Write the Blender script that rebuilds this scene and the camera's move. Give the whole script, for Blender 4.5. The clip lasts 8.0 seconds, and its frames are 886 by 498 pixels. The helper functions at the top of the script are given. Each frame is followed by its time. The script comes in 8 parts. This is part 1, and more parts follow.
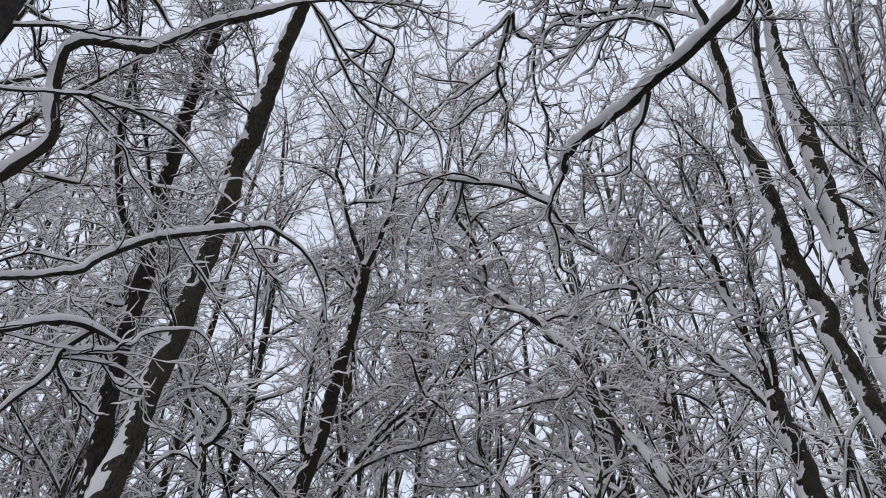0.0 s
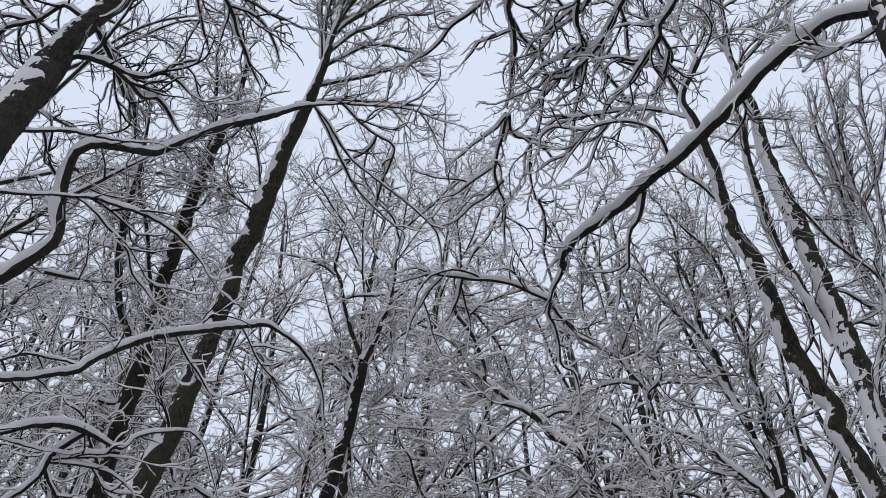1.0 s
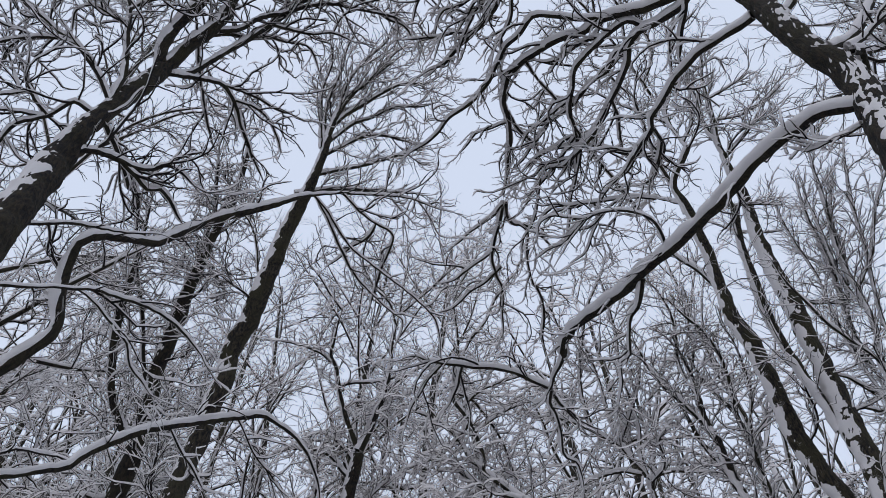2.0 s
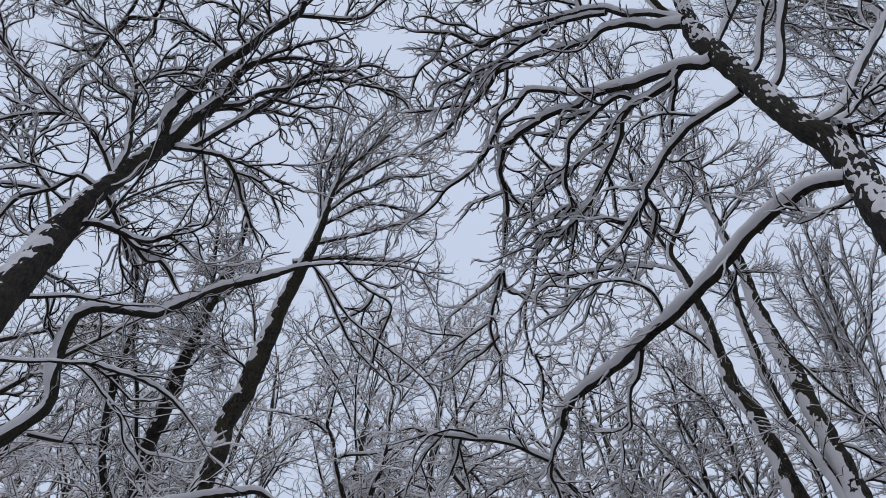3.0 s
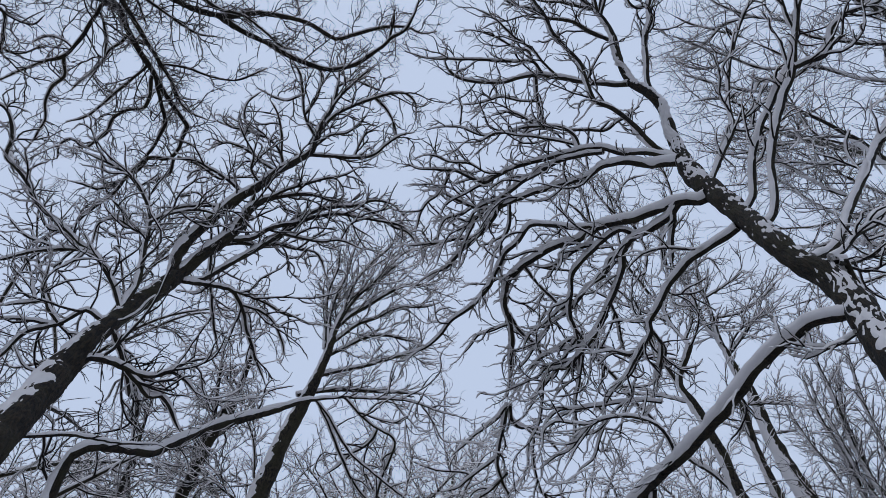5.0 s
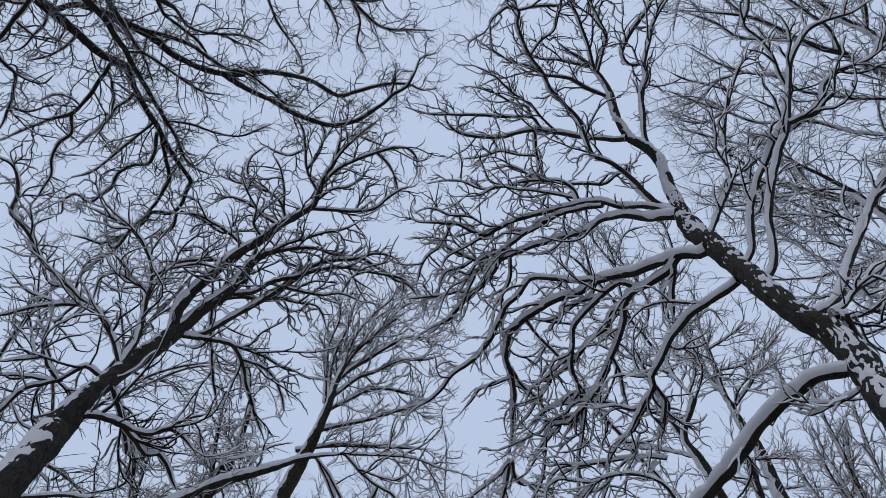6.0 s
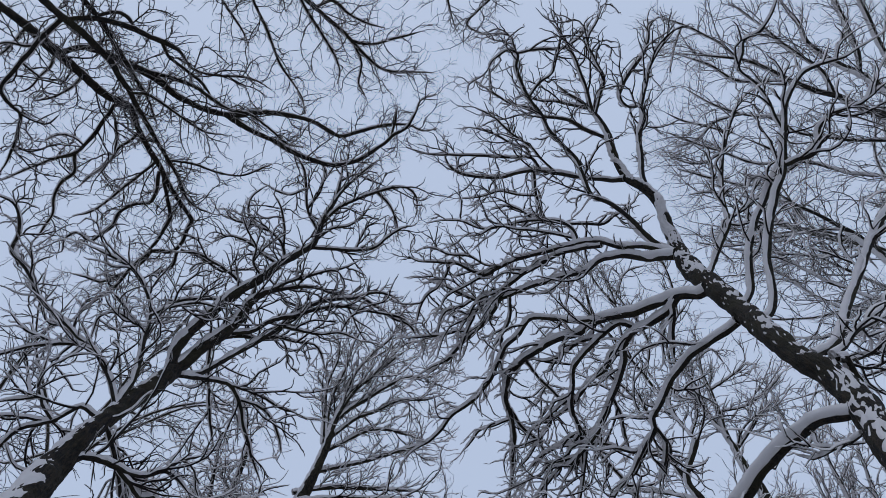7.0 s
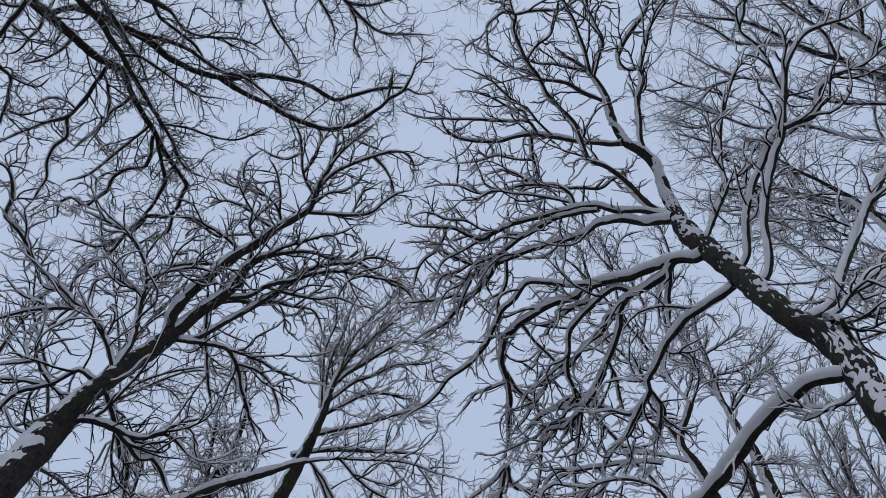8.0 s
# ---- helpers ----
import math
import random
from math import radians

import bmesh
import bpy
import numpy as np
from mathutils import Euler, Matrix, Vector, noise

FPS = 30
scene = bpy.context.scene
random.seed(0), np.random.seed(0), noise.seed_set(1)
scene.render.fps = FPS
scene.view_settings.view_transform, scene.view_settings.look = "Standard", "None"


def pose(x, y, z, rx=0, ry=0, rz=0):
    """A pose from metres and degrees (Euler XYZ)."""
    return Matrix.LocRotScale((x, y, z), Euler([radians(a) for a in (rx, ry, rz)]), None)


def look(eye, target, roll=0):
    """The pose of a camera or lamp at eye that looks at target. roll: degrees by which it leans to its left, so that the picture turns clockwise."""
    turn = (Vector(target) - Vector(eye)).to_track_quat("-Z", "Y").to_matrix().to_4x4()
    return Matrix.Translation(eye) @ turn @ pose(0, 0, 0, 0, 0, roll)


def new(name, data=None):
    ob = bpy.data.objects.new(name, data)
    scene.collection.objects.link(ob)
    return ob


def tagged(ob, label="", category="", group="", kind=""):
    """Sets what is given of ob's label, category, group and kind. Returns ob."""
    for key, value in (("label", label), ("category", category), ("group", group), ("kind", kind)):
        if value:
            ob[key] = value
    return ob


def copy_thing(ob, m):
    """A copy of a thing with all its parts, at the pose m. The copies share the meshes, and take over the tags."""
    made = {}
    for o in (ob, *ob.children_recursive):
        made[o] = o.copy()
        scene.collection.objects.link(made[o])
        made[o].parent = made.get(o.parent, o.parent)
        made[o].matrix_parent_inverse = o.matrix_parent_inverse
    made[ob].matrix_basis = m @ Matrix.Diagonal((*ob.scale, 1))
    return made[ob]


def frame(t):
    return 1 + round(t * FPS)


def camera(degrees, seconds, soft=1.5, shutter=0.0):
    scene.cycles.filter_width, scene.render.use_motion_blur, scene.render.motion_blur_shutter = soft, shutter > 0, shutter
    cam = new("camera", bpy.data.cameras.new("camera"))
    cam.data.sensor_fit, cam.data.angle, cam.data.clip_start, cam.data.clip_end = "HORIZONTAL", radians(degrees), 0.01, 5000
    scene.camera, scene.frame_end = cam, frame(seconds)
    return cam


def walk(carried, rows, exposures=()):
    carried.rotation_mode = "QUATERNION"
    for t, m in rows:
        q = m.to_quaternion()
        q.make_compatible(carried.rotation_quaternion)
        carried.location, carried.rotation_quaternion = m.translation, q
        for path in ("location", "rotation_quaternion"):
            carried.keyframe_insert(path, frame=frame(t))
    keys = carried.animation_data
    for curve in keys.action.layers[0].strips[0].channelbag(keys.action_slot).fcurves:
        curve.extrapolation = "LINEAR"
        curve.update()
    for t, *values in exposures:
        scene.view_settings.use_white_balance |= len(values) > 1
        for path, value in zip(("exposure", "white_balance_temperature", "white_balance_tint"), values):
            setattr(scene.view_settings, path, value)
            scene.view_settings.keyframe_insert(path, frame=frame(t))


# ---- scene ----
cam = camera(63.68, 8.0, soft=0.8)
EYE = 1.6
ROWS = [
    (0.0, -0.000, 0.000, -0.000, 0.00, 42.00, -0.00),
    (0.5, -0.005, -0.020, 0.015, -0.09, 45.97, 0.10),
    (1.0, -0.019, -0.037, 0.030, -0.37, 49.27, 0.43),
    (1.5, -0.044, -0.053, 0.039, -0.79, 52.87, 0.91),
    (3.0, -0.059, -0.105, 0.047, -1.96, 61.24, 2.25),
    (3.5, -0.057, -0.117, 0.046, -2.17, 64.03, 2.38),
    (4.0, -0.053, -0.133, 0.044, -2.08, 66.10, 2.37),
    (4.5, -0.044, -0.146, 0.043, -1.70, 68.95, 2.10),
    (6.0, -0.038, -0.195, 0.034, -1.82, 75.45, 2.47),
    (6.5, -0.028, -0.210, 0.031, -2.05, 77.53, 2.75),
    (7.0, -0.029, -0.210, 0.030, -2.34, 78.50, 2.83),
    (7.5, -0.016, -0.195, 0.040, -2.38, 78.44, 2.79),
    (8.0, -0.019, -0.189, 0.043, -2.56, 75.80, 3.09),
]


def held(x, y, z, yaw, pitch, roll):
    """The hand-held camera: turned by yaw, then tilted up, then rolled about its own line of sight."""
    return pose(x, y, EYE + z, 0, 0, yaw) @ pose(0, 0, 0, pitch) @ pose(0, 0, 0, 0, roll) @ pose(0, 0, 0, 90)


EXPOSURES = [(0.0, -0.56, 7570, 16), (1.5, -0.63, 7370, 15.5), (3.5, -0.92, 7000, 15.5), (4.5, -0.94, 6800, 14.5), (6.5, -1.07, 6640, 14), (8.0, -1.14, 6640, 14)]
walk(cam, [(t, held(*row)) for t, *row in ROWS], EXPOSURES)

# ---- light: an overcast winter sky, snow light from the ground ----
world = bpy.data.worlds.new("winter_sky")
scene.world = world
world.use_nodes = True
wn, wl = world.node_tree.nodes, world.node_tree.links
sky = wn.new("ShaderNodeTexSky")
sky.sky_type, sky.sun_disc = "NISHITA", False
sky.sun_elevation, sky.sun_rotation = radians(60), radians(196)
sky.air_density, sky.dust_density, sky.ozone_density = 1.0, 2.0, 1.5
cloud = wn.new("ShaderNodeMix")
cloud.data_type, cloud.blend_type = "RGBA", "MIX"
cloud.inputs[0].default_value = 0.88
cloud.inputs[7].default_value = (8.8, 11.0, 14.5, 1)
wl.new(sky.outputs["Color"], cloud.inputs[6])
wl.new(cloud.outputs[2], wn["Background"].inputs["Color"])
wn["Background"].inputs["Strength"].default_value = 0.12

sun = new("sun", bpy.data.lights.new("sun", "SUN"))
sun.data.energy, sun.data.angle, sun.data.color = 0.8, radians(60), (1.0, 0.99, 0.98)
sun.matrix_world = look((-4, -14, 25), (0, 0, 0))

# ---- materials ----


def material(name, rough):
    m = bpy.data.materials.new(name)
    m.use_nodes = True
    n, l = m.node_tree.nodes, m.node_tree.links
    b = n["Principled BSDF"]
    b.inputs["Roughness"].default_value = rough
    pos = n.new("ShaderNodeTexCoord").outputs["Object"]
    return m, n, l, b, pos


def noise_tex(n, l, pos, scale, detail=4.0, rough=0.6):
    t = n.new("ShaderNodeTexNoise")
    t.inputs["Scale"].default_value, t.inputs["Detail"].default_value, t.inputs["Roughness"].default_value = scale, detail, rough
    l.new(pos, t.inputs["Vector"])
    return t.outputs["Fac"]


def ramp(n, l, fac, *stops):
    r = n.new("ShaderNodeValToRGB")
    while len(r.color_ramp.elements) < len(stops):
        r.color_ramp.elements.new(0.5)
    for e, (at, colour) in zip(r.color_ramp.elements, stops):
        e.position, e.color = at, (*colour, 1)
    l.new(fac, r.inputs["Fac"])
    return r.outputs["Color"]


def mixed(n, l, fac, a, b):
    x = n.new("ShaderNodeMix")
    x.data_type = "RGBA"
    l.new(fac, x.inputs[0])
    l.new(a, x.inputs[6])
    l.new(b, x.inputs[7])
    return x.outputs[2]


def bump(n, l, b, height, strength, distance):
    u = n.new("ShaderNodeBump")
    u.inputs["Strength"].default_value, u.inputs["Distance"].default_value = strength, distance
    l.new(height, u.inputs["Height"])
    l.new(u.outputs["Normal"], b.inputs["Normal"])


def bark_material(name, dark, light, moss, amount, dusted=0.0):
    """Furrowed bark with moss, and fine snow blown into its windward and upper side."""
    m, n, l, b, pos = material(name, 0.9)
    long = n.new("ShaderNodeVectorMath")
    long.operation = "MULTIPLY"
    l.new(pos, long.inputs[0])
    long.inputs[1].default_value = (1, 1, 0.3)
    furrow = noise_tex(n, l, long.outputs[0], 46, 5, 0.65)
    grain = ramp(n, l, furrow, (0.42, dark), (0.64, light))
    green = ramp(n, l, noise_tex(n, l, pos, 110, 4), (0.3, [c * 0.35 for c in moss]), (0.68, moss))
    where = ramp(n, l, noise_tex(n, l, pos, 3.1, 5), (0.62 - amount, (0, 0, 0)), (0.8 - amount, (1, 1, 1)))
    colour = mixed(n, l, where, grain, green)
    if dusted:
        face = n.new("ShaderNodeVectorMath")
        face.operation = "DOT_PRODUCT"
        l.new(n.new("ShaderNodeNewGeometry").outputs["Normal"], face.inputs[0])
        face.inputs[1].default_value = (-0.5, -0.35, 0.6)
        total = n.new("ShaderNodeMath")
        total.operation = "MULTIPLY_ADD"
        l.new(noise_tex(n, l, pos, 85, 6, 0.75), total.inputs[0])
        total.inputs[1].default_value = 2.6
        l.new(face.outputs["Value"], total.inputs[2])
        clot = n.new("ShaderNodeMath")
        clot.operation = "MULTIPLY_ADD"
        l.new(noise_tex(n, l, pos, 7, 4), clot.inputs[0])
        clot.inputs[1].default_value = 1.6
        l.new(total.outputs[0], clot.inputs[2])
        lies = n.new("ShaderNodeMapRange")
        l.new(clot.outputs[0], lies.inputs["Value"])
        lies.inputs["From Min"].default_value, lies.inputs["From Max"].default_value = dusted, dusted + 0.22
        snow = n.new("ShaderNodeRGB")
        snow.outputs[0].default_value = (0.8, 0.78, 0.79, 1)
        colour = mixed(n, l, lies.outputs["Result"], colour, snow.outputs[0])
    l.new(colour, b.inputs["Base Color"])
    bump(n, l, b, furrow, 1.0, 0.06)
    return m


def snow_material(name, tint):
    m, n, l, b, pos = material(name, 0.75)
    shade = ramp(n, l, noise_tex(n, l, pos, 9, 5), (0.3, [c * 0.94 for c in tint]), (0.7, tint))
    l.new(shade, b.inputs["Base Color"])
    bump(n, l, b, noise_tex(n, l, pos, 70, 4), 0.35, 0.008)
    glow = n.new("ShaderNodeBsdfTranslucent")  # daylight seeps through a thin layer of snow
    l.new(shade, glow.inputs["Color"])
    blend = n.new("ShaderNodeMixShader")
    blend.inputs[0].default_value = 0.12
    l.new(b.outputs[0], blend.inputs[1])
    l.new(glow.outputs[0], blend.inputs[2])
    l.new(blend.outputs[0], n["Material Output"].inputs["Surface"])
    return m


def ground_material():
    """Unseen floor of thin, trodden snow; leaf litter and dark soil added to dim its bounce."""
    m, n, l, b, pos = material("woodland_floor", 0.85)
    white = ramp(n, l, noise_tex(n, l, pos, 6, 5), (0.3, (0.76, 0.77, 0.79)), (0.7, (0.86, 0.87, 0.89)))
    # dark patches invented to lower the light thrown up onto the branches
    dimming_litter = ramp(n, l, noise_tex(n, l, pos, 25, 6, 0.7), (0.3, (0.03, 0.022, 0.014)), (0.7, (0.11, 0.075, 0.045)))
    where = ramp(n, l, noise_tex(n, l, pos, 4.5, 8, 0.75), (0.42, (0, 0, 0)), (0.56, (0.85, 0.85, 0.85)))
    l.new(mixed(n, l, where, white, dimming_litter), b.inputs["Base Color"])
    bump(n, l, b, noise_tex(n, l, pos, 18, 5), 0.6, 0.03)
    return m


BARK = bark_material("mossy_bark", (0.002, 0.0015, 0.001), (0.046, 0.03, 0.016), (0.045, 0.037, 0.012), 0.16, 3.35)
GREY_BARK = bark_material("grey_bark", (0.004, 0.003, 0.002), (0.078, 0.06, 0.037), (0.065, 0.056, 0.024), 0.18, 2.95)
TWIG = bark_material("twig_bark", (0.006, 0.0035, 0.0025), (0.03, 0.017, 0.012), (0.028, 0.022, 0.01), 0.0)
SNOW = snow_material("branch_snow", (0.9, 0.87, 0.87))
GROUND_SNOW = ground_material()

# ---- branch geometry ----
rng = np.random.default_rng(7)
WAVES = rng.normal(size=(7, 3)) * np.array([4, 7, 12, 20, 33, 50, 70])[:, None]
PHASES = rng.uniform(0, 6.28, 7)
WEIGHTS = np.array([1, 1, 0.9, 0.8, 0.7, 0.6, 0.5])


WINDWARD = (-0.4, -0.3)  # snow settles on top, and blew in from this side


def lumps(p):
    """Uneven noise over places, about -1 to 1."""
    return (np.sin(p @ WAVES.T + PHASES) * WEIGHTS).sum(-1) / 2.2


def unit(v):
    return v / np.maximum(np.linalg.norm(v, axis=-1, keepdims=True), 1e-9)


def spline(ctrl, step):
    """A smooth line (points, radii) through a few guide points (x, y, z, radius), about one point every step metres."""
    c = np.array(ctrl, float)
    gap = np.linalg.norm(np.diff(c[:, :3], axis=0), axis=1)[:, None] + 1e-6
    slope = np.diff(c, axis=0) / gap
    lean = np.vstack([slope[:1], (slope[:-1] * gap[1:] + slope[1:] * gap[:-1]) / (gap[1:] + gap[:-1]), slope[-1:]])
    out = []
    for a, b, la, lb, g in zip(c, c[1:], lean, lean[1:], gap):
        u = np.linspace(0, 1, max(2, int(g[0] / step) + 1), endpoint=False)[:, None]
        out.append((2 * u ** 3 - 3 * u ** 2 + 1) * a + (u ** 3 - 2 * u ** 2 + u) * g * la + (3 * u ** 2 - 2 * u ** 3) * b + (u ** 3 - u ** 2) * g * lb)
    line = np.vstack([*out, c[-1:]])
    return line[:, :3], np.maximum(line[:, 3], 0.003)


def frames_of(p, wind=WINDWARD):
    """Along lines (n, m, 3): the way on, the side that faces up, the third direction, and how level the line lies."""
    t = unit(np.gradient(p, axis=1))
    up = np.broadcast_to(np.array([*wind, 1.0]), t.shape)
    level = np.sqrt(np.clip(1 - t[..., 2:] ** 2, 0, 1))
    u = unit(up - (up * t).sum(-1, keepdims=True) * t)
    return t, u, np.cross(t, u), level[..., 0]


def skin(rings):
    """Points and quads of tubes from rings (n, m, sides, 3)."""
    n, m, k, _ = rings.shape
    i = np.arange(n * m * k).reshape(n, m, k)
    j = np.roll(i, -1, axis=2)
    quads = np.stack([i[:, :-1], j[:, :-1], j[:, 1:], i[:, 1:]], -1).reshape(-1, 4)
    return rings.reshape(-1, 3), quads


def turns(k):
    a = np.arange(k) * 2 * math.pi / k
    return np.cos(a)[:, None], np.sin(a)[:, None]


def tube(p, r, sides, rough=0.0):
    _, u, s, _ = frames_of(p)
    c, d = turns(sides)
    rr = r[..., None, None]
    ring = p[:, :, None] + rr * (c * u[:, :, None] + d * s[:, :, None])
    if rough:
        ring = ring + (ring - p[:, :, None]) * (rough * lumps(ring * 2.2))[..., None]
    return skin(ring)


def cap_of_snow(p, r, sides, depth, bare, grain=0.9, ragged=0.15, wind=WINDWARD):
    """Snow lying on a limb: full on its upper side, ragged at the edges, none below."""
    _, u, s, level = frames_of(p, wind)
    c, d = turns(sides)
    out = c * u[:, :, None] + d * s[:, :, None]
    on = p[:, :, None] + r[..., None, None] * out
    cover = np.maximum(c[:, 0], -0.4) * (0.45 + 0.55 * level[..., None]) - bare * (1.15 - level[..., None]) + ragged * lumps(on * grain) + ragged * (0.7 * lumps(on[..., ::-1] * grain * 2.7 + 4) + 0.6 * lumps(on * grain * 5.3 + 9))
    thick = np.clip(depth[..., None] * np.clip(cover, -1, 0.8) * 1.35, -0.5 * r[..., None], None)
    return skin(on + thick[..., None] * out)


def ridge_of_snow(p, r, sides, depth):
    """A narrow ridge of snow on the upper side of thin branches."""
    _, u, s, level = frames_of(p)
    c, d = turns(sides)
    h = depth * np.clip(0.85 + 0.45 * lumps(p * 0.8), 0.12, 1.5) * (0.25 + 0.75 * level)
    w = r * 1.05 + h * 0.28
    mid = p + u * (r * 0.25 + h * 0.8)[..., None]
    return skin(mid[:, :, None] + c * u[:, :, None] * h[..., None, None] + d * s[:, :, None] * w[..., None, None])


def strip(p, ring):
    """Points and quads of open strips from rows (n, m, 3, 3)."""
    n, m, k, _ = ring.shape
    i = np.arange(n * m * k).reshape(n, m, k)
    a, b = i[:, :, :-1], i[:, :, 1:]
    return ring.reshape(-1, 3), np.stack([a[:, :-1], b[:, :-1], b[:, 1:], a[:, 1:]], -1).reshape(-1, 4)


def twig_pair(p, r, depth, far=False, puff=0.4):
    """Thin twigs: the dark wood below and the snow above meet along both sides."""
    _, u, s, level = frames_of(p)
    h = depth * np.clip(0.8 + 0.5 * lumps(p * 0.8), 0.1, 1.4) * (0.3 + 0.7 * level)
    h[:, -1] *= 0.6
    side = s * (r * 1.05)[..., None]
    brim = s * (r * 1.1 + h * puff)[..., None]
    low = p - u * (r * 1.7)[..., None]
    high = p + u * (r * 0.5 + h * 1.5)[..., None]
    wood = strip(p, np.stack([p + side, low - side * 0.6], 2) if far else np.stack([p + side, low, p - side], 2))
    snow = strip(p, np.stack([p - brim, high, p + brim], 2))
    return wood, snow


def joined(*meshes):
    pts, quads, at = [], [], 0
    for v, q in meshes:
        pts.append(v)
        quads.append(q + at)
        at += len(v)
    return np.vstack(pts), np.vstack(quads)


def part(name, mesh_data, material_used, parent, label="", kind=""):
    """ONE mesh object under a thing or a part, from points and quads."""
    v, q = mesh_data
    me = bpy.data.meshes.new(name)
    me.vertices.add(len(v))
    me.vertices.foreach_set("co", np.ascontiguousarray(v, np.float32).ravel())
    me.loops.add(q.size)
    me.loops.foreach_set("vertex_index", np.ascontiguousarray(q, np.int32).ravel())
    me.polygons.add(len(q))
    me.polygons.foreach_set("loop_start", np.arange(0, q.size, 4, dtype=np.int32))
    me.polygons.foreach_set("use_smooth", np.ones(len(q), bool))
    me.update(calc_edges=True)
    me.materials.append(material_used)
    ob = new(name, me)
    ob.parent = parent
    return tagged(ob, label=label, kind=kind)


def sprout(p, r, count, length, angle, bend, lift, points, thin, first=0.12, kink=0.34, pull=0.0, wave=0.22):
    """Side branches from lines (n, m, 3): count to each, alternating, with a leader that goes on from the tip.
    pull: how far they bow round to run along with the branch that bears them; wave: how far they snake."""
    n, m, _ = p.shape
    count = np.broadcast_to(np.asarray(count, int), (n,))
    who = np.repeat(np.arange(n), count)
    nth = np.concatenate([np.arange(k) for k in count]) if len(who) else np.zeros(0, int)
    size = len(who)
    first = np.broadcast_to(np.asarray(first, float), (n,))[who]
    u = first + (1 - first) * (nth + rng.uniform(0.1, 0.9, size)) / count[who]
    tip = nth == count[who] - 1
    u = np.where(tip, 0.985, np.minimum(u, 0.97))
    f = u * (m - 1)
    i = np.minimum(f.astype(int), m - 2)
    w = (f - i)[:, None]
    base = p[who, i] * (1 - w) + p[who, i + 1] * w
    rad = r[who, i] * (1 - w[:, 0]) + r[who, i + 1] * w[:, 0]
    t, up, side, _ = frames_of(p)
    t, up, side = t[who, i], up[who, i], side[who, i]
    psi = rng.normal(0.1, 0.55, size)[:, None]
    sign = np.where((nth + who) % 2 == 0, 1, -1)[:, None]
    a = np.where(tip, 0.12, rng.normal(angle, 0.2, size))[:, None]
    way = t * np.cos(a) + (side * sign * np.cos(psi) + up * np.sin(psi)) * np.sin(a)
    low, high = length
    long = (low + (high - low) * rng.uniform(0, 1, size) ** 1.5) * (1.2 - 0.6 * u)
    step = (long / (points - 1))[:, None]
    q = np.zeros((size, points, 3))
    q[:, 0] = base
    swing = rng.normal(0, bend, (size, 3))
    curl = rng.normal(0, bend * 1.3 / points, (size, 3))
    sway = rng.normal(0, wave, (size, 3))
    phase = rng.uniform(0, 2 * math.pi, size)[:, None]
    for k in range(1, points):
        way = unit(way + rng.normal(0, bend * kink, (size, 3)) + swing * 0.4 + sway * np.cos(phase + 7.5 * k / points) + curl * (k - points * 0.4) + t * pull / points + np.array([0, 0, lift * k / points]))
        q[:, k] = q[:, k - 1] + way * step
    root = np.minimum(rad * 0.7, thin * (0.6 + 0.4 * long / high))
    rr = root[:, None] * np.linspace(1, 0.55, points)
    clear = (np.linalg.norm(q - np.array([0, 0, EYE]), axis=-1).min(-1) > 2.6) & (q[..., 2].min(-1) > 1.9)
    return q[clear], rr[clear]


def tree(x, y, label, group="trees of the wood"):
    t = new("tree")
    t.location = (x, y, 0)
    lines[t] = []
    return tagged(t, label=label, category="tree", group=group)


lines = {}


def at_home(t, data):
    v, q = data
    return v - np.array(t.location), q


def trunk(t, *ctrl, bark=BARK, snow=0.024, bare=0.46, step=0.06, sides=24, wind=WINDWARD, ragged=0.55, tip=1.0):
    p, r = spline(ctrl, step)
    r = r * (1 - (1 - tip) * np.clip(np.linspace(-2, 1, len(r)), 0, 1))
    r = r * (1 + 0.05 * np.sin(np.arange(len(r)) * step * 3.5))
    p = p + 0.012 * np.stack([lumps(p * 0.25), lumps(p * 0.25 + 9), 0 * r], -1)
    body = part("trunk", at_home(t, tube(p[None], r[None], int(sides * 0.7), 0.075)), bark, t)
    part("trunk_snow", at_home(t, cap_of_snow(p[None], r[None], sides, np.full((1, len(r)), snow), bare, np.array([10.0, 10.0, 7.0]), ragged, wind)), SNOW, body, "wind-blown snow stuck to the bark")
    lines[t].append((p, r, True, 1.0, 0.4))


def limb(t, *ctrl, bark=BARK, snow=0.042, bare=0.14, wood=0.76, step=0.055, sides=8, twiggy=1.0, start=0.12):
    p, r = spline(ctrl, step)
    along = np.linspace(0, 1, len(r))
    r = r * wood * (1 - 0.6 * np.clip((along - 0.85) / 0.15, 0, 1))
    r = r * (1 + 0.07 * lumps(p * 1.7))
    p = p + (0.006 + 0.1 * r[:, None]) * np.stack([lumps(p * 0.35), lumps(p * 0.35 + 5), lumps(p * 0.35 + 11)], -1)
    depth = np.minimum(snow, 0.012 + 0.95 * r)
    body = part("limb", at_home(t, tube(p[None], r[None], sides, 0.06)), bark, t)
    part("limb_snow", at_home(t, cap_of_snow(p[None], r[None], sides + 5, depth[None], bare)), SNOW, body, "thick white snow lying along the limb")
    lines[t].append((p, r, False, twiggy, start))


def resampled(p, m):
    f = np.linspace(0, len(p) - 1, m)
    i = np.minimum(f.astype(int), len(p) - 2)
    w = f - i
    return (p[i].T * (1 - w) + p[i + 1].T * w).T


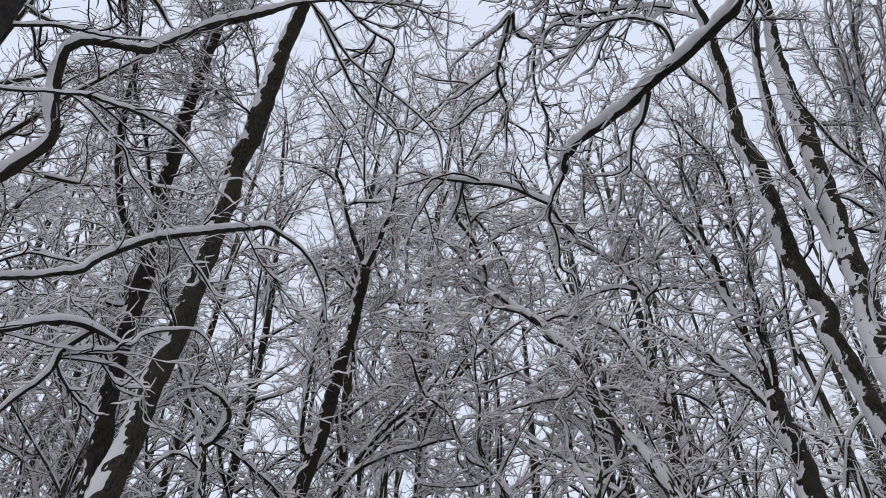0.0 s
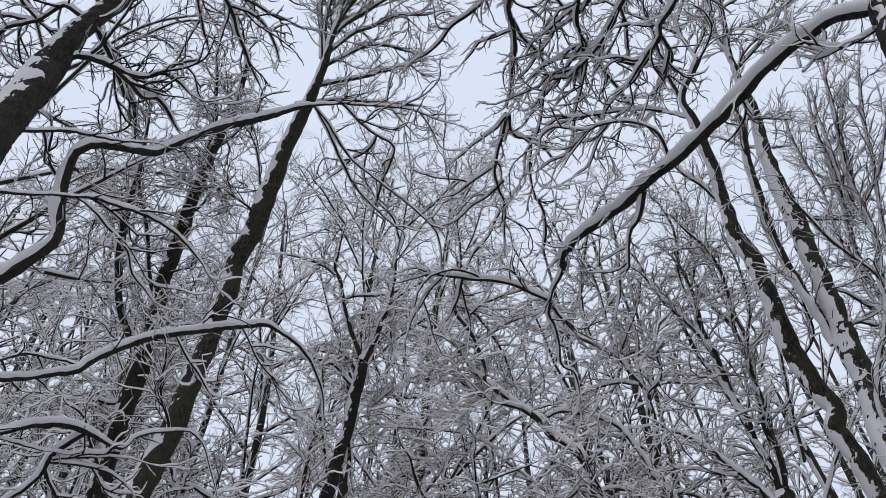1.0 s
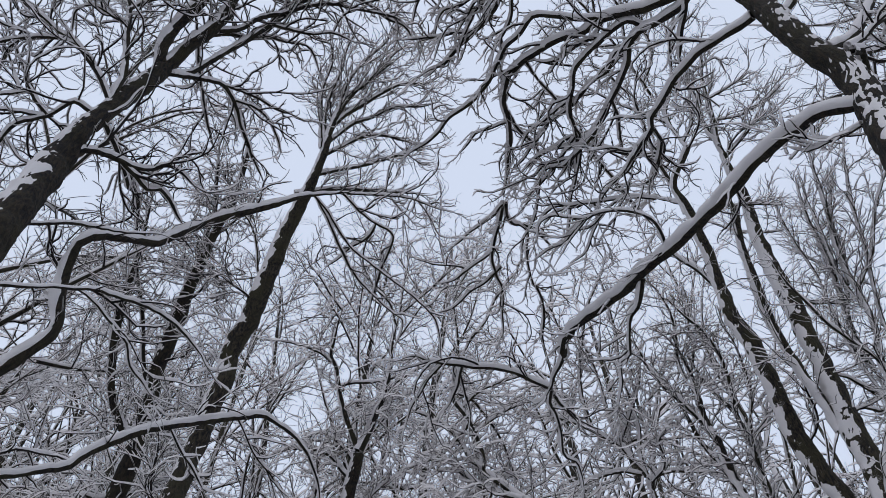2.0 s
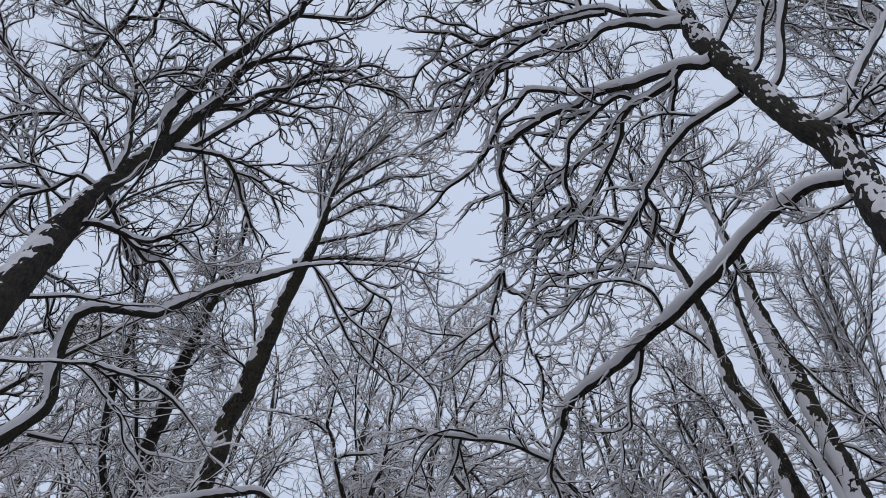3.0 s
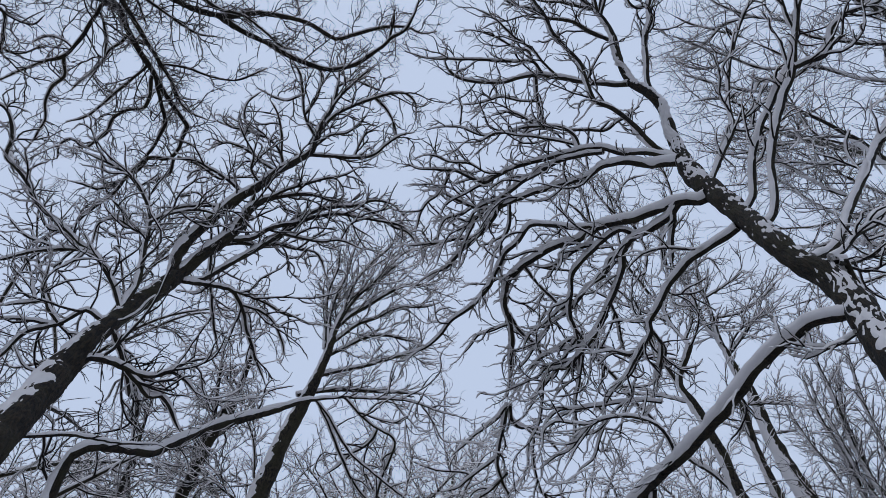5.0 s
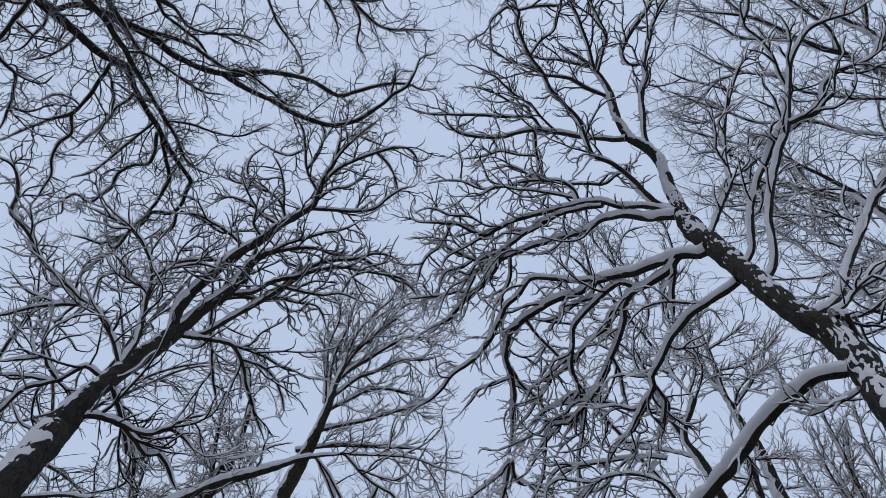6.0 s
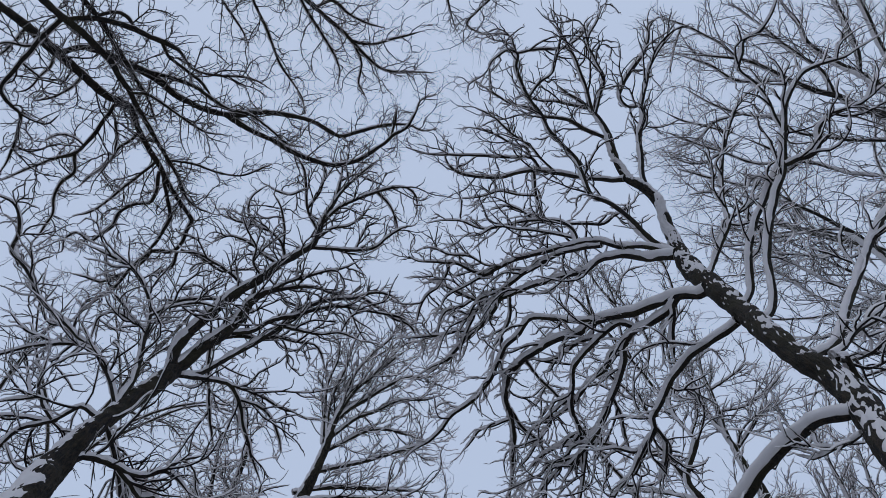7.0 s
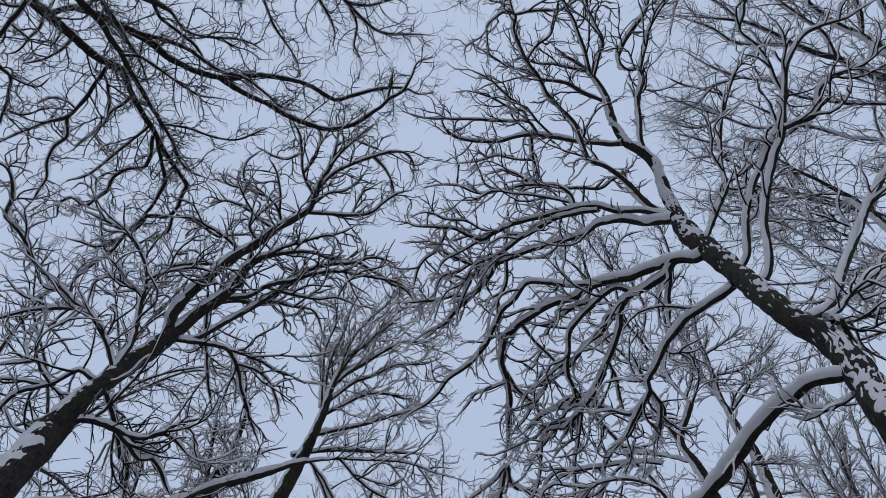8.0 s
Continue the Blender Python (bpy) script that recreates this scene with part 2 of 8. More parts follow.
def crown(t, per_metre=3.4, reach=(0.3, 0.95), shoots=7, shoot=(0.12, 0.45), spurs=2, spur=(0.04, 0.14), extra=0, depth=0.016, stout=1.0,
          angle=0.8, bend=0.2, kink=0.4, pull=0.5, lift=0.05, puff=0.3, flat=False, far=False, single=False, bark=TWIG):
    """Branches, shoots and spurs on all limbs of a tree, each with its ridge of snow."""
    par = [(resampled(p, 40), resampled(r, 40), np.linalg.norm(np.diff(p, axis=0), axis=1).sum() * much) for p, r, is_trunk, much, _ in lines[t] if not is_trunk and much > 0]
    starts = np.array([start for _, _, is_trunk, much, start in lines[t] if not is_trunk and much > 0])
    big = []
    for p, r, is_trunk, _, _ in lines[t]:
        if is_trunk and extra:
            big.append(sprout(resampled(p, 40)[None], resampled(r, 40)[None], extra, (0.9, 2.0), 1.0, 0.2, 0.12, 14, 0.02, 0.45))
    P = np.stack([a for a, _, _ in par])
    R = np.stack([b for _, b, _ in par])
    n2 = np.array([max(2, round(c * per_metre)) for _, _, c in par])
    b2 = [sprout(P, R, n2, reach, angle, bend, lift, 6 if far else 9, 0.0085, starts, kink, pull)]
    solid, white = [], []
    for p, r in big:
        solid.append(tube(p, r, 6))
        white.append(ridge_of_snow(p, r, 6, np.full(r.shape, depth * 1.3)))
        b2.append(sprout(p, r, 7, reach, angle, bend, lift, 9, 0.0085, 0.12, kink, pull))
    p2, r2 = np.vstack([a for a, _ in b2]), np.vstack([b for _, b in b2])
    r2 = r2 * stout
    if single:  # near the viewer each branch can be told apart
        for p, r in zip(p2[:, None], r2[:, None]):
            one = part("branch", at_home(t, tube(p, r, 5)), bark, t)
            part("branch_snow", at_home(t, ridge_of_snow(p, r, 5, np.full(r.shape, depth))), SNOW, one)
    elif far:
        w2, s2 = twig_pair(p2, r2, np.full(r2.shape, depth), False, puff)
        solid.append(w2)
        white.append(s2)
    else:
        solid.append(tube(p2, r2, 4))
        white.append(ridge_of_snow(p2, r2, 4, np.full(r2.shape, depth)))
    p3, r3 = sprout(p2, r2, shoots, shoot, angle, bend * 1.2, lift, 4 if far else 6, 0.0052, 0.12, kink, pull)
    p4, r4 = sprout(p3, r3, spurs, spur, angle * 1.1, bend * 1.5, lift, 3, 0.004, 0.2, kink)
    r3, r4 = r3 * stout, r4 * stout
    n5 = np.array([max(3, round(c * (2 if far else 8))) for _, _, c in par])
    p5, r5 = sprout(P, R, n5, (0.07, 0.34), 1.0, 0.25, lift, 4, 0.0055, starts * 0.6, 0.6)
    p6, r6 = sprout(p5, r5, 2, (0.05, 0.15), 0.8, 0.3, lift, 3, 0.0044)
    if solid:
        wood = part("branchwork", at_home(t, joined(*solid)), bark, t, "thin bent dark branches", "stuff")
        part("branch_snow", at_home(t, joined(*white)), SNOW, wood, "ridges of fresh snow", "stuff")
    w3, s3 = twig_pair(p3, r3, np.full(r3.shape, depth * 0.85), flat or far, puff)
    w4, s4 = twig_pair(p4, r4, np.full(r4.shape, depth * 0.65), True, puff)
    w5, s5 = twig_pair(p5, r5, np.full(r5.shape, depth * 0.8), True, puff)
    w6, s6 = twig_pair(p6, r6, np.full(r6.shape, depth * 0.6), True, puff)
    twig = part("twigwork", at_home(t, joined(w3, w4, w5, w6)), bark, t, "fine bare twigs", "stuff")
    part("twig_snow", at_home(t, joined(s3, s4, s5, s6)), SNOW, twig, "snow on the twigs", "stuff")


# the habits of the trees: how their branches are set
NEAR = dict(flat=True, per_metre=4.6, reach=(0.25, 0.85), shoots=5, shoot=(0.1, 0.34), spurs=1, angle=0.68, bend=0.34, kink=0.35, pull=0.8, depth=0.014, stout=1.2, single=True)
OVERHEAD = dict(flat=True, per_metre=4.6, reach=(0.25, 0.85), shoots=8, shoot=(0.1, 0.4), spurs=2, angle=0.95, bend=0.34, kink=0.65, depth=0.007, single=True)
REAR = dict(flat=True, per_metre=7.0, reach=(0.3, 1.0), shoots=8, shoot=(0.1, 0.4), spurs=1, angle=0.95, bend=0.34, kink=0.65, depth=0.005, stout=0.9)
SIDE = dict(flat=True, per_metre=8.0, reach=(0.4, 1.4), shoots=8, shoot=(0.12, 0.5), angle=0.75, bend=0.3, kink=0.45, depth=0.006, stout=0.78, spurs=1)
FANNED = dict(per_metre=6.0, reach=(0.4, 1.2), shoots=8, shoot=(0.12, 0.5), angle=0.55, bend=0.3, kink=0.4, depth=0.013, puff=0.25, stout=0.9, lift=0.06, extra=4)
SPRAY = dict(per_metre=5.4, reach=(0.3, 1.1), shoots=6, shoot=(0.2, 0.65), spur=(0.06, 0.2), angle=0.8, bend=0.5, kink=0.42, pull=0.6, depth=0.02, puff=0.24, stout=0.95, lift=-0.05, extra=3)
FINE = dict(per_metre=6.0, reach=(0.4, 1.1), shoots=8, shoot=(0.12, 0.45), angle=0.7, bend=0.35, kink=0.45, depth=0.011, stout=0.95, lift=0.05, extra=2, flat=True, spurs=1)
HANGING = dict(per_metre=8.0, reach=(0.4, 1.2), shoots=7, shoot=(0.2, 0.6), spur=(0.06, 0.2), angle=0.9, bend=0.5, kink=0.42, pull=0.2, depth=0.016, puff=0.22, stout=0.95, lift=-0.35, extra=10)
THIN = dict(per_metre=7.0, reach=(0.35, 1.1), shoots=8, shoot=(0.12, 0.45), angle=0.55, bend=0.3, kink=0.45, depth=0.010, puff=0.2, stout=0.85, lift=0.1, extra=2, flat=True, spurs=1)
STEEP = dict(per_metre=6.0, reach=(0.4, 1.2), shoots=7, shoot=(0.15, 0.5), angle=0.65, bend=0.4, kink=0.45, depth=0.014, puff=0.2, stout=1.0, lift=0.08, extra=3)


# ---- ground ----
def ground_height(x, y):
    far = np.hypot(x, y)
    return (0.05 * np.sin(x * 0.7 + 1) * np.cos(y * 0.55) + 0.03 * np.sin(x * 1.9 + y * 1.3)) * np.clip(40 / (far + 1), 0, 1)


def ground():
    rad = np.concatenate([[0.001], np.linspace(0, 30, 61)[1:], np.geomspace(34, 4500, 30)])
    ang = np.linspace(0, 2 * math.pi, 97)[:-1]
    x, y = rad[:, None] * np.cos(ang), rad[:, None] * np.sin(ang)
    v = np.stack([x, y, ground_height(x, y)], -1)
    pts, quads = skin(v[None])
    return part("ground", (pts, quads), GROUND_SNOW, None)


tagged(ground(), label="snow-covered woodland floor under the trees", category="ground", kind="structure")


# ---- the trees round the viewer ----

# right tree
right_tree = tree(1.80, 1.32, "tall mossy tree with snow-laden limbs reaching over the path")
trunk(right_tree, (1.80, 1.32, -0.20, 0.129), (1.81, 1.31, 0.35, 0.099), (1.89, 1.22, 4.32, 0.086), (1.99, 1.22, 4.68, 0.084), (2.04, 1.19, 5.10, 0.076), (1.99, 1.19, 5.38, 0.066), (2.02, 1.20, 5.88, 0.071), (2.09, 1.23, 6.46, 0.078), (2.14, 1.22, 7.10, 0.085), (2.15, 1.17, 7.65, 0.088), (2.17, 1.00, 8.15, 0.063), (2.16, 0.82, 8.37, 0.051), (2.13, 0.71, 8.52, 0.047), (2.04, 0.60, 8.72, 0.045), (1.94, 0.54, 8.91, 0.040), (1.89, 0.44, 9.06, 0.038), (1.86, 0.30, 9.23, 0.039), (1.84, 0.14, 9.40, 0.037), wind=(-0.2, -0.9), bare=0.62, ragged=0.25, step=0.034, sides=46)
limb(right_tree, (1.84, 0.14, 9.40, 0.034), (1.81, 0.02, 9.58, 0.031), (1.76, -0.09, 9.75, 0.025), (1.64, -0.24, 10.02, 0.023), (1.52, -0.33, 10.23, 0.020), (1.42, -0.43, 10.41, 0.014))
limb(right_tree, (1.74, -0.11, 9.79, 0.022), (1.69, -0.36, 9.92, 0.019), (1.63, -0.54, 10.02, 0.019), (1.56, -0.76, 10.13, 0.016), (1.47, -0.95, 10.22, 0.016), (1.35, -1.12, 10.32, 0.013))
limb(right_tree, (1.71, -0.15, 9.86, 0.019), (1.56, -0.19, 10.05, 0.020), (1.40, -0.23, 10.23, 0.017), (1.23, -0.24, 10.41, 0.014), (1.07, -0.31, 10.58, 0.010))
limb(right_tree, (1.76, -0.09, 9.74, 0.019), (1.82, -0.29, 9.83, 0.016), (1.87, -0.47, 9.91, 0.016), (1.79, -0.70, 10.04, 0.013), (1.73, -0.93, 10.16, 0.013), (1.83, -1.12, 10.22, 0.013), (1.90, -1.28, 10.26, 0.010))
limb(right_tree, (1.83, 0.18, 9.37, 0.027), (1.70, 0.12, 9.51, 0.028), (1.60, 0.07, 9.62, 0.028), (1.48, -0.01, 9.76, 0.025), (1.34, -0.04, 9.88, 0.023), (1.18, -0.07, 10.02, 0.020), (1.07, -0.15, 10.13, 0.017), (0.86, -0.21, 10.30, 0.013), (0.71, -0.31, 10.43, 0.014), (0.52, -0.44, 10.58, 0.010))
limb(right_tree, (2.08, 1.11, 7.99, 0.034), (2.02, 1.08, 8.08, 0.034), (1.94, 1.01, 8.24, 0.032), (1.84, 0.89, 8.45, 0.030), (1.70, 0.78, 8.67, 0.028), (1.55, 0.71, 8.86, 0.029), (1.52, 0.61, 8.96, 0.026), (1.49, 0.49, 9.07, 0.027), (1.46, 0.38, 9.17, 0.027), (1.32, 0.22, 9.37, 0.027), (1.20, 0.08, 9.53, 0.025), (1.14, -0.09, 9.67, 0.025), (1.02, -0.27, 9.82, 0.025), (0.94, -0.46, 9.95, 0.023), (0.89, -0.61, 10.05, 0.023), (0.91, -0.77, 10.13, 0.023), (0.83, -0.82, 10.20, 0.016), (0.72, -0.76, 10.28, 0.017), (0.63, -0.69, 10.37, 0.017), (0.63, -0.48, 10.50, 0.014), (0.65, -0.25, 10.63, 0.010))
limb(right_tree, (0.91, -0.77, 10.13, 0.016), (1.08, -0.81, 10.17, 0.016), (1.25, -0.83, 10.22, 0.016), (1.48, -0.85, 10.27, 0.013), (1.65, -0.96, 10.31, 0.013), (1.75, -1.08, 10.34, 0.013), (1.81, -1.17, 10.36, 0.010))
limb(right_tree, (1.02, -0.27, 9.82, 0.016), (1.13, -0.42, 9.91, 0.016), (1.29, -0.54, 10.00, 0.013), (1.37, -0.74, 10.10, 0.013), (1.45, -1.00, 10.23, 0.010))
limb(right_tree, (0.91, -0.75, 10.13, 0.016), (0.88, -0.89, 10.23, 0.016), (0.87, -0.96, 10.28, 0.013), (0.71, -1.02, 10.43, 0.013), (0.59, -0.99, 10.54, 0.010))
limb(right_tree, (2.07, 0.64, 8.65, 0.025), (2.06, 0.53, 8.79, 0.026), (2.09, 0.32, 9.02, 0.026), (2.11, 0.11, 9.23, 0.027), (2.20, -0.06, 9.37, 0.027), (2.18, -0.17, 9.49, 0.021), (2.10, -0.16, 9.61, 0.019), (2.03, -0.28, 9.77, 0.016), (2.08, -0.41, 9.87, 0.025), (2.22, -0.60, 9.99, 0.026), (2.38, -0.77, 10.11, 0.023), (2.44, -0.91, 10.19, 0.020), (2.50, -1.11, 10.31, 0.017), (2.61, -1.20, 10.36, 0.013))
limb(right_tree, (2.19, -0.16, 9.47, 0.018), (2.26, -0.38, 9.59, 0.018), (2.34, -0.61, 9.71, 0.016), (2.44, -0.77, 9.77, 0.012), (2.60, -0.95, 9.84, 0.009))
limb(right_tree, (1.90, 0.56, 8.92, 0.035), (1.69, 0.59, 9.25, 0.033), (1.52, 0.59, 9.47, 0.034), (1.33, 0.57, 9.72, 0.032), (1.17, 0.56, 9.91, 0.030), (1.01, 0.58, 10.09, 0.027), (0.77, 0.67, 10.33, 0.024), (0.46, 0.69, 10.62, 0.021), (0.26, 0.66, 10.80, 0.022), (0.14, 0.57, 10.94, 0.018), (0.09, 0.45, 11.05, 0.015), (0.12, 0.27, 11.20, 0.011))
limb(right_tree, (1.17, 0.54, 9.91, 0.020), (1.08, 0.42, 9.99, 0.020), (0.88, 0.42, 10.10, 0.020), (0.50, 0.41, 10.27, 0.017), (0.18, 0.41, 10.40, 0.014), (-0.12, 0.40, 10.51, 0.010), (-0.40, 0.32, 10.61, 0.011))
limb(right_tree, (1.07, 0.41, 10.00, 0.017), (1.03, 0.30, 10.07, 0.017), (0.88, 0.26, 10.17, 0.013), (0.73, 0.17, 10.28, 0.014), (0.57, 0.11, 10.37, 0.010), (0.37, 0.07, 10.48, 0.010))
limb(right_tree, (1.11, 0.59, 9.98, 0.020), (1.13, 0.72, 10.03, 0.020), (1.16, 0.84, 10.07, 0.020), (1.23, 1.05, 10.14, 0.020), (1.31, 1.18, 10.18, 0.017))
limb(right_tree, (1.16, 0.86, 10.08, 0.017), (0.97, 0.87, 10.19, 0.014), (0.75, 0.84, 10.32, 0.014), (0.51, 0.92, 10.44, 0.011), (0.27, 0.96, 10.55, 0.011))
limb(right_tree, (1.33, 0.57, 9.72, 0.016), (1.19, 0.44, 9.83, 0.016), (1.07, 0.29, 9.92, 0.013), (0.85, 0.13, 10.05, 0.013), (0.63, -0.07, 10.17, 0.010), (0.43, -0.17, 10.26, 0.010))
limb(right_tree, (2.12, 1.12, 7.86, 0.030), (2.01, 1.11, 8.02, 0.026), (1.88, 1.11, 8.18, 0.027), (1.71, 1.15, 8.35, 0.027), (1.58, 1.13, 8.50, 0.028), (1.39, 1.19, 8.67, 0.028), (1.23, 1.26, 8.81, 0.026), (1.02, 1.35, 8.97, 0.027), (0.82, 1.44, 9.12, 0.024), (0.62, 1.57, 9.24, 0.025), (0.51, 1.65, 9.31, 0.025), (0.36, 1.63, 9.41, 0.022), (0.21, 1.58, 9.53, 0.019), (-0.00, 1.58, 9.66, 0.020), (-0.25, 1.60, 9.79, 0.017), (-0.37, 1.56, 9.86, 0.013), start=0.3)
limb(right_tree, (0.51, 1.65, 9.31, 0.016), (0.36, 1.76, 9.41, 0.016), (0.23, 1.85, 9.48, 0.013), (0.10, 1.94, 9.55, 0.013), (0.01, 2.11, 9.62, 0.010))
limb(right_tree, (0.11, 1.60, 9.59, 0.016), (0.07, 1.74, 9.61, 0.016), (-0.01, 1.86, 9.63, 0.016), (-0.16, 1.99, 9.67, 0.013), (-0.23, 2.13, 9.68, 0.013), (-0.28, 2.34, 9.69, 0.010))
limb(right_tree, (0.68, 1.53, 9.20, 0.015), (0.51, 1.54, 9.29, 0.012), (0.32, 1.46, 9.41, 0.013), (0.11, 1.46, 9.51, 0.013), (-0.09, 1.40, 9.60, 0.010), (-0.25, 1.44, 9.66, 0.010))
limb(right_tree, (2.10, 1.14, 7.83, 0.048), (1.94, 1.20, 8.04, 0.042), (1.75, 1.22, 8.27, 0.035), (1.59, 1.30, 8.44, 0.030), (1.44, 1.45, 8.59, 0.028), (1.28, 1.53, 8.74, 0.029), (1.10, 1.63, 8.88, 0.027), (0.95, 1.71, 9.00, 0.027), (0.76, 1.84, 9.14, 0.028), (0.59, 1.93, 9.25, 0.025), (0.39, 1.95, 9.39, 0.022), (0.21, 1.90, 9.54, 0.019), (0.03, 1.85, 9.68, 0.016), (-0.12, 1.84, 9.77, 0.010), start=0.25)
limb(right_tree, (0.76, 1.85, 9.13, 0.018), (0.77, 2.08, 9.16, 0.019), (0.71, 2.25, 9.18, 0.016), (0.63, 2.39, 9.20, 0.013), (0.57, 2.63, 9.22, 0.010))
limb(right_tree, (0.37, 1.96, 9.39, 0.016), (0.23, 2.07, 9.48, 0.016), (0.07, 2.14, 9.56, 0.013), (-0.01, 2.32, 9.61, 0.010), (-0.03, 2.50, 9.65, 0.010))
limb(right_tree, (1.58, 1.17, 8.48, 0.025), (1.39, 1.24, 8.65, 0.026), (1.20, 1.33, 8.81, 0.026), (1.05, 1.45, 8.92, 0.027), (0.92, 1.55, 9.02, 0.027), (0.79, 1.68, 9.11, 0.027), (0.68, 1.83, 9.18, 0.028), (0.62, 2.00, 9.23, 0.028), (0.51, 2.18, 9.30, 0.029), (0.39, 2.33, 9.36, 0.026), (0.21, 2.53, 9.44, 0.026), (0.07, 2.71, 9.50, 0.023), (-0.11, 2.82, 9.56, 0.020), (-0.24, 2.92, 9.61, 0.013))
limb(right_tree, (0.42, 2.31, 9.35, 0.016), (0.23, 2.34, 9.42, 0.016), (0.07, 2.39, 9.47, 0.016), (-0.16, 2.44, 9.54, 0.013), (-0.39, 2.48, 9.61, 0.010))
limb(right_tree, (0.66, 1.90, 9.20, 0.016), (0.44, 2.02, 9.28, 0.016), (0.35, 2.19, 9.30, 0.016), (0.27, 2.39, 9.32, 0.013), (0.22, 2.59, 9.32, 0.010))
limb(right_tree, (0.77, 1.70, 9.12, 0.015), (0.59, 1.83, 9.18, 0.015), (0.44, 1.91, 9.24, 0.016), (0.32, 2.11, 9.27, 0.013), (0.20, 2.32, 9.29, 0.010))
limb(right_tree, (1.39, 1.18, 8.67, 0.023), (1.36, 1.07, 8.77, 0.020), (1.26, 1.00, 8.89, 0.017), (1.11, 1.00, 9.00, 0.018), (0.90, 1.03, 9.15, 0.015), (0.68, 1.11, 9.28, 0.015), (0.45, 1.16, 9.42, 0.013), (0.27, 1.10, 9.54, 0.013), (0.09, 1.09, 9.64, 0.010), (-0.12, 1.14, 9.74, 0.010))
limb(right_tree, (1.35, 1.14, 8.73, 0.014), (1.20, 1.12, 8.82, 0.014), (1.01, 1.10, 8.92, 0.015), (0.80, 1.09, 9.02, 0.012), (0.61, 1.08, 9.11, 0.012), (0.41, 1.19, 9.18, 0.009), (0.19, 1.21, 9.25, 0.009))
limb(right_tree, (1.00, 1.01, 9.08, 0.012), (0.90, 0.93, 9.23, 0.012), (0.76, 0.89, 9.38, 0.012), (0.58, 0.96, 9.54, 0.009))
limb(right_tree, (1.29, 1.02, 8.86, 0.015), (1.54, 1.03, 8.96, 0.018), (1.74, 1.04, 9.04, 0.018), (1.84, 0.98, 9.09, 0.015), (1.94, 0.93, 9.15, 0.015), (2.08, 0.85, 9.22, 0.012))
limb(right_tree, (2.10, 1.26, 7.04, 0.049), (2.05, 1.31, 7.09, 0.047), (1.98, 1.33, 7.17, 0.046), (1.84, 1.41, 7.29, 0.042), (1.66, 1.54, 7.44, 0.041), (1.47, 1.63, 7.58, 0.039), (1.33, 1.73, 7.68, 0.038), (1.23, 1.84, 7.74, 0.035), (1.05, 1.92, 7.84, 0.034), (0.92, 2.03, 7.91, 0.031), (0.77, 2.16, 7.97, 0.032), (0.66, 2.30, 8.01, 0.029), (0.63, 2.42, 8.02, 0.027), (0.63, 2.59, 8.03, 0.027), (0.67, 2.73, 8.02, 0.024), (0.70, 2.92, 8.02, 0.025), (0.69, 3.14, 8.00, 0.022), (0.69, 3.33, 7.99, 0.022), (0.66, 3.55, 7.96, 0.019), twiggy=0.8, start=0.25)
limb(right_tree, (0.69, 3.61, 7.93, 0.023), (0.72, 3.78, 7.92, 0.020), (0.77, 3.86, 7.92, 0.018), (0.91, 3.91, 7.97, 0.015), (1.05, 3.98, 8.00, 0.012), twiggy=0.6)
limb(right_tree, (0.67, 3.61, 7.93, 0.023), (0.65, 3.74, 7.92, 0.023), (0.62, 3.90, 7.90, 0.020), (0.57, 4.10, 7.88, 0.018), (0.56, 4.26, 7.85, 0.018), (0.60, 4.41, 7.82, 0.015), (0.66, 4.54, 7.79, 0.012), twiggy=0.6)
limb(right_tree, (0.67, 3.61, 7.93, 0.020), (0.61, 3.72, 7.94, 0.020), (0.48, 3.87, 7.96, 0.018), (0.36, 3.99, 7.99, 0.015), (0.19, 4.18, 8.01, 0.012), (0.10, 4.27, 8.02, 0.009), twiggy=0.6)
limb(right_tree, (0.57, 4.17, 7.86, 0.018), (0.43, 4.33, 7.90, 0.015), (0.31, 4.45, 7.93, 0.015), (0.16, 4.61, 7.96, 0.012), (0.01, 4.70, 8.01, 0.009), twiggy=0.6)
limb(right_tree, (0.66, 4.35, 7.83, 0.018), (0.51, 4.52, 7.81, 0.015), (0.34, 4.66, 7.81, 0.015), (0.15, 4.86, 7.78, 0.012), (-0.03, 4.95, 7.79, 0.009), twiggy=0.6)
limb(right_tree, (1.43, 1.65, 7.61, 0.022), (1.20, 1.72, 7.75, 0.023), (1.00, 1.73, 7.87, 0.023), (0.83, 1.75, 7.96, 0.024), (0.74, 1.90, 7.99, 0.024), (0.62, 2.03, 8.02, 0.024), (0.55, 2.18, 8.04, 0.021), (0.47, 2.38, 8.05, 0.022), (0.37, 2.52, 8.06, 0.022), (0.27, 2.63, 8.07, 0.022), (0.11, 2.75, 8.09, 0.019), (0.01, 2.89, 8.09, 0.019), (-0.10, 3.01, 8.09, 0.017), (-0.23, 3.10, 8.11, 0.014), (-0.37, 3.21, 8.11, 0.011), twiggy=0.6)
limb(right_tree, (0.79, 2.14, 7.97, 0.016), (0.93, 2.35, 8.03, 0.013), (1.11, 2.54, 8.09, 0.014), (1.20, 2.64, 8.11, 0.011), (1.35, 2.79, 8.15, 0.008), twiggy=0.6)
limb(right_tree, (0.67, 2.67, 8.03, 0.016), (0.78, 2.87, 8.02, 0.016), (0.89, 2.97, 8.03, 0.014), (0.99, 3.11, 8.02, 0.011), (0.92, 3.29, 8.02, 0.011), twiggy=0.6)
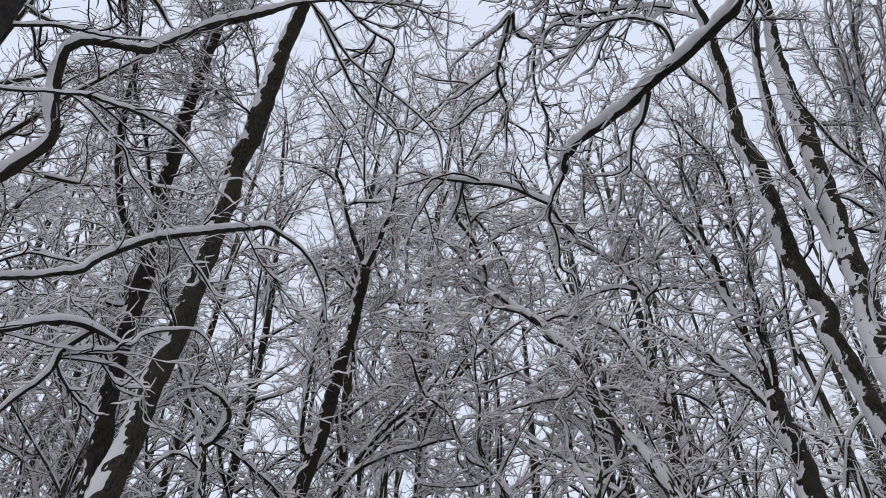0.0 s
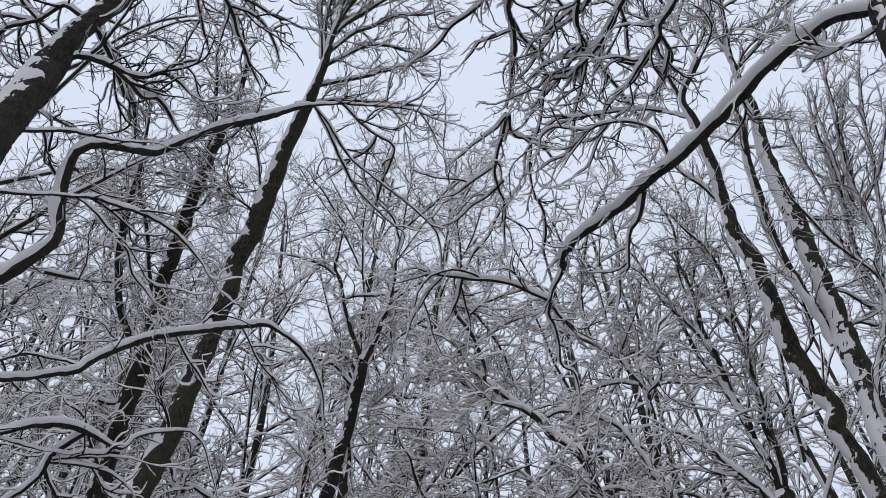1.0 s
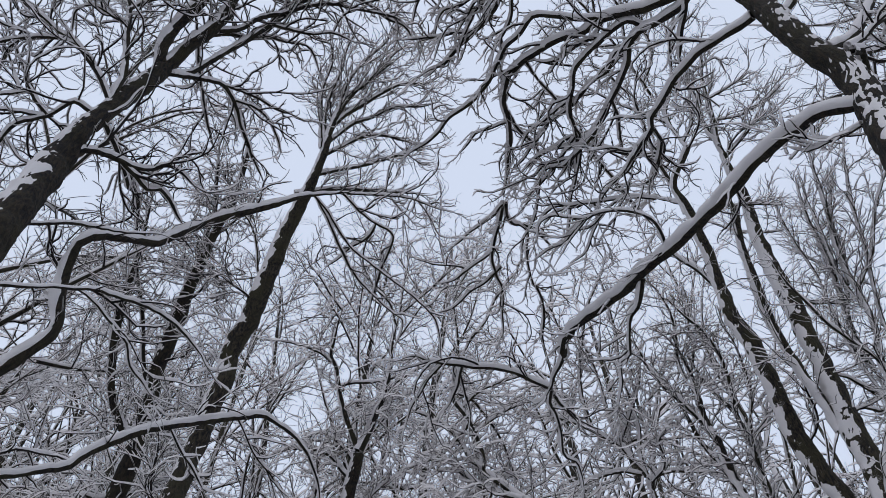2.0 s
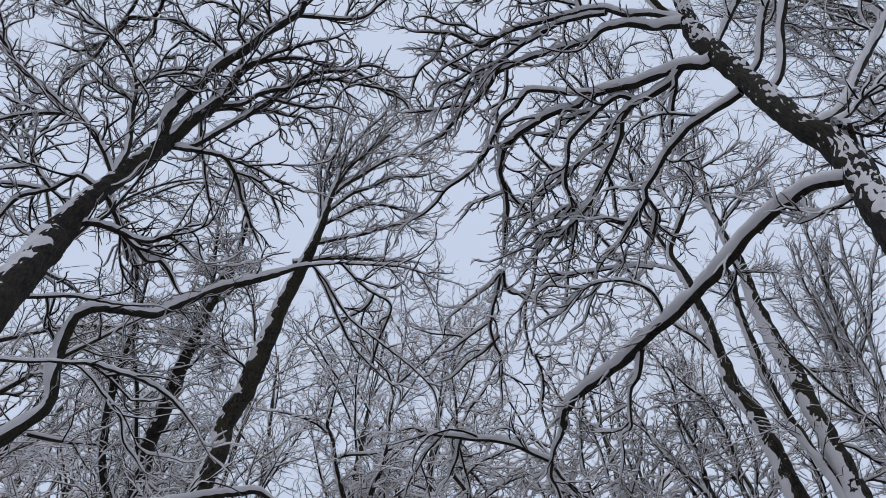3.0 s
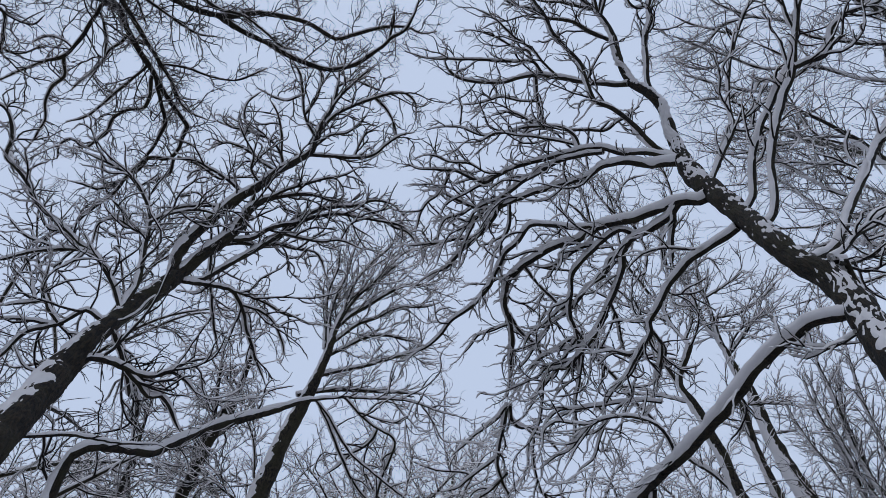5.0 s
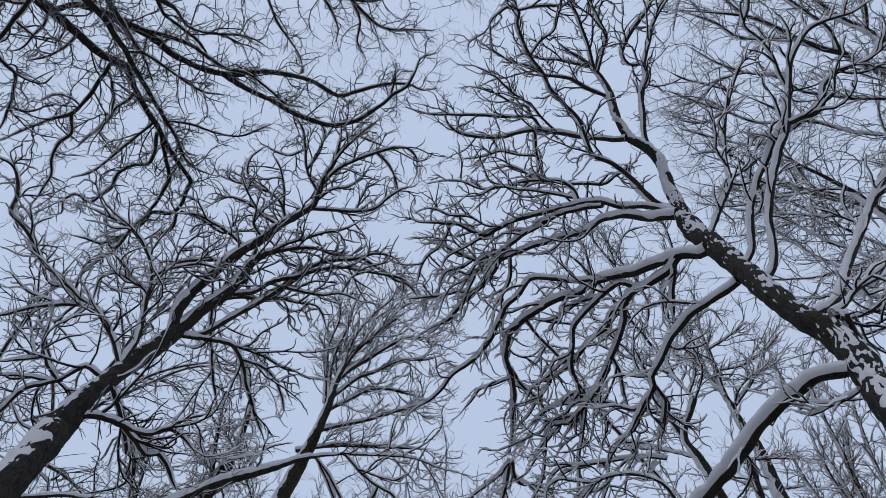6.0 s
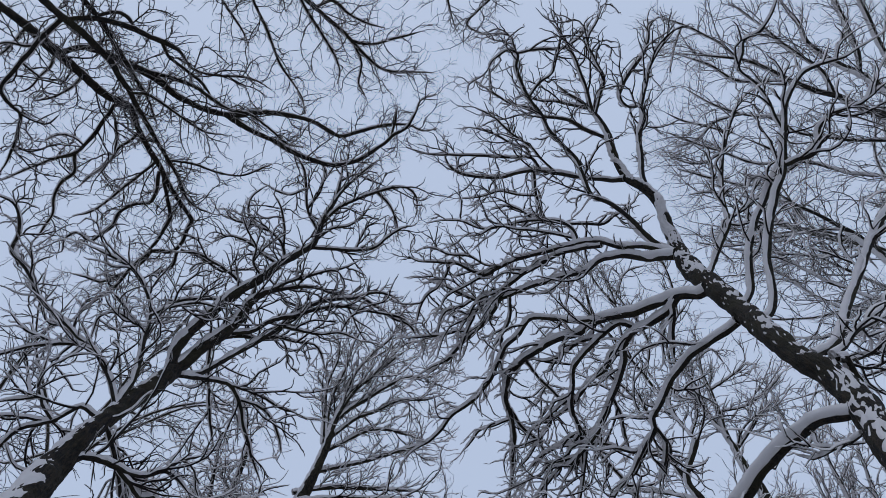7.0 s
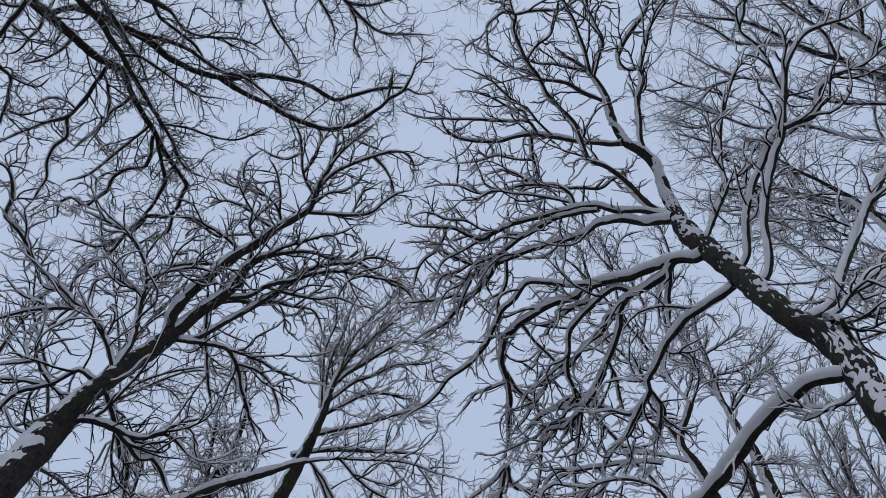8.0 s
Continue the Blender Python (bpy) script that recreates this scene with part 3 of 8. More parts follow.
limb(right_tree, (0.65, 2.78, 8.02, 0.014), (0.49, 2.90, 8.13, 0.014), (0.37, 2.98, 8.20, 0.014), (0.30, 3.12, 8.24, 0.011), (0.22, 3.23, 8.28, 0.009), twiggy=0.6)
limb(right_tree, (1.93, 1.36, 7.21, 0.034), (1.88, 1.48, 7.26, 0.033), (1.83, 1.55, 7.30, 0.033), (1.74, 1.64, 7.37, 0.031), (1.63, 1.74, 7.45, 0.029), (1.59, 1.84, 7.48, 0.029), (1.60, 1.99, 7.50, 0.027), (1.57, 2.18, 7.52, 0.025), (1.50, 2.42, 7.56, 0.025), (1.44, 2.61, 7.58, 0.023), (1.33, 2.81, 7.62, 0.021), (1.22, 3.04, 7.64, 0.018), (1.13, 3.21, 7.65, 0.013), twiggy=0.75)
limb(right_tree, (1.68, 1.69, 7.42, 0.024), (1.56, 1.67, 7.53, 0.024), (1.42, 1.81, 7.61, 0.025), (1.29, 1.98, 7.67, 0.023), (1.21, 2.12, 7.71, 0.023), (1.20, 2.30, 7.71, 0.020), (1.20, 2.54, 7.71, 0.021), (1.27, 2.71, 7.69, 0.018), (1.29, 2.97, 7.66, 0.016), (1.31, 3.20, 7.63, 0.013), twiggy=0.75)
limb(right_tree, (1.58, 1.89, 7.49, 0.022), (1.50, 1.94, 7.56, 0.022), (1.47, 2.10, 7.59, 0.020), (1.34, 2.25, 7.67, 0.020), (1.24, 2.44, 7.72, 0.018), (1.16, 2.56, 7.77, 0.016), (1.02, 2.70, 7.83, 0.016), (0.83, 2.79, 7.93, 0.011), twiggy=0.75)
limb(right_tree, (1.40, 1.83, 7.62, 0.017), (1.34, 1.85, 7.67, 0.018), (1.19, 1.95, 7.75, 0.015), (1.08, 2.07, 7.81, 0.015), (0.94, 2.13, 7.89, 0.013), (0.86, 2.13, 7.94, 0.011), twiggy=0.75)
limb(right_tree, (1.44, 2.61, 7.58, 0.015), (1.37, 2.74, 7.63, 0.015), (1.24, 2.80, 7.73, 0.016), (1.10, 2.95, 7.81, 0.013), (0.96, 3.10, 7.89, 0.011), twiggy=0.75)
limb(right_tree, (1.52, 2.36, 7.55, 0.015), (1.61, 2.54, 7.59, 0.015), (1.67, 2.75, 7.64, 0.013), (1.73, 2.94, 7.67, 0.010), twiggy=0.75)
limb(right_tree, (1.20, 2.40, 7.71, 0.015), (1.09, 2.55, 7.79, 0.016), (0.97, 2.71, 7.85, 0.013), (0.85, 2.85, 7.92, 0.011), (0.80, 3.01, 7.94, 0.008), twiggy=0.75)
limb(right_tree, (1.32, 2.82, 7.62, 0.015), (1.23, 2.88, 7.68, 0.016), (1.14, 3.08, 7.74, 0.013), (1.03, 3.28, 7.79, 0.013), (0.95, 3.43, 7.82, 0.011), twiggy=0.75)
limb(right_tree, (1.27, 2.77, 7.68, 0.016), (1.19, 2.90, 7.72, 0.013), (1.07, 2.96, 7.78, 0.013), (0.92, 3.09, 7.84, 0.011), (0.82, 3.23, 7.86, 0.011), twiggy=0.75)
limb(right_tree, (2.03, 1.28, 6.31, 0.029), (1.97, 1.36, 6.35, 0.027), (1.88, 1.45, 6.40, 0.026), (1.77, 1.58, 6.47, 0.026), (1.72, 1.67, 6.49, 0.024), (1.66, 1.79, 6.51, 0.023), (1.59, 1.99, 6.52, 0.021), (1.56, 2.07, 6.53, 0.021), (1.58, 2.15, 6.51, 0.019), (1.52, 2.26, 6.52, 0.017), (1.47, 2.37, 6.52, 0.017), (1.42, 2.50, 6.52, 0.015), (1.32, 2.62, 6.53, 0.011), twiggy=0.7)
limb(right_tree, (1.58, 2.14, 6.52, 0.015), (1.67, 2.27, 6.53, 0.015), (1.67, 2.44, 6.55, 0.013), (1.65, 2.63, 6.58, 0.011), twiggy=0.7)
limb(right_tree, (1.90, 1.39, 7.23, 0.018), (1.91, 1.54, 7.22, 0.019), (1.91, 1.70, 7.21, 0.019), (1.92, 1.85, 7.19, 0.016), twiggy=0.3)
limb(right_tree, (1.53, 2.25, 6.52, 0.013), (1.46, 2.38, 6.59, 0.013), (1.34, 2.42, 6.73, 0.011), (1.23, 2.49, 6.82, 0.009), twiggy=0.7)
limb(right_tree, (1.59, 2.05, 6.52, 0.010), (1.50, 2.12, 6.63, 0.011), (1.40, 2.17, 6.76, 0.011), (1.32, 2.24, 6.85, 0.009), twiggy=0.7)
limb(right_tree, (1.99, 1.20, 4.74, 0.027), (1.96, 1.26, 4.80, 0.030), (1.90, 1.32, 4.87, 0.030), (1.86, 1.37, 4.93, 0.032), (1.80, 1.50, 5.00, 0.035), (1.74, 1.62, 5.05, 0.035), (1.70, 1.73, 5.09, 0.036), (1.65, 1.86, 5.12, 0.037), (1.52, 2.33, 5.33, 0.039), (1.46, 2.51, 5.42, 0.040), (1.39, 2.67, 5.50, 0.040), (1.34, 2.81, 5.55, 0.041), (1.28, 2.98, 5.61, 0.041), (1.20, 3.12, 5.67, 0.040), (1.12, 3.27, 5.72, 0.040), (1.04, 3.40, 5.77, 0.036), (0.99, 3.48, 5.80, 0.034), (0.97, 3.56, 5.80, 0.030), (0.96, 3.56, 5.81, 0.029), (0.95, 3.73, 5.80, 0.030), (0.98, 3.72, 5.85, 0.029), (0.95, 3.89, 5.85, 0.028), (0.91, 4.04, 5.85, 0.027), (0.89, 4.16, 5.84, 0.025), snow=0.045, bare=0.15, twiggy=0.35, start=0.2)
limb(right_tree, (0.87, 4.14, 5.84, 0.025), (0.75, 4.15, 5.92, 0.025), (0.59, 4.14, 6.03, 0.024), (0.41, 4.17, 6.11, 0.023), (0.23, 4.20, 6.17, 0.021), (0.04, 4.22, 6.23, 0.020), (-0.10, 4.24, 6.28, 0.016), (-0.22, 4.23, 6.33, 0.012), (-0.34, 4.27, 6.34, 0.010))
limb(right_tree, (0.89, 4.16, 5.83, 0.023), (0.88, 4.25, 5.78, 0.018), (0.93, 4.33, 5.72, 0.014), (0.97, 4.44, 5.64, 0.013), (1.01, 4.61, 5.51, 0.012), (1.08, 4.63, 5.49, 0.010), (1.13, 4.71, 5.42, 0.009), (1.15, 4.80, 5.35, 0.008), twiggy=0.5)
limb(right_tree, (1.37, 2.80, 5.53, 0.022), (1.36, 2.91, 5.49, 0.020), (1.34, 3.00, 5.45, 0.018), (1.30, 3.07, 5.44, 0.014), (1.29, 3.20, 5.38, 0.011), (1.28, 3.34, 5.31, 0.010), (1.27, 3.34, 5.31, 0.009), (1.25, 3.50, 5.22, 0.008), (1.23, 3.62, 5.16, 0.007), twiggy=0.5)
limb(right_tree, (0.91, 4.19, 5.80, 0.018), (0.97, 4.29, 5.80, 0.015), (1.07, 4.43, 5.82, 0.014), (1.14, 4.53, 5.82, 0.011), twiggy=0.5)
limb(right_tree, (0.02, 4.23, 6.24, 0.014), (-0.10, 4.38, 6.21, 0.012), (-0.20, 4.55, 6.17, 0.011), (-0.28, 4.68, 6.13, 0.010), (-0.32, 4.81, 6.08, 0.008))
limb(right_tree, (0.18, 4.21, 6.18, 0.017), (0.16, 4.35, 6.18, 0.016), (0.11, 4.55, 6.17, 0.015), (0.07, 4.66, 6.17, 0.012))
limb(right_tree, (2.14, 1.22, 7.19, 0.023), (2.19, 1.19, 7.25, 0.021), (2.29, 1.09, 7.40, 0.021), (2.43, 0.95, 7.61, 0.022), (2.53, 0.83, 7.77, 0.020), (2.56, 0.69, 7.97, 0.015), (2.61, 0.54, 8.16, 0.016), (2.68, 0.35, 8.38, 0.016), (2.77, 0.16, 8.57, 0.016), (2.90, -0.06, 8.76, 0.014), (3.05, -0.25, 8.91, 0.011), (3.22, -0.35, 8.98, 0.009))
limb(right_tree, (2.10, 1.23, 6.48, 0.022), (2.18, 1.20, 6.52, 0.020), (2.24, 1.13, 6.58, 0.021), (2.28, 1.05, 6.68, 0.021), (2.31, 0.94, 6.80, 0.021), (2.40, 0.74, 6.98, 0.020), (2.52, 0.57, 7.11, 0.022), (2.62, 0.42, 7.21, 0.023), (2.69, 0.32, 7.28, 0.021), (2.77, 0.14, 7.39, 0.018), (2.79, 0.04, 7.45, 0.014), (2.77, -0.09, 7.58, 0.015), (2.75, -0.22, 7.69, 0.013), (2.69, -0.36, 7.84, 0.013), (2.61, -0.50, 8.00, 0.015), (2.66, -0.62, 8.04, 0.017), (2.69, -0.74, 8.10, 0.017), (2.82, -0.80, 8.12, 0.015), (2.92, -0.94, 8.16, 0.014), (2.99, -1.09, 8.20, 0.012), (3.04, -1.29, 8.26, 0.010), twiggy=0.45, start=0.3)
limb(right_tree, (2.04, 1.21, 6.09, 0.025), (2.15, 1.19, 6.14, 0.025), (2.23, 1.14, 6.22, 0.024), (2.29, 1.03, 6.37, 0.021), (2.34, 0.89, 6.59, 0.022), (2.45, 0.69, 6.82, 0.023), (2.58, 0.48, 7.03, 0.024), (2.69, 0.31, 7.18, 0.024), (2.75, 0.14, 7.33, 0.021), (2.81, -0.02, 7.46, 0.020), (2.86, -0.19, 7.59, 0.020), (2.95, -0.33, 7.67, 0.016), (3.06, -0.45, 7.73, 0.017), (3.21, -0.51, 7.76, 0.015), (3.41, -0.57, 7.79, 0.013), (3.57, -0.66, 7.82, 0.009), (3.77, -0.78, 7.85, 0.007), twiggy=0.45, start=0.3)
limb(right_tree, (2.70, 0.29, 7.19, 0.022), (2.82, 0.25, 7.22, 0.022), (2.94, 0.21, 7.24, 0.022), (3.01, 0.12, 7.28, 0.020), (3.04, -0.00, 7.37, 0.018), (3.13, -0.09, 7.40, 0.018), (3.28, -0.15, 7.42, 0.014), (3.41, -0.21, 7.43, 0.011), (3.49, -0.34, 7.48, 0.009), (3.57, -0.47, 7.53, 0.009))
limb(right_tree, (2.03, 1.15, 5.29, 0.025), (2.20, 1.15, 5.44, 0.026), (2.34, 1.12, 5.60, 0.025), (2.51, 1.06, 5.86, 0.024), (2.68, 0.98, 6.09, 0.023), (2.91, 0.87, 6.38, 0.024), (3.14, 0.73, 6.66, 0.023), (3.32, 0.62, 6.85, 0.023), (3.60, 0.44, 7.12, 0.020), twiggy=0.3, start=0.4)
limb(right_tree, (2.07, 1.11, 5.18, 0.018), (2.18, 1.10, 5.28, 0.014), (2.33, 1.06, 5.44, 0.011), (2.46, 1.04, 5.53, 0.010), (2.59, 1.03, 5.62, 0.008))
limb(right_tree, (2.07, 1.12, 5.14, 0.018), (2.18, 1.15, 5.22, 0.014), (2.38, 1.18, 5.39, 0.011), (2.57, 1.20, 5.54, 0.010))
limb(right_tree, (2.06, 1.13, 5.17, 0.021), (2.14, 1.13, 5.19, 0.022), (2.19, 1.20, 5.21, 0.021), (2.27, 1.29, 5.23, 0.018), twiggy=0.2)
limb(right_tree, (1.90, 1.28, 4.62, 0.009), (1.90, 1.39, 4.73, 0.010), (1.89, 1.48, 4.84, 0.008), (1.88, 1.57, 4.94, 0.008), (1.87, 1.60, 5.02, 0.006), (1.86, 1.62, 5.11, 0.005))
limb(right_tree, (2.53, 0.84, 7.75, 0.012), (2.65, 0.86, 7.81, 0.012), (2.78, 0.83, 7.90, 0.013), (2.98, 0.89, 7.99, 0.010), (3.21, 0.89, 8.10, 0.008))
limb(right_tree, (1.59, 2.14, 6.51, 0.013), (1.56, 2.27, 6.55, 0.013), (1.51, 2.42, 6.58, 0.013), (1.47, 2.56, 6.61, 0.012), (1.39, 2.69, 6.66, 0.011), (1.32, 2.86, 6.69, 0.010), (1.30, 3.04, 6.70, 0.009), twiggy=0.8)
limb(right_tree, (1.64, 2.21, 6.52, 0.012), (1.71, 2.32, 6.56, 0.013), (1.72, 2.50, 6.64, 0.012), (1.72, 2.69, 6.71, 0.010), twiggy=0.8)
limb(right_tree, (1.70, 2.75, 6.50, 0.013), (1.56, 2.80, 6.61, 0.013), (1.44, 2.87, 6.70, 0.013), (1.28, 2.95, 6.79, 0.014), (1.12, 3.03, 6.88, 0.013), (1.00, 3.08, 6.95, 0.012), (0.91, 3.18, 6.97, 0.011), (0.86, 3.34, 6.96, 0.008), twiggy=0.8)
limb(right_tree, (1.46, 2.51, 5.42, 0.012), (1.34, 2.33, 5.53, 0.012), (1.26, 2.35, 5.64, 0.013), (1.16, 2.39, 5.73, 0.012), (1.07, 2.45, 5.79, 0.011), (0.99, 2.52, 5.84, 0.010), (0.88, 2.57, 5.93, 0.010), (0.78, 2.60, 6.00, 0.009), (0.72, 2.66, 6.02, 0.008), (0.71, 2.78, 6.02, 0.006), twiggy=0.8)
limb(right_tree, (1.34, 2.81, 7.62, 0.013), (1.47, 2.96, 7.58, 0.013), (1.60, 3.09, 7.54, 0.013), (1.71, 3.21, 7.50, 0.013), (1.84, 3.35, 7.44, 0.013), (1.95, 3.45, 7.40, 0.012), (2.02, 3.53, 7.37, 0.010), twiggy=0.8)
limb(right_tree, (1.50, 2.48, 7.56, 0.022), (1.42, 2.68, 7.58, 0.021), (1.34, 2.83, 7.60, 0.020), (1.25, 2.96, 7.63, 0.018), (1.16, 3.07, 7.65, 0.016), (1.06, 3.10, 7.70, 0.013), (0.99, 3.18, 7.72, 0.012), (0.92, 3.36, 7.71, 0.011), (0.82, 3.46, 7.73, 0.009), (0.75, 3.48, 7.77, 0.007), twiggy=0.8)
limb(right_tree, (1.20, 2.49, 7.71, 0.016), (1.24, 2.65, 7.69, 0.015), (1.31, 2.75, 7.67, 0.015), (1.32, 2.97, 7.64, 0.014), (1.30, 3.18, 7.61, 0.013), (1.27, 3.38, 7.58, 0.012), (1.27, 3.57, 7.54, 0.011), (1.24, 3.79, 7.49, 0.009), (1.11, 3.97, 7.48, 0.008), twiggy=0.8)
limb(right_tree, (1.23, 2.98, 7.64, 0.015), (1.12, 3.05, 7.72, 0.014), (1.00, 3.14, 7.79, 0.013), (0.93, 3.26, 7.82, 0.011), (0.83, 3.33, 7.88, 0.008), (0.73, 3.44, 7.92, 0.007), twiggy=0.8)
limb(right_tree, (1.36, 2.82, 7.59, 0.013), (1.50, 2.84, 7.62, 0.015), (1.66, 2.91, 7.63, 0.015), (1.85, 2.95, 7.66, 0.014), (2.01, 2.94, 7.69, 0.013), twiggy=0.8)
limb(right_tree, (1.05, 2.54, 7.84, 0.013), (1.02, 2.78, 7.87, 0.013), (0.92, 2.95, 7.91, 0.012), (0.83, 3.14, 7.94, 0.011), (0.73, 3.28, 7.97, 0.008), twiggy=0.8)
limb(right_tree, (0.98, 3.21, 7.72, 0.012), (0.97, 3.50, 7.70, 0.012), (0.94, 3.71, 7.68, 0.011), (0.86, 3.90, 7.67, 0.010), (0.84, 4.14, 7.63, 0.008), twiggy=0.8)
limb(right_tree, (0.81, 3.87, 7.94, 0.011), (0.91, 3.93, 7.92, 0.011), (0.92, 4.15, 7.84, 0.013), (0.95, 4.33, 7.76, 0.013), (1.01, 4.49, 7.69, 0.011), (1.02, 4.52, 7.77, 0.013), (1.10, 4.67, 7.69, 0.014), (1.13, 4.86, 7.60, 0.016), (1.11, 5.05, 7.51, 0.013), (1.16, 5.23, 7.41, 0.010), twiggy=0.8)
limb(right_tree, (0.59, 4.42, 7.82, 0.014), (0.67, 4.57, 7.79, 0.013), (0.69, 4.87, 7.71, 0.012), (0.70, 5.12, 7.64, 0.009), twiggy=0.8)
limb(right_tree, (0.75, 3.82, 7.93, 0.016), (0.90, 3.94, 7.98, 0.015), (1.09, 4.09, 8.03, 0.013), (1.22, 4.25, 8.06, 0.011), twiggy=0.8)
limb(right_tree, (0.99, 2.52, 5.84, 0.009), (0.94, 2.65, 5.89, 0.009), (0.88, 2.79, 5.94, 0.008), (0.79, 2.88, 6.00, 0.007), (0.71, 3.02, 6.06, 0.006), twiggy=0.8)
limb(right_tree, (1.28, 2.95, 6.79, 0.011), (1.35, 3.07, 6.79, 0.010), (1.33, 3.24, 6.80, 0.009), (1.27, 3.51, 6.82, 0.008), (1.17, 3.63, 6.86, 0.007), twiggy=0.8)
crown(right_tree, **NEAR)

# left tree
left_tree = tree(-1.85, 1.78, "dark leaning tree with long crooked snowy limbs")
trunk(left_tree, (-1.85, 1.78, -0.20, 0.138), (-1.87, 1.78, 0.35, 0.106), (-2.12, 1.81, 3.95, 0.092), (-2.18, 1.82, 4.34, 0.091), (-2.24, 1.85, 4.78, 0.092), (-2.32, 1.90, 5.23, 0.091), (-2.39, 1.95, 5.69, 0.091), (-2.36, 1.90, 6.01, 0.070), (-2.37, 1.94, 6.31, 0.068), (-2.37, 1.97, 6.60, 0.067), (-2.36, 2.02, 7.12, 0.070), (-2.34, 2.06, 7.56, 0.067), wind=(-1.15, -1.0), snow=0.026, bare=0.4, ragged=0.15, step=0.034, sides=46)
limb(left_tree, (-2.35, 2.03, 7.57, 0.064), (-2.38, 1.95, 7.74, 0.058), (-2.34, 1.88, 7.95, 0.057), (-2.27, 1.82, 8.21, 0.060), (-2.15, 1.73, 8.54, 0.059), (-2.03, 1.65, 8.82, 0.059), (-1.91, 1.60, 9.05, 0.054), (-1.77, 1.51, 9.33, 0.053), (-1.60, 1.45, 9.59, 0.051), (-1.48, 1.40, 9.77, 0.049), (-1.43, 1.29, 9.93, 0.040), (-1.37, 1.12, 10.13, 0.034), (-1.28, 0.96, 10.35, 0.028), (-1.23, 0.74, 10.58, 0.021), (-1.22, 0.59, 10.72, 0.018), (-1.26, 0.39, 10.89, 0.015), start=0.2)
limb(left_tree, (-1.37, 1.17, 10.09, 0.024), (-1.22, 1.02, 10.23, 0.024), (-1.03, 0.95, 10.36, 0.021), (-0.78, 0.87, 10.51, 0.021), (-0.54, 0.83, 10.63, 0.018), (-0.41, 0.84, 10.69, 0.014), (-0.31, 0.93, 10.73, 0.014), (-0.29, 1.19, 10.80, 0.011))
limb(left_tree, (-1.48, 1.42, 9.75, 0.026), (-1.25, 1.47, 9.90, 0.023), (-1.01, 1.52, 10.04, 0.024), (-0.79, 1.51, 10.17, 0.021), (-0.61, 1.39, 10.32, 0.017), (-0.47, 1.31, 10.42, 0.014), (-0.30, 1.29, 10.51, 0.011))
limb(left_tree, (-1.42, 1.27, 9.95, 0.017), (-1.57, 1.01, 10.13, 0.017), (-1.62, 0.76, 10.30, 0.017), (-1.65, 0.56, 10.42, 0.014), (-1.75, 0.40, 10.51, 0.010))
limb(left_tree, (-1.72, 1.49, 9.41, 0.019), (-1.75, 1.37, 9.50, 0.019), (-1.84, 1.25, 9.59, 0.016), (-2.08, 1.14, 9.69, 0.016), (-2.36, 1.08, 9.76, 0.013), (-2.53, 1.02, 9.81, 0.010))
limb(left_tree, (-2.04, 1.62, 8.85, 0.018), (-2.26, 1.50, 8.99, 0.018), (-2.43, 1.43, 9.08, 0.015), (-2.60, 1.36, 9.15, 0.015), (-2.80, 1.35, 9.21, 0.012))
limb(left_tree, (-1.44, 1.34, 9.86, 0.020), (-1.27, 1.24, 10.06, 0.017), (-1.09, 1.24, 10.22, 0.017), (-0.96, 1.16, 10.36, 0.014), (-0.86, 1.04, 10.49, 0.011))
limb(left_tree, (-1.30, 0.97, 10.33, 0.017), (-1.14, 0.79, 10.51, 0.018), (-0.91, 0.60, 10.73, 0.014), (-0.77, 0.50, 10.84, 0.011))
limb(left_tree, (-1.77, 1.52, 9.32, 0.016), (-1.94, 1.44, 9.41, 0.016), (-2.15, 1.31, 9.54, 0.016), (-2.39, 1.25, 9.62, 0.013), (-2.60, 1.33, 9.66, 0.010))
limb(left_tree, (-2.13, 1.73, 8.58, 0.020), (-2.28, 1.71, 8.62, 0.017), (-2.50, 1.72, 8.67, 0.017), (-2.71, 1.76, 8.70, 0.014), (-2.90, 1.84, 8.71, 0.012))
limb(left_tree, (-2.33, 2.06, 7.57, 0.069), (-2.29, 2.04, 7.68, 0.068), (-2.19, 1.99, 7.97, 0.068), (-2.06, 1.95, 8.26, 0.068), (-1.97, 1.86, 8.53, 0.062), (-1.93, 1.77, 8.71, 0.052), (-1.83, 1.71, 8.89, 0.039), (-1.70, 1.72, 9.07, 0.027), (-1.55, 1.74, 9.25, 0.025), (-1.39, 1.80, 9.42, 0.022), (-1.22, 1.92, 9.59, 0.020), (-1.03, 2.04, 9.77, 0.017), (-0.84, 2.15, 9.92, 0.014))
limb(left_tree, (-1.91, 1.83, 8.62, 0.026), (-1.96, 1.78, 8.77, 0.026), (-1.96, 1.74, 8.94, 0.027), (-1.97, 1.70, 9.07, 0.024), twiggy=0.0)
limb(left_tree, (-1.81, 1.71, 8.92, 0.021), (-1.66, 1.66, 9.09, 0.018), (-1.48, 1.64, 9.26, 0.019), (-1.26, 1.62, 9.45, 0.016), (-1.09, 1.62, 9.58, 0.013), (-0.91, 1.56, 9.74, 0.010))
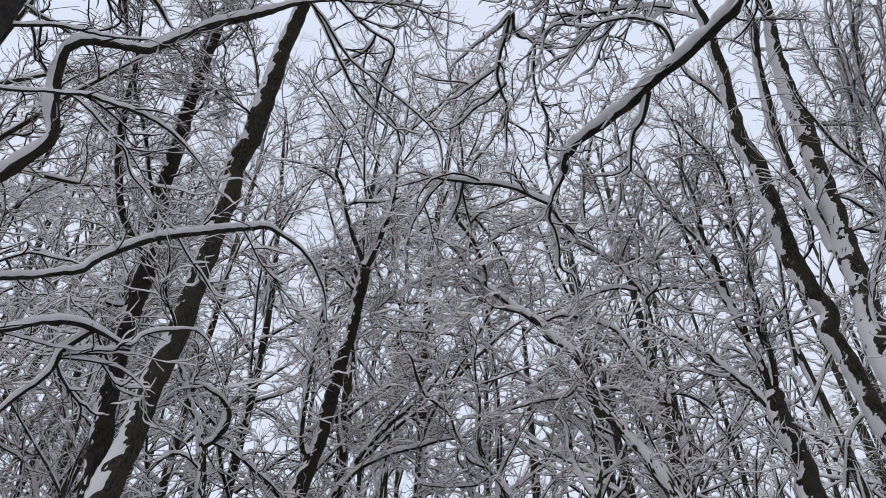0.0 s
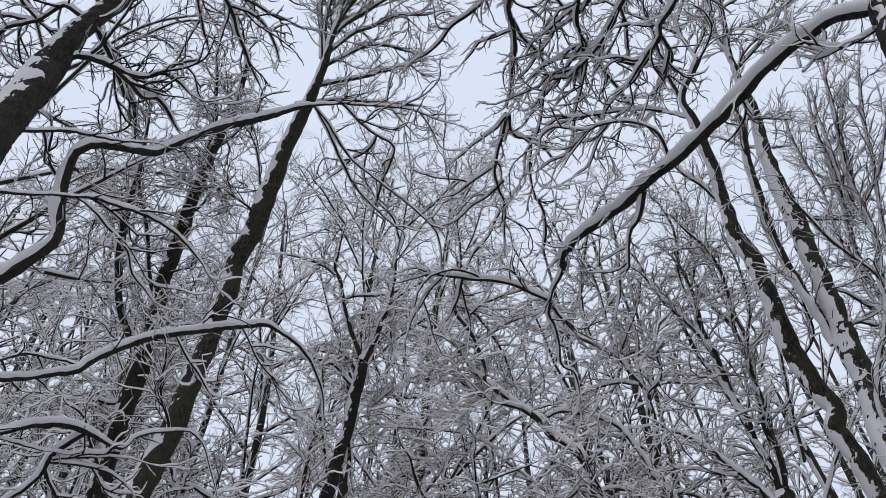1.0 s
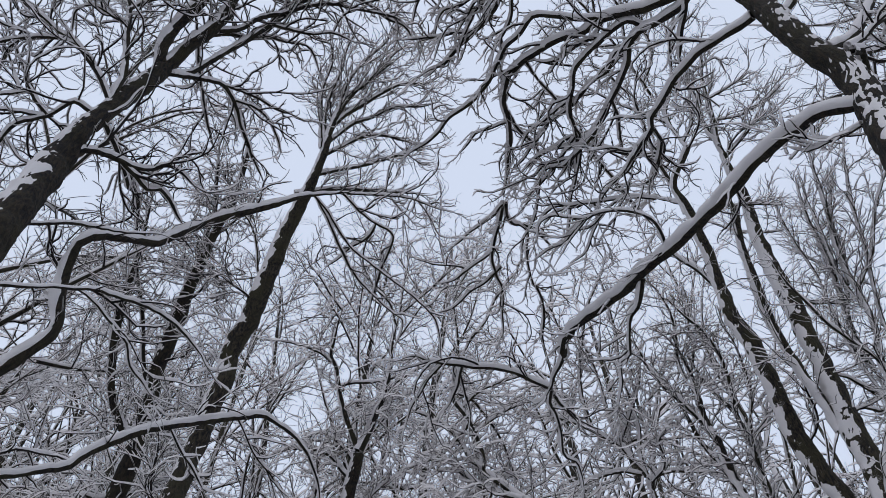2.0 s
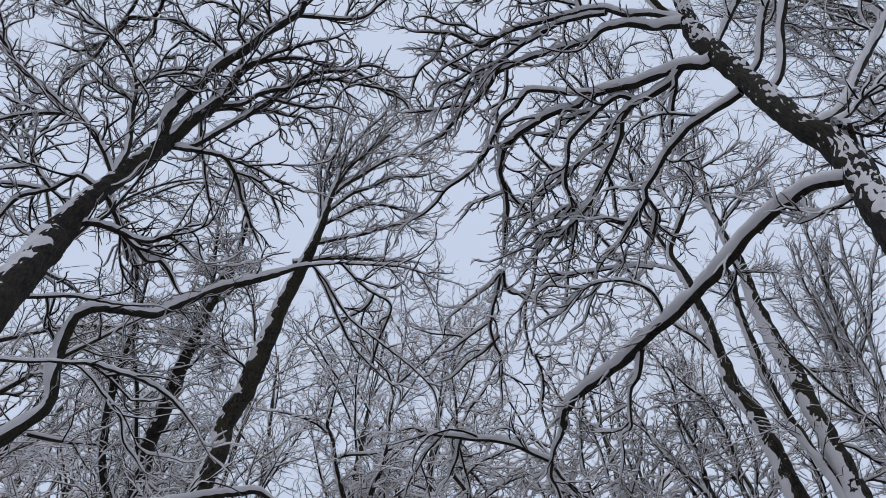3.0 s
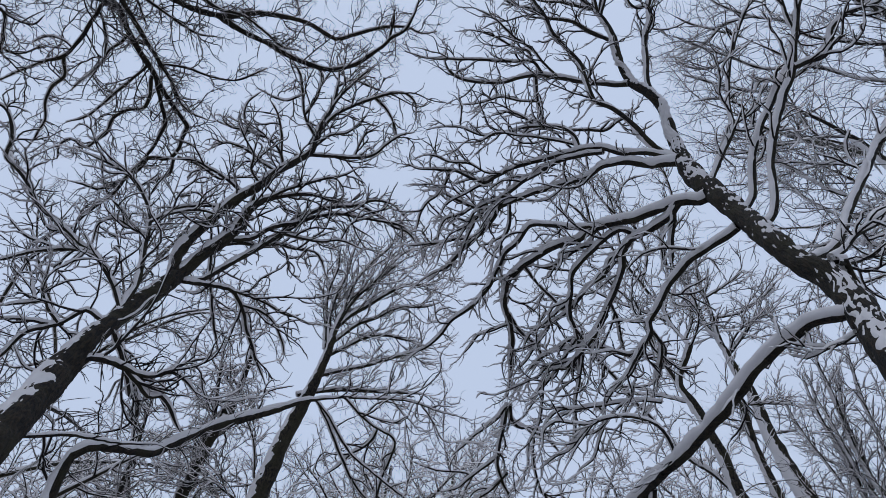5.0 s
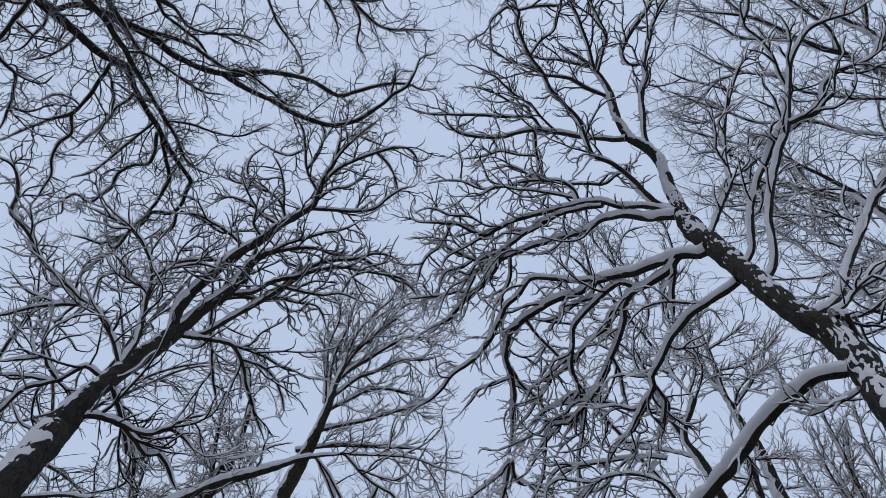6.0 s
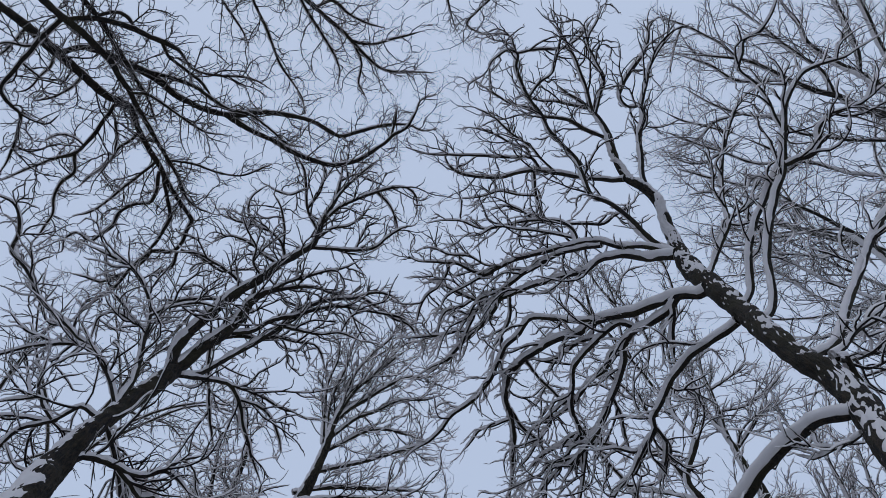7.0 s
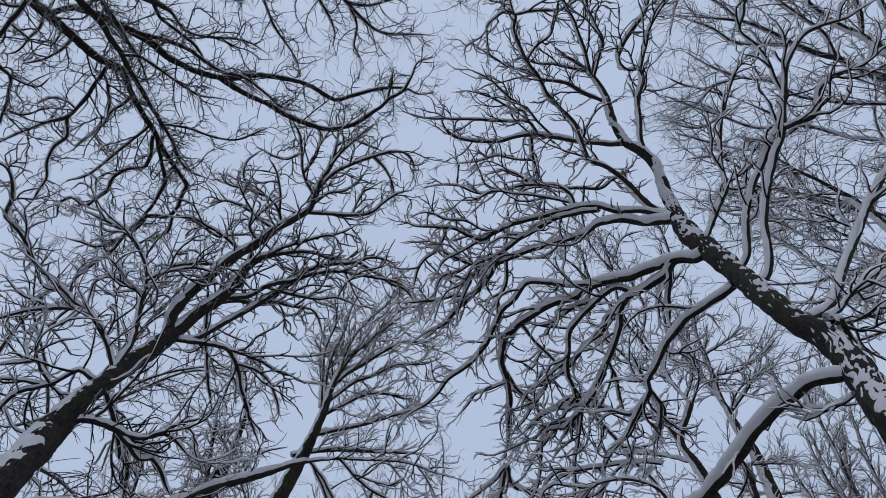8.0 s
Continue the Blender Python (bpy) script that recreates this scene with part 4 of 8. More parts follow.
limb(left_tree, (-2.27, 2.11, 7.57, 0.027), (-2.17, 2.16, 7.75, 0.028), (-2.09, 2.16, 7.95, 0.026), (-1.96, 2.14, 8.22, 0.027), (-1.81, 2.11, 8.51, 0.028), (-1.64, 2.05, 8.84, 0.030), (-1.51, 2.01, 9.07, 0.028), (-1.37, 1.95, 9.30, 0.028), (-1.16, 1.97, 9.53, 0.026), (-0.99, 2.01, 9.70, 0.023), (-0.76, 2.01, 9.94, 0.020), (-0.55, 2.12, 10.12, 0.014), (-0.42, 2.28, 10.22, 0.011))
limb(left_tree, (-0.93, 2.01, 9.77, 0.020), (-0.73, 2.19, 9.90, 0.017), (-0.55, 2.36, 10.00, 0.017), (-0.38, 2.46, 10.09, 0.014), (-0.28, 2.66, 10.14, 0.011))
limb(left_tree, (-1.66, 2.06, 8.81, 0.018), (-1.50, 2.14, 8.91, 0.018), (-1.29, 2.23, 9.04, 0.015), (-1.12, 2.25, 9.15, 0.012), (-0.89, 2.39, 9.26, 0.009))
limb(left_tree, (-2.03, 1.97, 8.27, 0.027), (-1.88, 2.01, 8.47, 0.025), (-1.74, 1.97, 8.70, 0.026), (-1.56, 1.98, 8.92, 0.024), (-1.36, 1.98, 9.15, 0.025), (-1.14, 2.01, 9.37, 0.022), (-0.89, 2.12, 9.57, 0.020), (-0.68, 2.21, 9.73, 0.017), (-0.47, 2.30, 9.87, 0.014), (-0.31, 2.46, 9.98, 0.010))
limb(left_tree, (-2.09, 1.98, 8.17, 0.022), (-1.96, 2.04, 8.41, 0.022), (-1.84, 2.14, 8.61, 0.020), (-1.72, 2.18, 8.80, 0.018), (-1.58, 2.29, 8.99, 0.015), (-1.39, 2.44, 9.24, 0.013), (-1.33, 2.74, 9.39, 0.010))
limb(left_tree, (-2.32, 2.09, 7.54, 0.025), (-2.21, 2.15, 7.63, 0.025), (-2.15, 2.18, 7.68, 0.023), (-2.04, 2.24, 7.76, 0.023), (-1.94, 2.31, 7.83, 0.021), (-1.88, 2.44, 7.85, 0.021), (-1.86, 2.57, 7.86, 0.021), (-1.85, 2.73, 7.86, 0.019), (-1.82, 2.89, 7.86, 0.016), (-1.79, 3.09, 7.85, 0.013), (-1.73, 3.31, 7.85, 0.011))
limb(left_tree, (-1.94, 2.31, 7.83, 0.016), (-1.80, 2.42, 7.94, 0.013), (-1.68, 2.53, 8.04, 0.013), (-1.57, 2.66, 8.12, 0.014), (-1.43, 2.76, 8.21, 0.011))
limb(left_tree, (-1.86, 2.47, 7.86, 0.013), (-1.71, 2.58, 7.95, 0.013), (-1.62, 2.71, 7.99, 0.011), (-1.57, 2.86, 8.00, 0.011), (-1.55, 3.07, 8.00, 0.008))
limb(left_tree, (-2.16, 2.00, 8.01, 0.013), (-2.23, 2.30, 8.11, 0.014), (-2.27, 2.56, 8.20, 0.014), (-2.30, 2.87, 8.28, 0.014), (-2.32, 3.18, 8.36, 0.011))
limb(left_tree, (-2.39, 1.94, 6.52, 0.021), (-2.42, 1.91, 6.57, 0.019), (-2.51, 1.81, 6.72, 0.019), (-2.63, 1.71, 6.86, 0.017), (-2.73, 1.63, 6.96, 0.018), (-2.86, 1.57, 7.02, 0.016), (-3.00, 1.48, 7.12, 0.016), (-3.09, 1.43, 7.17, 0.016), (-3.30, 1.28, 7.30, 0.016), (-3.37, 1.19, 7.38, 0.019), (-3.47, 1.09, 7.46, 0.019), (-3.60, 0.98, 7.53, 0.019), (-3.61, 0.86, 7.68, 0.019), (-3.65, 0.73, 7.79, 0.017), (-3.70, 0.65, 7.85, 0.017), (-3.81, 0.58, 7.89, 0.015), (-3.96, 0.54, 7.90, 0.010))
limb(left_tree, (-2.70, 1.65, 6.93, 0.013), (-2.82, 1.60, 6.93, 0.013), (-2.98, 1.58, 6.89, 0.013), (-3.16, 1.59, 6.84, 0.011), (-3.34, 1.62, 6.78, 0.011), (-3.44, 1.62, 6.75, 0.008))
limb(left_tree, (-2.37, 1.96, 6.52, 0.027), (-2.40, 1.92, 6.68, 0.025), (-2.41, 1.89, 6.91, 0.024), (-2.46, 1.79, 7.21, 0.023), (-2.51, 1.71, 7.44, 0.022), (-2.53, 1.65, 7.59, 0.022), (-2.55, 1.60, 7.70, 0.020), (-2.65, 1.48, 7.92, 0.018), (-2.78, 1.37, 8.09, 0.018), (-2.93, 1.29, 8.23, 0.016), (-3.20, 1.20, 8.39, 0.014), (-3.40, 1.14, 8.49, 0.011), (-3.49, 1.11, 8.54, 0.008))
limb(left_tree, (-2.56, 1.60, 7.69, 0.017), (-2.49, 1.58, 7.83, 0.018), (-2.40, 1.59, 8.00, 0.016), (-2.28, 1.62, 8.18, 0.016), (-2.15, 1.72, 8.35, 0.011))
limb(left_tree, (-2.52, 1.81, 6.73, 0.011), (-2.59, 1.71, 6.84, 0.011), (-2.70, 1.63, 6.92, 0.009), (-2.81, 1.49, 7.04, 0.009))
limb(left_tree, (-2.53, 1.66, 7.55, 0.012), (-2.68, 1.63, 7.62, 0.012), (-2.84, 1.56, 7.70, 0.010), (-3.01, 1.61, 7.73, 0.010), (-3.15, 1.83, 7.78, 0.008))
limb(left_tree, (-2.37, 1.93, 6.25, 0.018), (-2.43, 1.87, 6.26, 0.018), (-2.50, 1.83, 6.27, 0.018), (-2.60, 1.87, 6.24, 0.016), (-2.68, 1.90, 6.21, 0.015), (-2.83, 1.86, 6.18, 0.012), (-2.96, 1.83, 6.16, 0.010), (-3.08, 1.82, 6.12, 0.008))
limb(left_tree, (-2.68, 1.89, 6.21, 0.014), (-2.77, 1.80, 6.27, 0.014), (-2.79, 1.77, 6.30, 0.012), (-2.88, 1.77, 6.30, 0.010), (-3.06, 1.78, 6.28, 0.010))
limb(left_tree, (-2.78, 1.78, 6.29, 0.010), (-2.84, 1.70, 6.38, 0.010), (-2.85, 1.63, 6.49, 0.008), (-2.86, 1.58, 6.57, 0.006))
limb(left_tree, (-2.65, 1.90, 6.22, 0.017), (-2.77, 1.91, 6.17, 0.015), (-2.85, 1.92, 6.14, 0.015), (-2.96, 2.01, 6.06, 0.013), (-3.05, 2.08, 6.00, 0.009))
limb(left_tree, (-2.87, 1.77, 6.30, 0.008), (-2.99, 1.71, 6.51, 0.008), (-3.03, 1.68, 6.61, 0.006))
limb(left_tree, (-2.36, 1.96, 5.77, 0.025), (-2.33, 1.97, 5.79, 0.023), (-2.30, 1.98, 5.83, 0.023), (-2.22, 2.05, 5.91, 0.024), (-2.15, 2.13, 5.97, 0.022), (-2.08, 2.21, 6.02, 0.019), (-2.01, 2.25, 6.08, 0.017), (-1.92, 2.27, 6.18, 0.016), (-1.86, 2.35, 6.21, 0.014), (-1.80, 2.48, 6.24, 0.010))
limb(left_tree, (-1.92, 2.26, 6.18, 0.014), (-1.87, 2.26, 6.30, 0.012), (-1.77, 2.30, 6.46, 0.010))
limb(left_tree, (-2.14, 2.15, 5.97, 0.019), (-2.08, 2.25, 5.97, 0.019), (-2.03, 2.34, 5.96, 0.017), (-1.98, 2.40, 6.06, 0.016), (-1.88, 2.63, 6.02, 0.012))
limb(left_tree, (-2.35, 1.97, 6.29, 0.020), (-2.32, 2.09, 6.27, 0.020), (-2.28, 2.24, 6.24, 0.018), (-2.26, 2.46, 6.18, 0.016), (-2.31, 2.34, 6.35, 0.018), (-2.27, 2.51, 6.31, 0.017), (-2.28, 2.83, 6.18, 0.014))
limb(left_tree, (-2.34, 2.00, 6.29, 0.012), (-2.30, 2.12, 6.28, 0.012), (-2.26, 2.29, 6.26, 0.012), (-2.24, 2.44, 6.23, 0.010))
limb(left_tree, (-2.36, 1.94, 6.24, 0.006), (-2.42, 1.97, 6.20, 0.006), (-2.45, 1.97, 6.19, 0.006), (-2.42, 2.02, 6.19, 0.006), (-2.47, 2.09, 6.15, 0.006), (-2.58, 2.15, 6.07, 0.006), (-2.73, 2.16, 6.00, 0.006), (-2.82, 2.12, 5.98, 0.006), (-2.87, 2.04, 6.01, 0.006), (-2.90, 1.97, 6.03, 0.004), twiggy=0.0)
limb(left_tree, (-2.37, 1.92, 6.26, 0.006), (-2.31, 1.93, 6.31, 0.006), (-2.21, 1.91, 6.41, 0.006), (-2.14, 1.84, 6.51, 0.006), (-2.11, 1.82, 6.54, 0.004), twiggy=0.0)
limb(left_tree, (-2.07, 1.82, 3.55, 0.039), (-2.27, 2.39, 4.20, 0.039), (-2.22, 2.43, 4.34, 0.042), (-2.17, 2.44, 4.46, 0.041), (-2.13, 2.46, 4.60, 0.040), (-2.13, 2.46, 4.70, 0.039), (-2.16, 2.42, 4.83, 0.033), (-2.19, 2.38, 4.98, 0.034), (-2.19, 2.33, 5.12, 0.034), (-2.18, 2.30, 5.22, 0.031), (-2.13, 2.31, 5.31, 0.030), (-2.04, 2.40, 5.44, 0.029), (-1.98, 2.51, 5.57, 0.029), (-1.92, 2.60, 5.68, 0.031), (-1.87, 2.63, 5.80, 0.034), (-1.76, 2.69, 6.06, 0.035), (-1.64, 2.76, 6.29, 0.035), (-1.49, 2.82, 6.47, 0.035), (-1.32, 2.87, 6.65, 0.033), (-1.18, 2.90, 6.80, 0.030), (-1.02, 2.95, 6.94, 0.025), (-0.86, 3.01, 7.07, 0.019), snow=0.05, bare=0.12, twiggy=0.22, start=0.2)
limb(left_tree, (-0.85, 3.01, 7.07, 0.012), (-0.81, 3.05, 7.07, 0.011), (-0.73, 3.15, 7.05, 0.011), (-0.61, 3.27, 7.04, 0.011), (-0.42, 3.42, 7.02, 0.011), (-0.47, 3.56, 6.97, 0.013), (-0.53, 3.69, 6.91, 0.013), (-0.59, 3.84, 6.84, 0.012), (-0.65, 4.02, 6.76, 0.008), (-0.70, 4.15, 6.69, 0.006), twiggy=0.5)
limb(left_tree, (-1.05, 2.95, 6.90, 0.010), (-0.96, 3.15, 6.86, 0.010), (-0.87, 3.39, 6.79, 0.011), (-0.75, 3.63, 6.70, 0.010), (-0.60, 3.81, 6.65, 0.008), (-0.44, 3.96, 6.60, 0.007), (-0.35, 4.03, 6.58, 0.007), (-0.37, 4.16, 6.51, 0.007), (-0.42, 4.24, 6.46, 0.006), twiggy=0.4)
limb(left_tree, (-1.06, 2.94, 6.90, 0.010), (-0.98, 3.05, 6.89, 0.010), (-0.88, 3.24, 6.85, 0.010), (-0.76, 3.43, 6.81, 0.009), (-0.63, 3.55, 6.79, 0.009), (-0.48, 3.68, 6.76, 0.009), (-0.34, 3.80, 6.74, 0.008), (-0.20, 3.92, 6.70, 0.008), (-0.05, 4.08, 6.64, 0.008), (-0.02, 4.17, 6.60, 0.008), (-0.00, 4.39, 6.47, 0.007), twiggy=0.4)
limb(left_tree, (-0.86, 3.01, 7.07, 0.012), (-0.65, 3.08, 7.18, 0.011), (-0.47, 3.14, 7.27, 0.011), (-0.31, 3.20, 7.34, 0.009), (-0.20, 3.26, 7.38, 0.007), (-0.05, 3.35, 7.41, 0.006), (0.14, 3.44, 7.46, 0.005))
limb(left_tree, (-0.46, 3.14, 7.28, 0.005), (-0.36, 3.29, 7.27, 0.005), (-0.27, 3.39, 7.26, 0.004))
limb(left_tree, (-0.20, 3.26, 7.38, 0.006), (-0.13, 3.37, 7.37, 0.006), (-0.07, 3.48, 7.36, 0.005), (0.01, 3.63, 7.34, 0.004), (0.10, 3.67, 7.36, 0.004))
limb(left_tree, (-0.57, 3.30, 7.04, 0.009), (-0.60, 3.37, 7.02, 0.015), (-0.69, 3.45, 7.00, 0.014), (-0.81, 3.53, 6.99, 0.011), (-0.94, 3.64, 6.96, 0.009), (-1.04, 3.71, 6.94, 0.008))
limb(left_tree, (-2.13, 1.83, 4.00, 0.009), (-2.08, 1.91, 4.30, 0.009), (-2.00, 1.99, 4.39, 0.008), (-1.94, 2.05, 4.47, 0.008), (-1.88, 2.11, 4.53, 0.009), (-1.82, 2.17, 4.60, 0.010), (-1.75, 2.26, 4.66, 0.010), (-1.66, 2.36, 4.72, 0.010), (-1.59, 2.46, 4.76, 0.009), (-1.52, 2.57, 4.78, 0.009), (-1.47, 2.70, 4.79, 0.009), (-1.43, 2.80, 4.78, 0.007), (-1.41, 2.87, 4.77, 0.006), twiggy=0.3)
limb(left_tree, (-1.87, 2.12, 4.54, 0.006), (-1.82, 2.21, 4.56, 0.006), (-1.78, 2.33, 4.57, 0.007), (-1.74, 2.44, 4.57, 0.007), (-1.72, 2.51, 4.57, 0.007), (-1.72, 2.64, 4.53, 0.007), (-1.69, 2.73, 4.52, 0.006), (-1.65, 2.84, 4.51, 0.005), twiggy=0.4)
limb(left_tree, (-2.22, 1.87, 4.78, 0.011), (-2.18, 1.94, 4.88, 0.010), (-2.09, 2.05, 5.06, 0.011), (-2.02, 2.15, 5.17, 0.009), (-1.94, 2.25, 5.28, 0.007), (-1.79, 2.40, 5.49, 0.007), twiggy=0.4)
limb(left_tree, (-2.03, 1.82, 3.10, 0.019), (-2.51, 2.97, 4.06, 0.019), (-2.46, 3.05, 4.13, 0.020), (-2.39, 3.16, 4.23, 0.021), (-2.32, 3.26, 4.34, 0.023), (-2.23, 3.36, 4.45, 0.024), (-2.19, 3.39, 4.55, 0.027), (-2.12, 3.44, 4.67, 0.029), (-2.04, 3.50, 4.79, 0.030), (-1.97, 3.55, 4.88, 0.029), (-1.86, 3.64, 5.00, 0.029), (-1.72, 3.74, 5.13, 0.029), (-1.57, 3.84, 5.26, 0.028), (-1.45, 3.92, 5.35, 0.027), (-1.38, 3.96, 5.40, 0.025), (-1.28, 4.08, 5.43, 0.018), (-1.17, 4.22, 5.43, 0.017), (-1.10, 4.34, 5.40, 0.016), (-1.03, 4.50, 5.34, 0.014), (-0.99, 4.63, 5.27, 0.013), (-0.98, 4.76, 5.20, 0.010), (-0.97, 4.88, 5.12, 0.008), snow=0.05, bare=0.12, twiggy=0.14, start=0.2)
limb(left_tree, (-1.85, 3.65, 4.99, 0.008), (-1.80, 3.77, 4.93, 0.009), (-1.73, 3.91, 4.87, 0.009), (-1.66, 4.05, 4.80, 0.007))
limb(left_tree, (-1.51, 3.89, 5.30, 0.008), (-1.45, 4.03, 5.24, 0.008), (-1.40, 4.15, 5.18, 0.008), (-1.31, 4.29, 5.13, 0.007), (-1.20, 4.48, 5.04, 0.005))
limb(left_tree, (-1.99, 1.81, 2.70, 0.018), (-2.50, 3.15, 3.84, 0.018), (-2.45, 3.23, 3.91, 0.019), (-2.36, 3.39, 4.08, 0.022), (-2.26, 3.55, 4.19, 0.023), (-2.19, 3.69, 4.22, 0.021), (-2.15, 3.79, 4.24, 0.015), (-2.11, 3.88, 4.25, 0.012), (-2.07, 3.93, 4.27, 0.012), (-2.04, 3.96, 4.36, 0.011), (-1.99, 4.01, 4.43, 0.011), (-1.89, 4.11, 4.52, 0.010), (-1.78, 4.21, 4.59, 0.008), (-1.72, 4.31, 4.57, 0.006), (-1.67, 4.50, 4.48, 0.006), (-1.63, 4.71, 4.36, 0.005), snow=0.05, bare=0.12, twiggy=0.12, start=0.2)
limb(left_tree, (-2.20, 3.68, 4.22, 0.020), (-2.30, 3.69, 4.14, 0.021), (-2.37, 3.71, 4.08, 0.021), (-2.40, 3.75, 4.01, 0.017), (-2.47, 3.78, 3.92, 0.016), (-2.56, 3.79, 3.84, 0.016), (-2.65, 3.81, 3.74, 0.015), (-2.71, 3.82, 3.67, 0.012), twiggy=0.12)
limb(left_tree, (-2.38, 3.73, 4.05, 0.011), (-2.28, 3.82, 4.09, 0.009), (-2.20, 3.91, 4.12, 0.009), (-2.12, 4.00, 4.13, 0.007), (-2.01, 4.16, 4.10, 0.005), twiggy=0.12)
limb(left_tree, (-2.36, 3.72, 4.06, 0.009), (-2.28, 3.79, 4.12, 0.011), (-2.18, 3.89, 4.18, 0.009), twiggy=0.12)
limb(left_tree, (-2.49, 3.16, 3.87, 0.007), (-2.46, 3.25, 3.91, 0.006), (-2.40, 3.41, 3.97, 0.006), (-2.33, 3.58, 4.03, 0.006), twiggy=0.12)
limb(left_tree, (-1.62, 0.79, 10.28, 0.017), (-1.82, 0.87, 10.37, 0.014), (-2.01, 0.84, 10.46, 0.014), (-2.21, 0.75, 10.57, 0.011))
limb(left_tree, (-1.75, 1.37, 9.50, 0.016), (-1.77, 1.15, 9.71, 0.016), (-1.82, 0.97, 9.85, 0.013), (-1.93, 0.82, 9.97, 0.010))
limb(left_tree, (-1.57, 1.01, 10.13, 0.017), (-1.43, 0.77, 10.37, 0.014), (-1.41, 0.57, 10.51, 0.014), (-1.53, 0.41, 10.61, 0.011))
limb(left_tree, (-1.23, 0.74, 10.58, 0.018), (-1.06, 0.67, 10.75, 0.014), (-0.89, 0.76, 10.89, 0.015), (-0.72, 0.85, 11.02, 0.011))
limb(left_tree, (-0.78, 0.87, 10.51, 0.018), (-0.62, 1.06, 10.62, 0.014), (-0.56, 1.21, 10.68, 0.014), (-0.53, 1.41, 10.75, 0.011))
limb(left_tree, (-1.01, 1.52, 10.04, 0.017), (-0.95, 1.38, 10.24, 0.014), (-0.86, 1.27, 10.42, 0.014), (-0.77, 1.26, 10.52, 0.011))
limb(left_tree, (-2.08, 1.14, 9.69, 0.016), (-2.20, 0.99, 9.82, 0.013), (-2.20, 0.85, 9.96, 0.013), (-2.07, 0.74, 10.16, 0.010))
limb(left_tree, (-1.91, 1.58, 9.06, 0.015), (-2.01, 1.45, 9.17, 0.015), (-2.00, 1.32, 9.29, 0.012), (-2.11, 1.15, 9.41, 0.012), (-2.19, 0.98, 9.53, 0.009))
crown(left_tree, **NEAR)

# overhead tree
overhead_tree = tree(-4.30, -3.40, "dark mossy tree with heavy limbs arching overhead")
trunk(overhead_tree, (-4.30, -3.40, -0.20, 0.240), (-4.26, -3.29, 0.35, 0.184), (-3.71, -1.95, 5.30, 0.150), (-3.60, -1.62, 6.20, 0.120))
limb(overhead_tree, (-3.60, -1.62, 6.20, 0.059), (-3.48, -1.23, 6.92, 0.047), (-3.49, -1.09, 7.35, 0.047), (-3.48, -1.00, 7.60, 0.047), (-3.46, -0.87, 7.93, 0.055), (-3.40, -0.69, 8.23, 0.058), (-3.32, -0.49, 8.54, 0.053), (-3.23, -0.32, 8.78, 0.050), (-3.09, -0.20, 8.97, 0.043), (-3.08, -0.00, 9.07, 0.038), (-3.05, 0.22, 9.20, 0.038), (-2.97, 0.45, 9.30, 0.036), (-2.92, 0.64, 9.35, 0.034), (-2.84, 0.82, 9.41, 0.031), (-2.78, 0.94, 9.45, 0.028), (-2.74, 1.03, 9.47, 0.028), (-2.79, 1.15, 9.44, 0.028), (-2.85, 1.29, 9.37, 0.025), (-2.91, 1.36, 9.32, 0.025), (-3.11, 1.34, 9.21, 0.028), (-3.26, 1.45, 9.11, 0.024), (-3.39, 1.61, 8.98, 0.024), (-3.53, 1.73, 8.85, 0.021), (-3.66, 1.83, 8.73, 0.017), (-3.80, 1.98, 8.58, 0.011), snow=0.02, bare=0.3, start=0.35)
limb(overhead_tree, (-2.88, 1.37, 9.33, 0.022), (-2.96, 1.54, 9.31, 0.019), (-3.06, 1.58, 9.29, 0.016), (-3.21, 1.62, 9.25, 0.012), snow=0.02, bare=0.3)
limb(overhead_tree, (-3.13, 1.36, 9.20, 0.021), (-3.28, 1.50, 9.16, 0.021), (-3.48, 1.58, 9.11, 0.018), (-3.62, 1.63, 9.07, 0.015), (-3.78, 1.57, 9.05, 0.012), (-3.90, 1.53, 9.03, 0.009), snow=0.02, bare=0.3)
limb(overhead_tree, (-2.85, 1.36, 9.35, 0.019), (-2.70, 1.44, 9.44, 0.019), (-2.59, 1.54, 9.51, 0.016), (-2.49, 1.64, 9.57, 0.016), (-2.34, 1.65, 9.67, 0.013), (-2.05, 1.69, 9.84, 0.010), snow=0.02, bare=0.3)
limb(overhead_tree, (-3.60, -1.62, 6.20, 0.052), (-3.15, -1.23, 7.24, 0.042), (-3.13, -1.06, 7.56, 0.042), (-3.10, -0.94, 7.80, 0.042), (-3.05, -0.85, 8.00, 0.041), (-3.01, -0.73, 8.19, 0.040), (-2.98, -0.61, 8.37, 0.039), (-2.98, -0.49, 8.50, 0.034), (-2.96, -0.35, 8.66, 0.033), (-2.95, -0.19, 8.81, 0.031), (-2.94, -0.06, 8.94, 0.031), (-2.91, 0.14, 9.08, 0.029), (-2.87, 0.29, 9.18, 0.027), (-2.83, 0.45, 9.28, 0.024), (-2.79, 0.68, 9.41, 0.018), (-2.76, 0.88, 9.50, 0.013), snow=0.02, bare=0.3, start=0.35)
limb(overhead_tree, (-3.60, -1.62, 6.20, 0.039), (-2.99, -1.29, 7.66, 0.031), (-2.98, -1.09, 7.95, 0.033), (-2.96, -1.00, 8.09, 0.032), (-2.94, -0.90, 8.23, 0.032), (-2.94, -0.75, 8.41, 0.031), (-2.93, -0.63, 8.55, 0.029), (-2.92, -0.48, 8.71, 0.024), (-2.89, -0.27, 8.93, 0.020), (-2.90, -0.06, 9.09, 0.014), snow=0.02, bare=0.3, start=0.35)
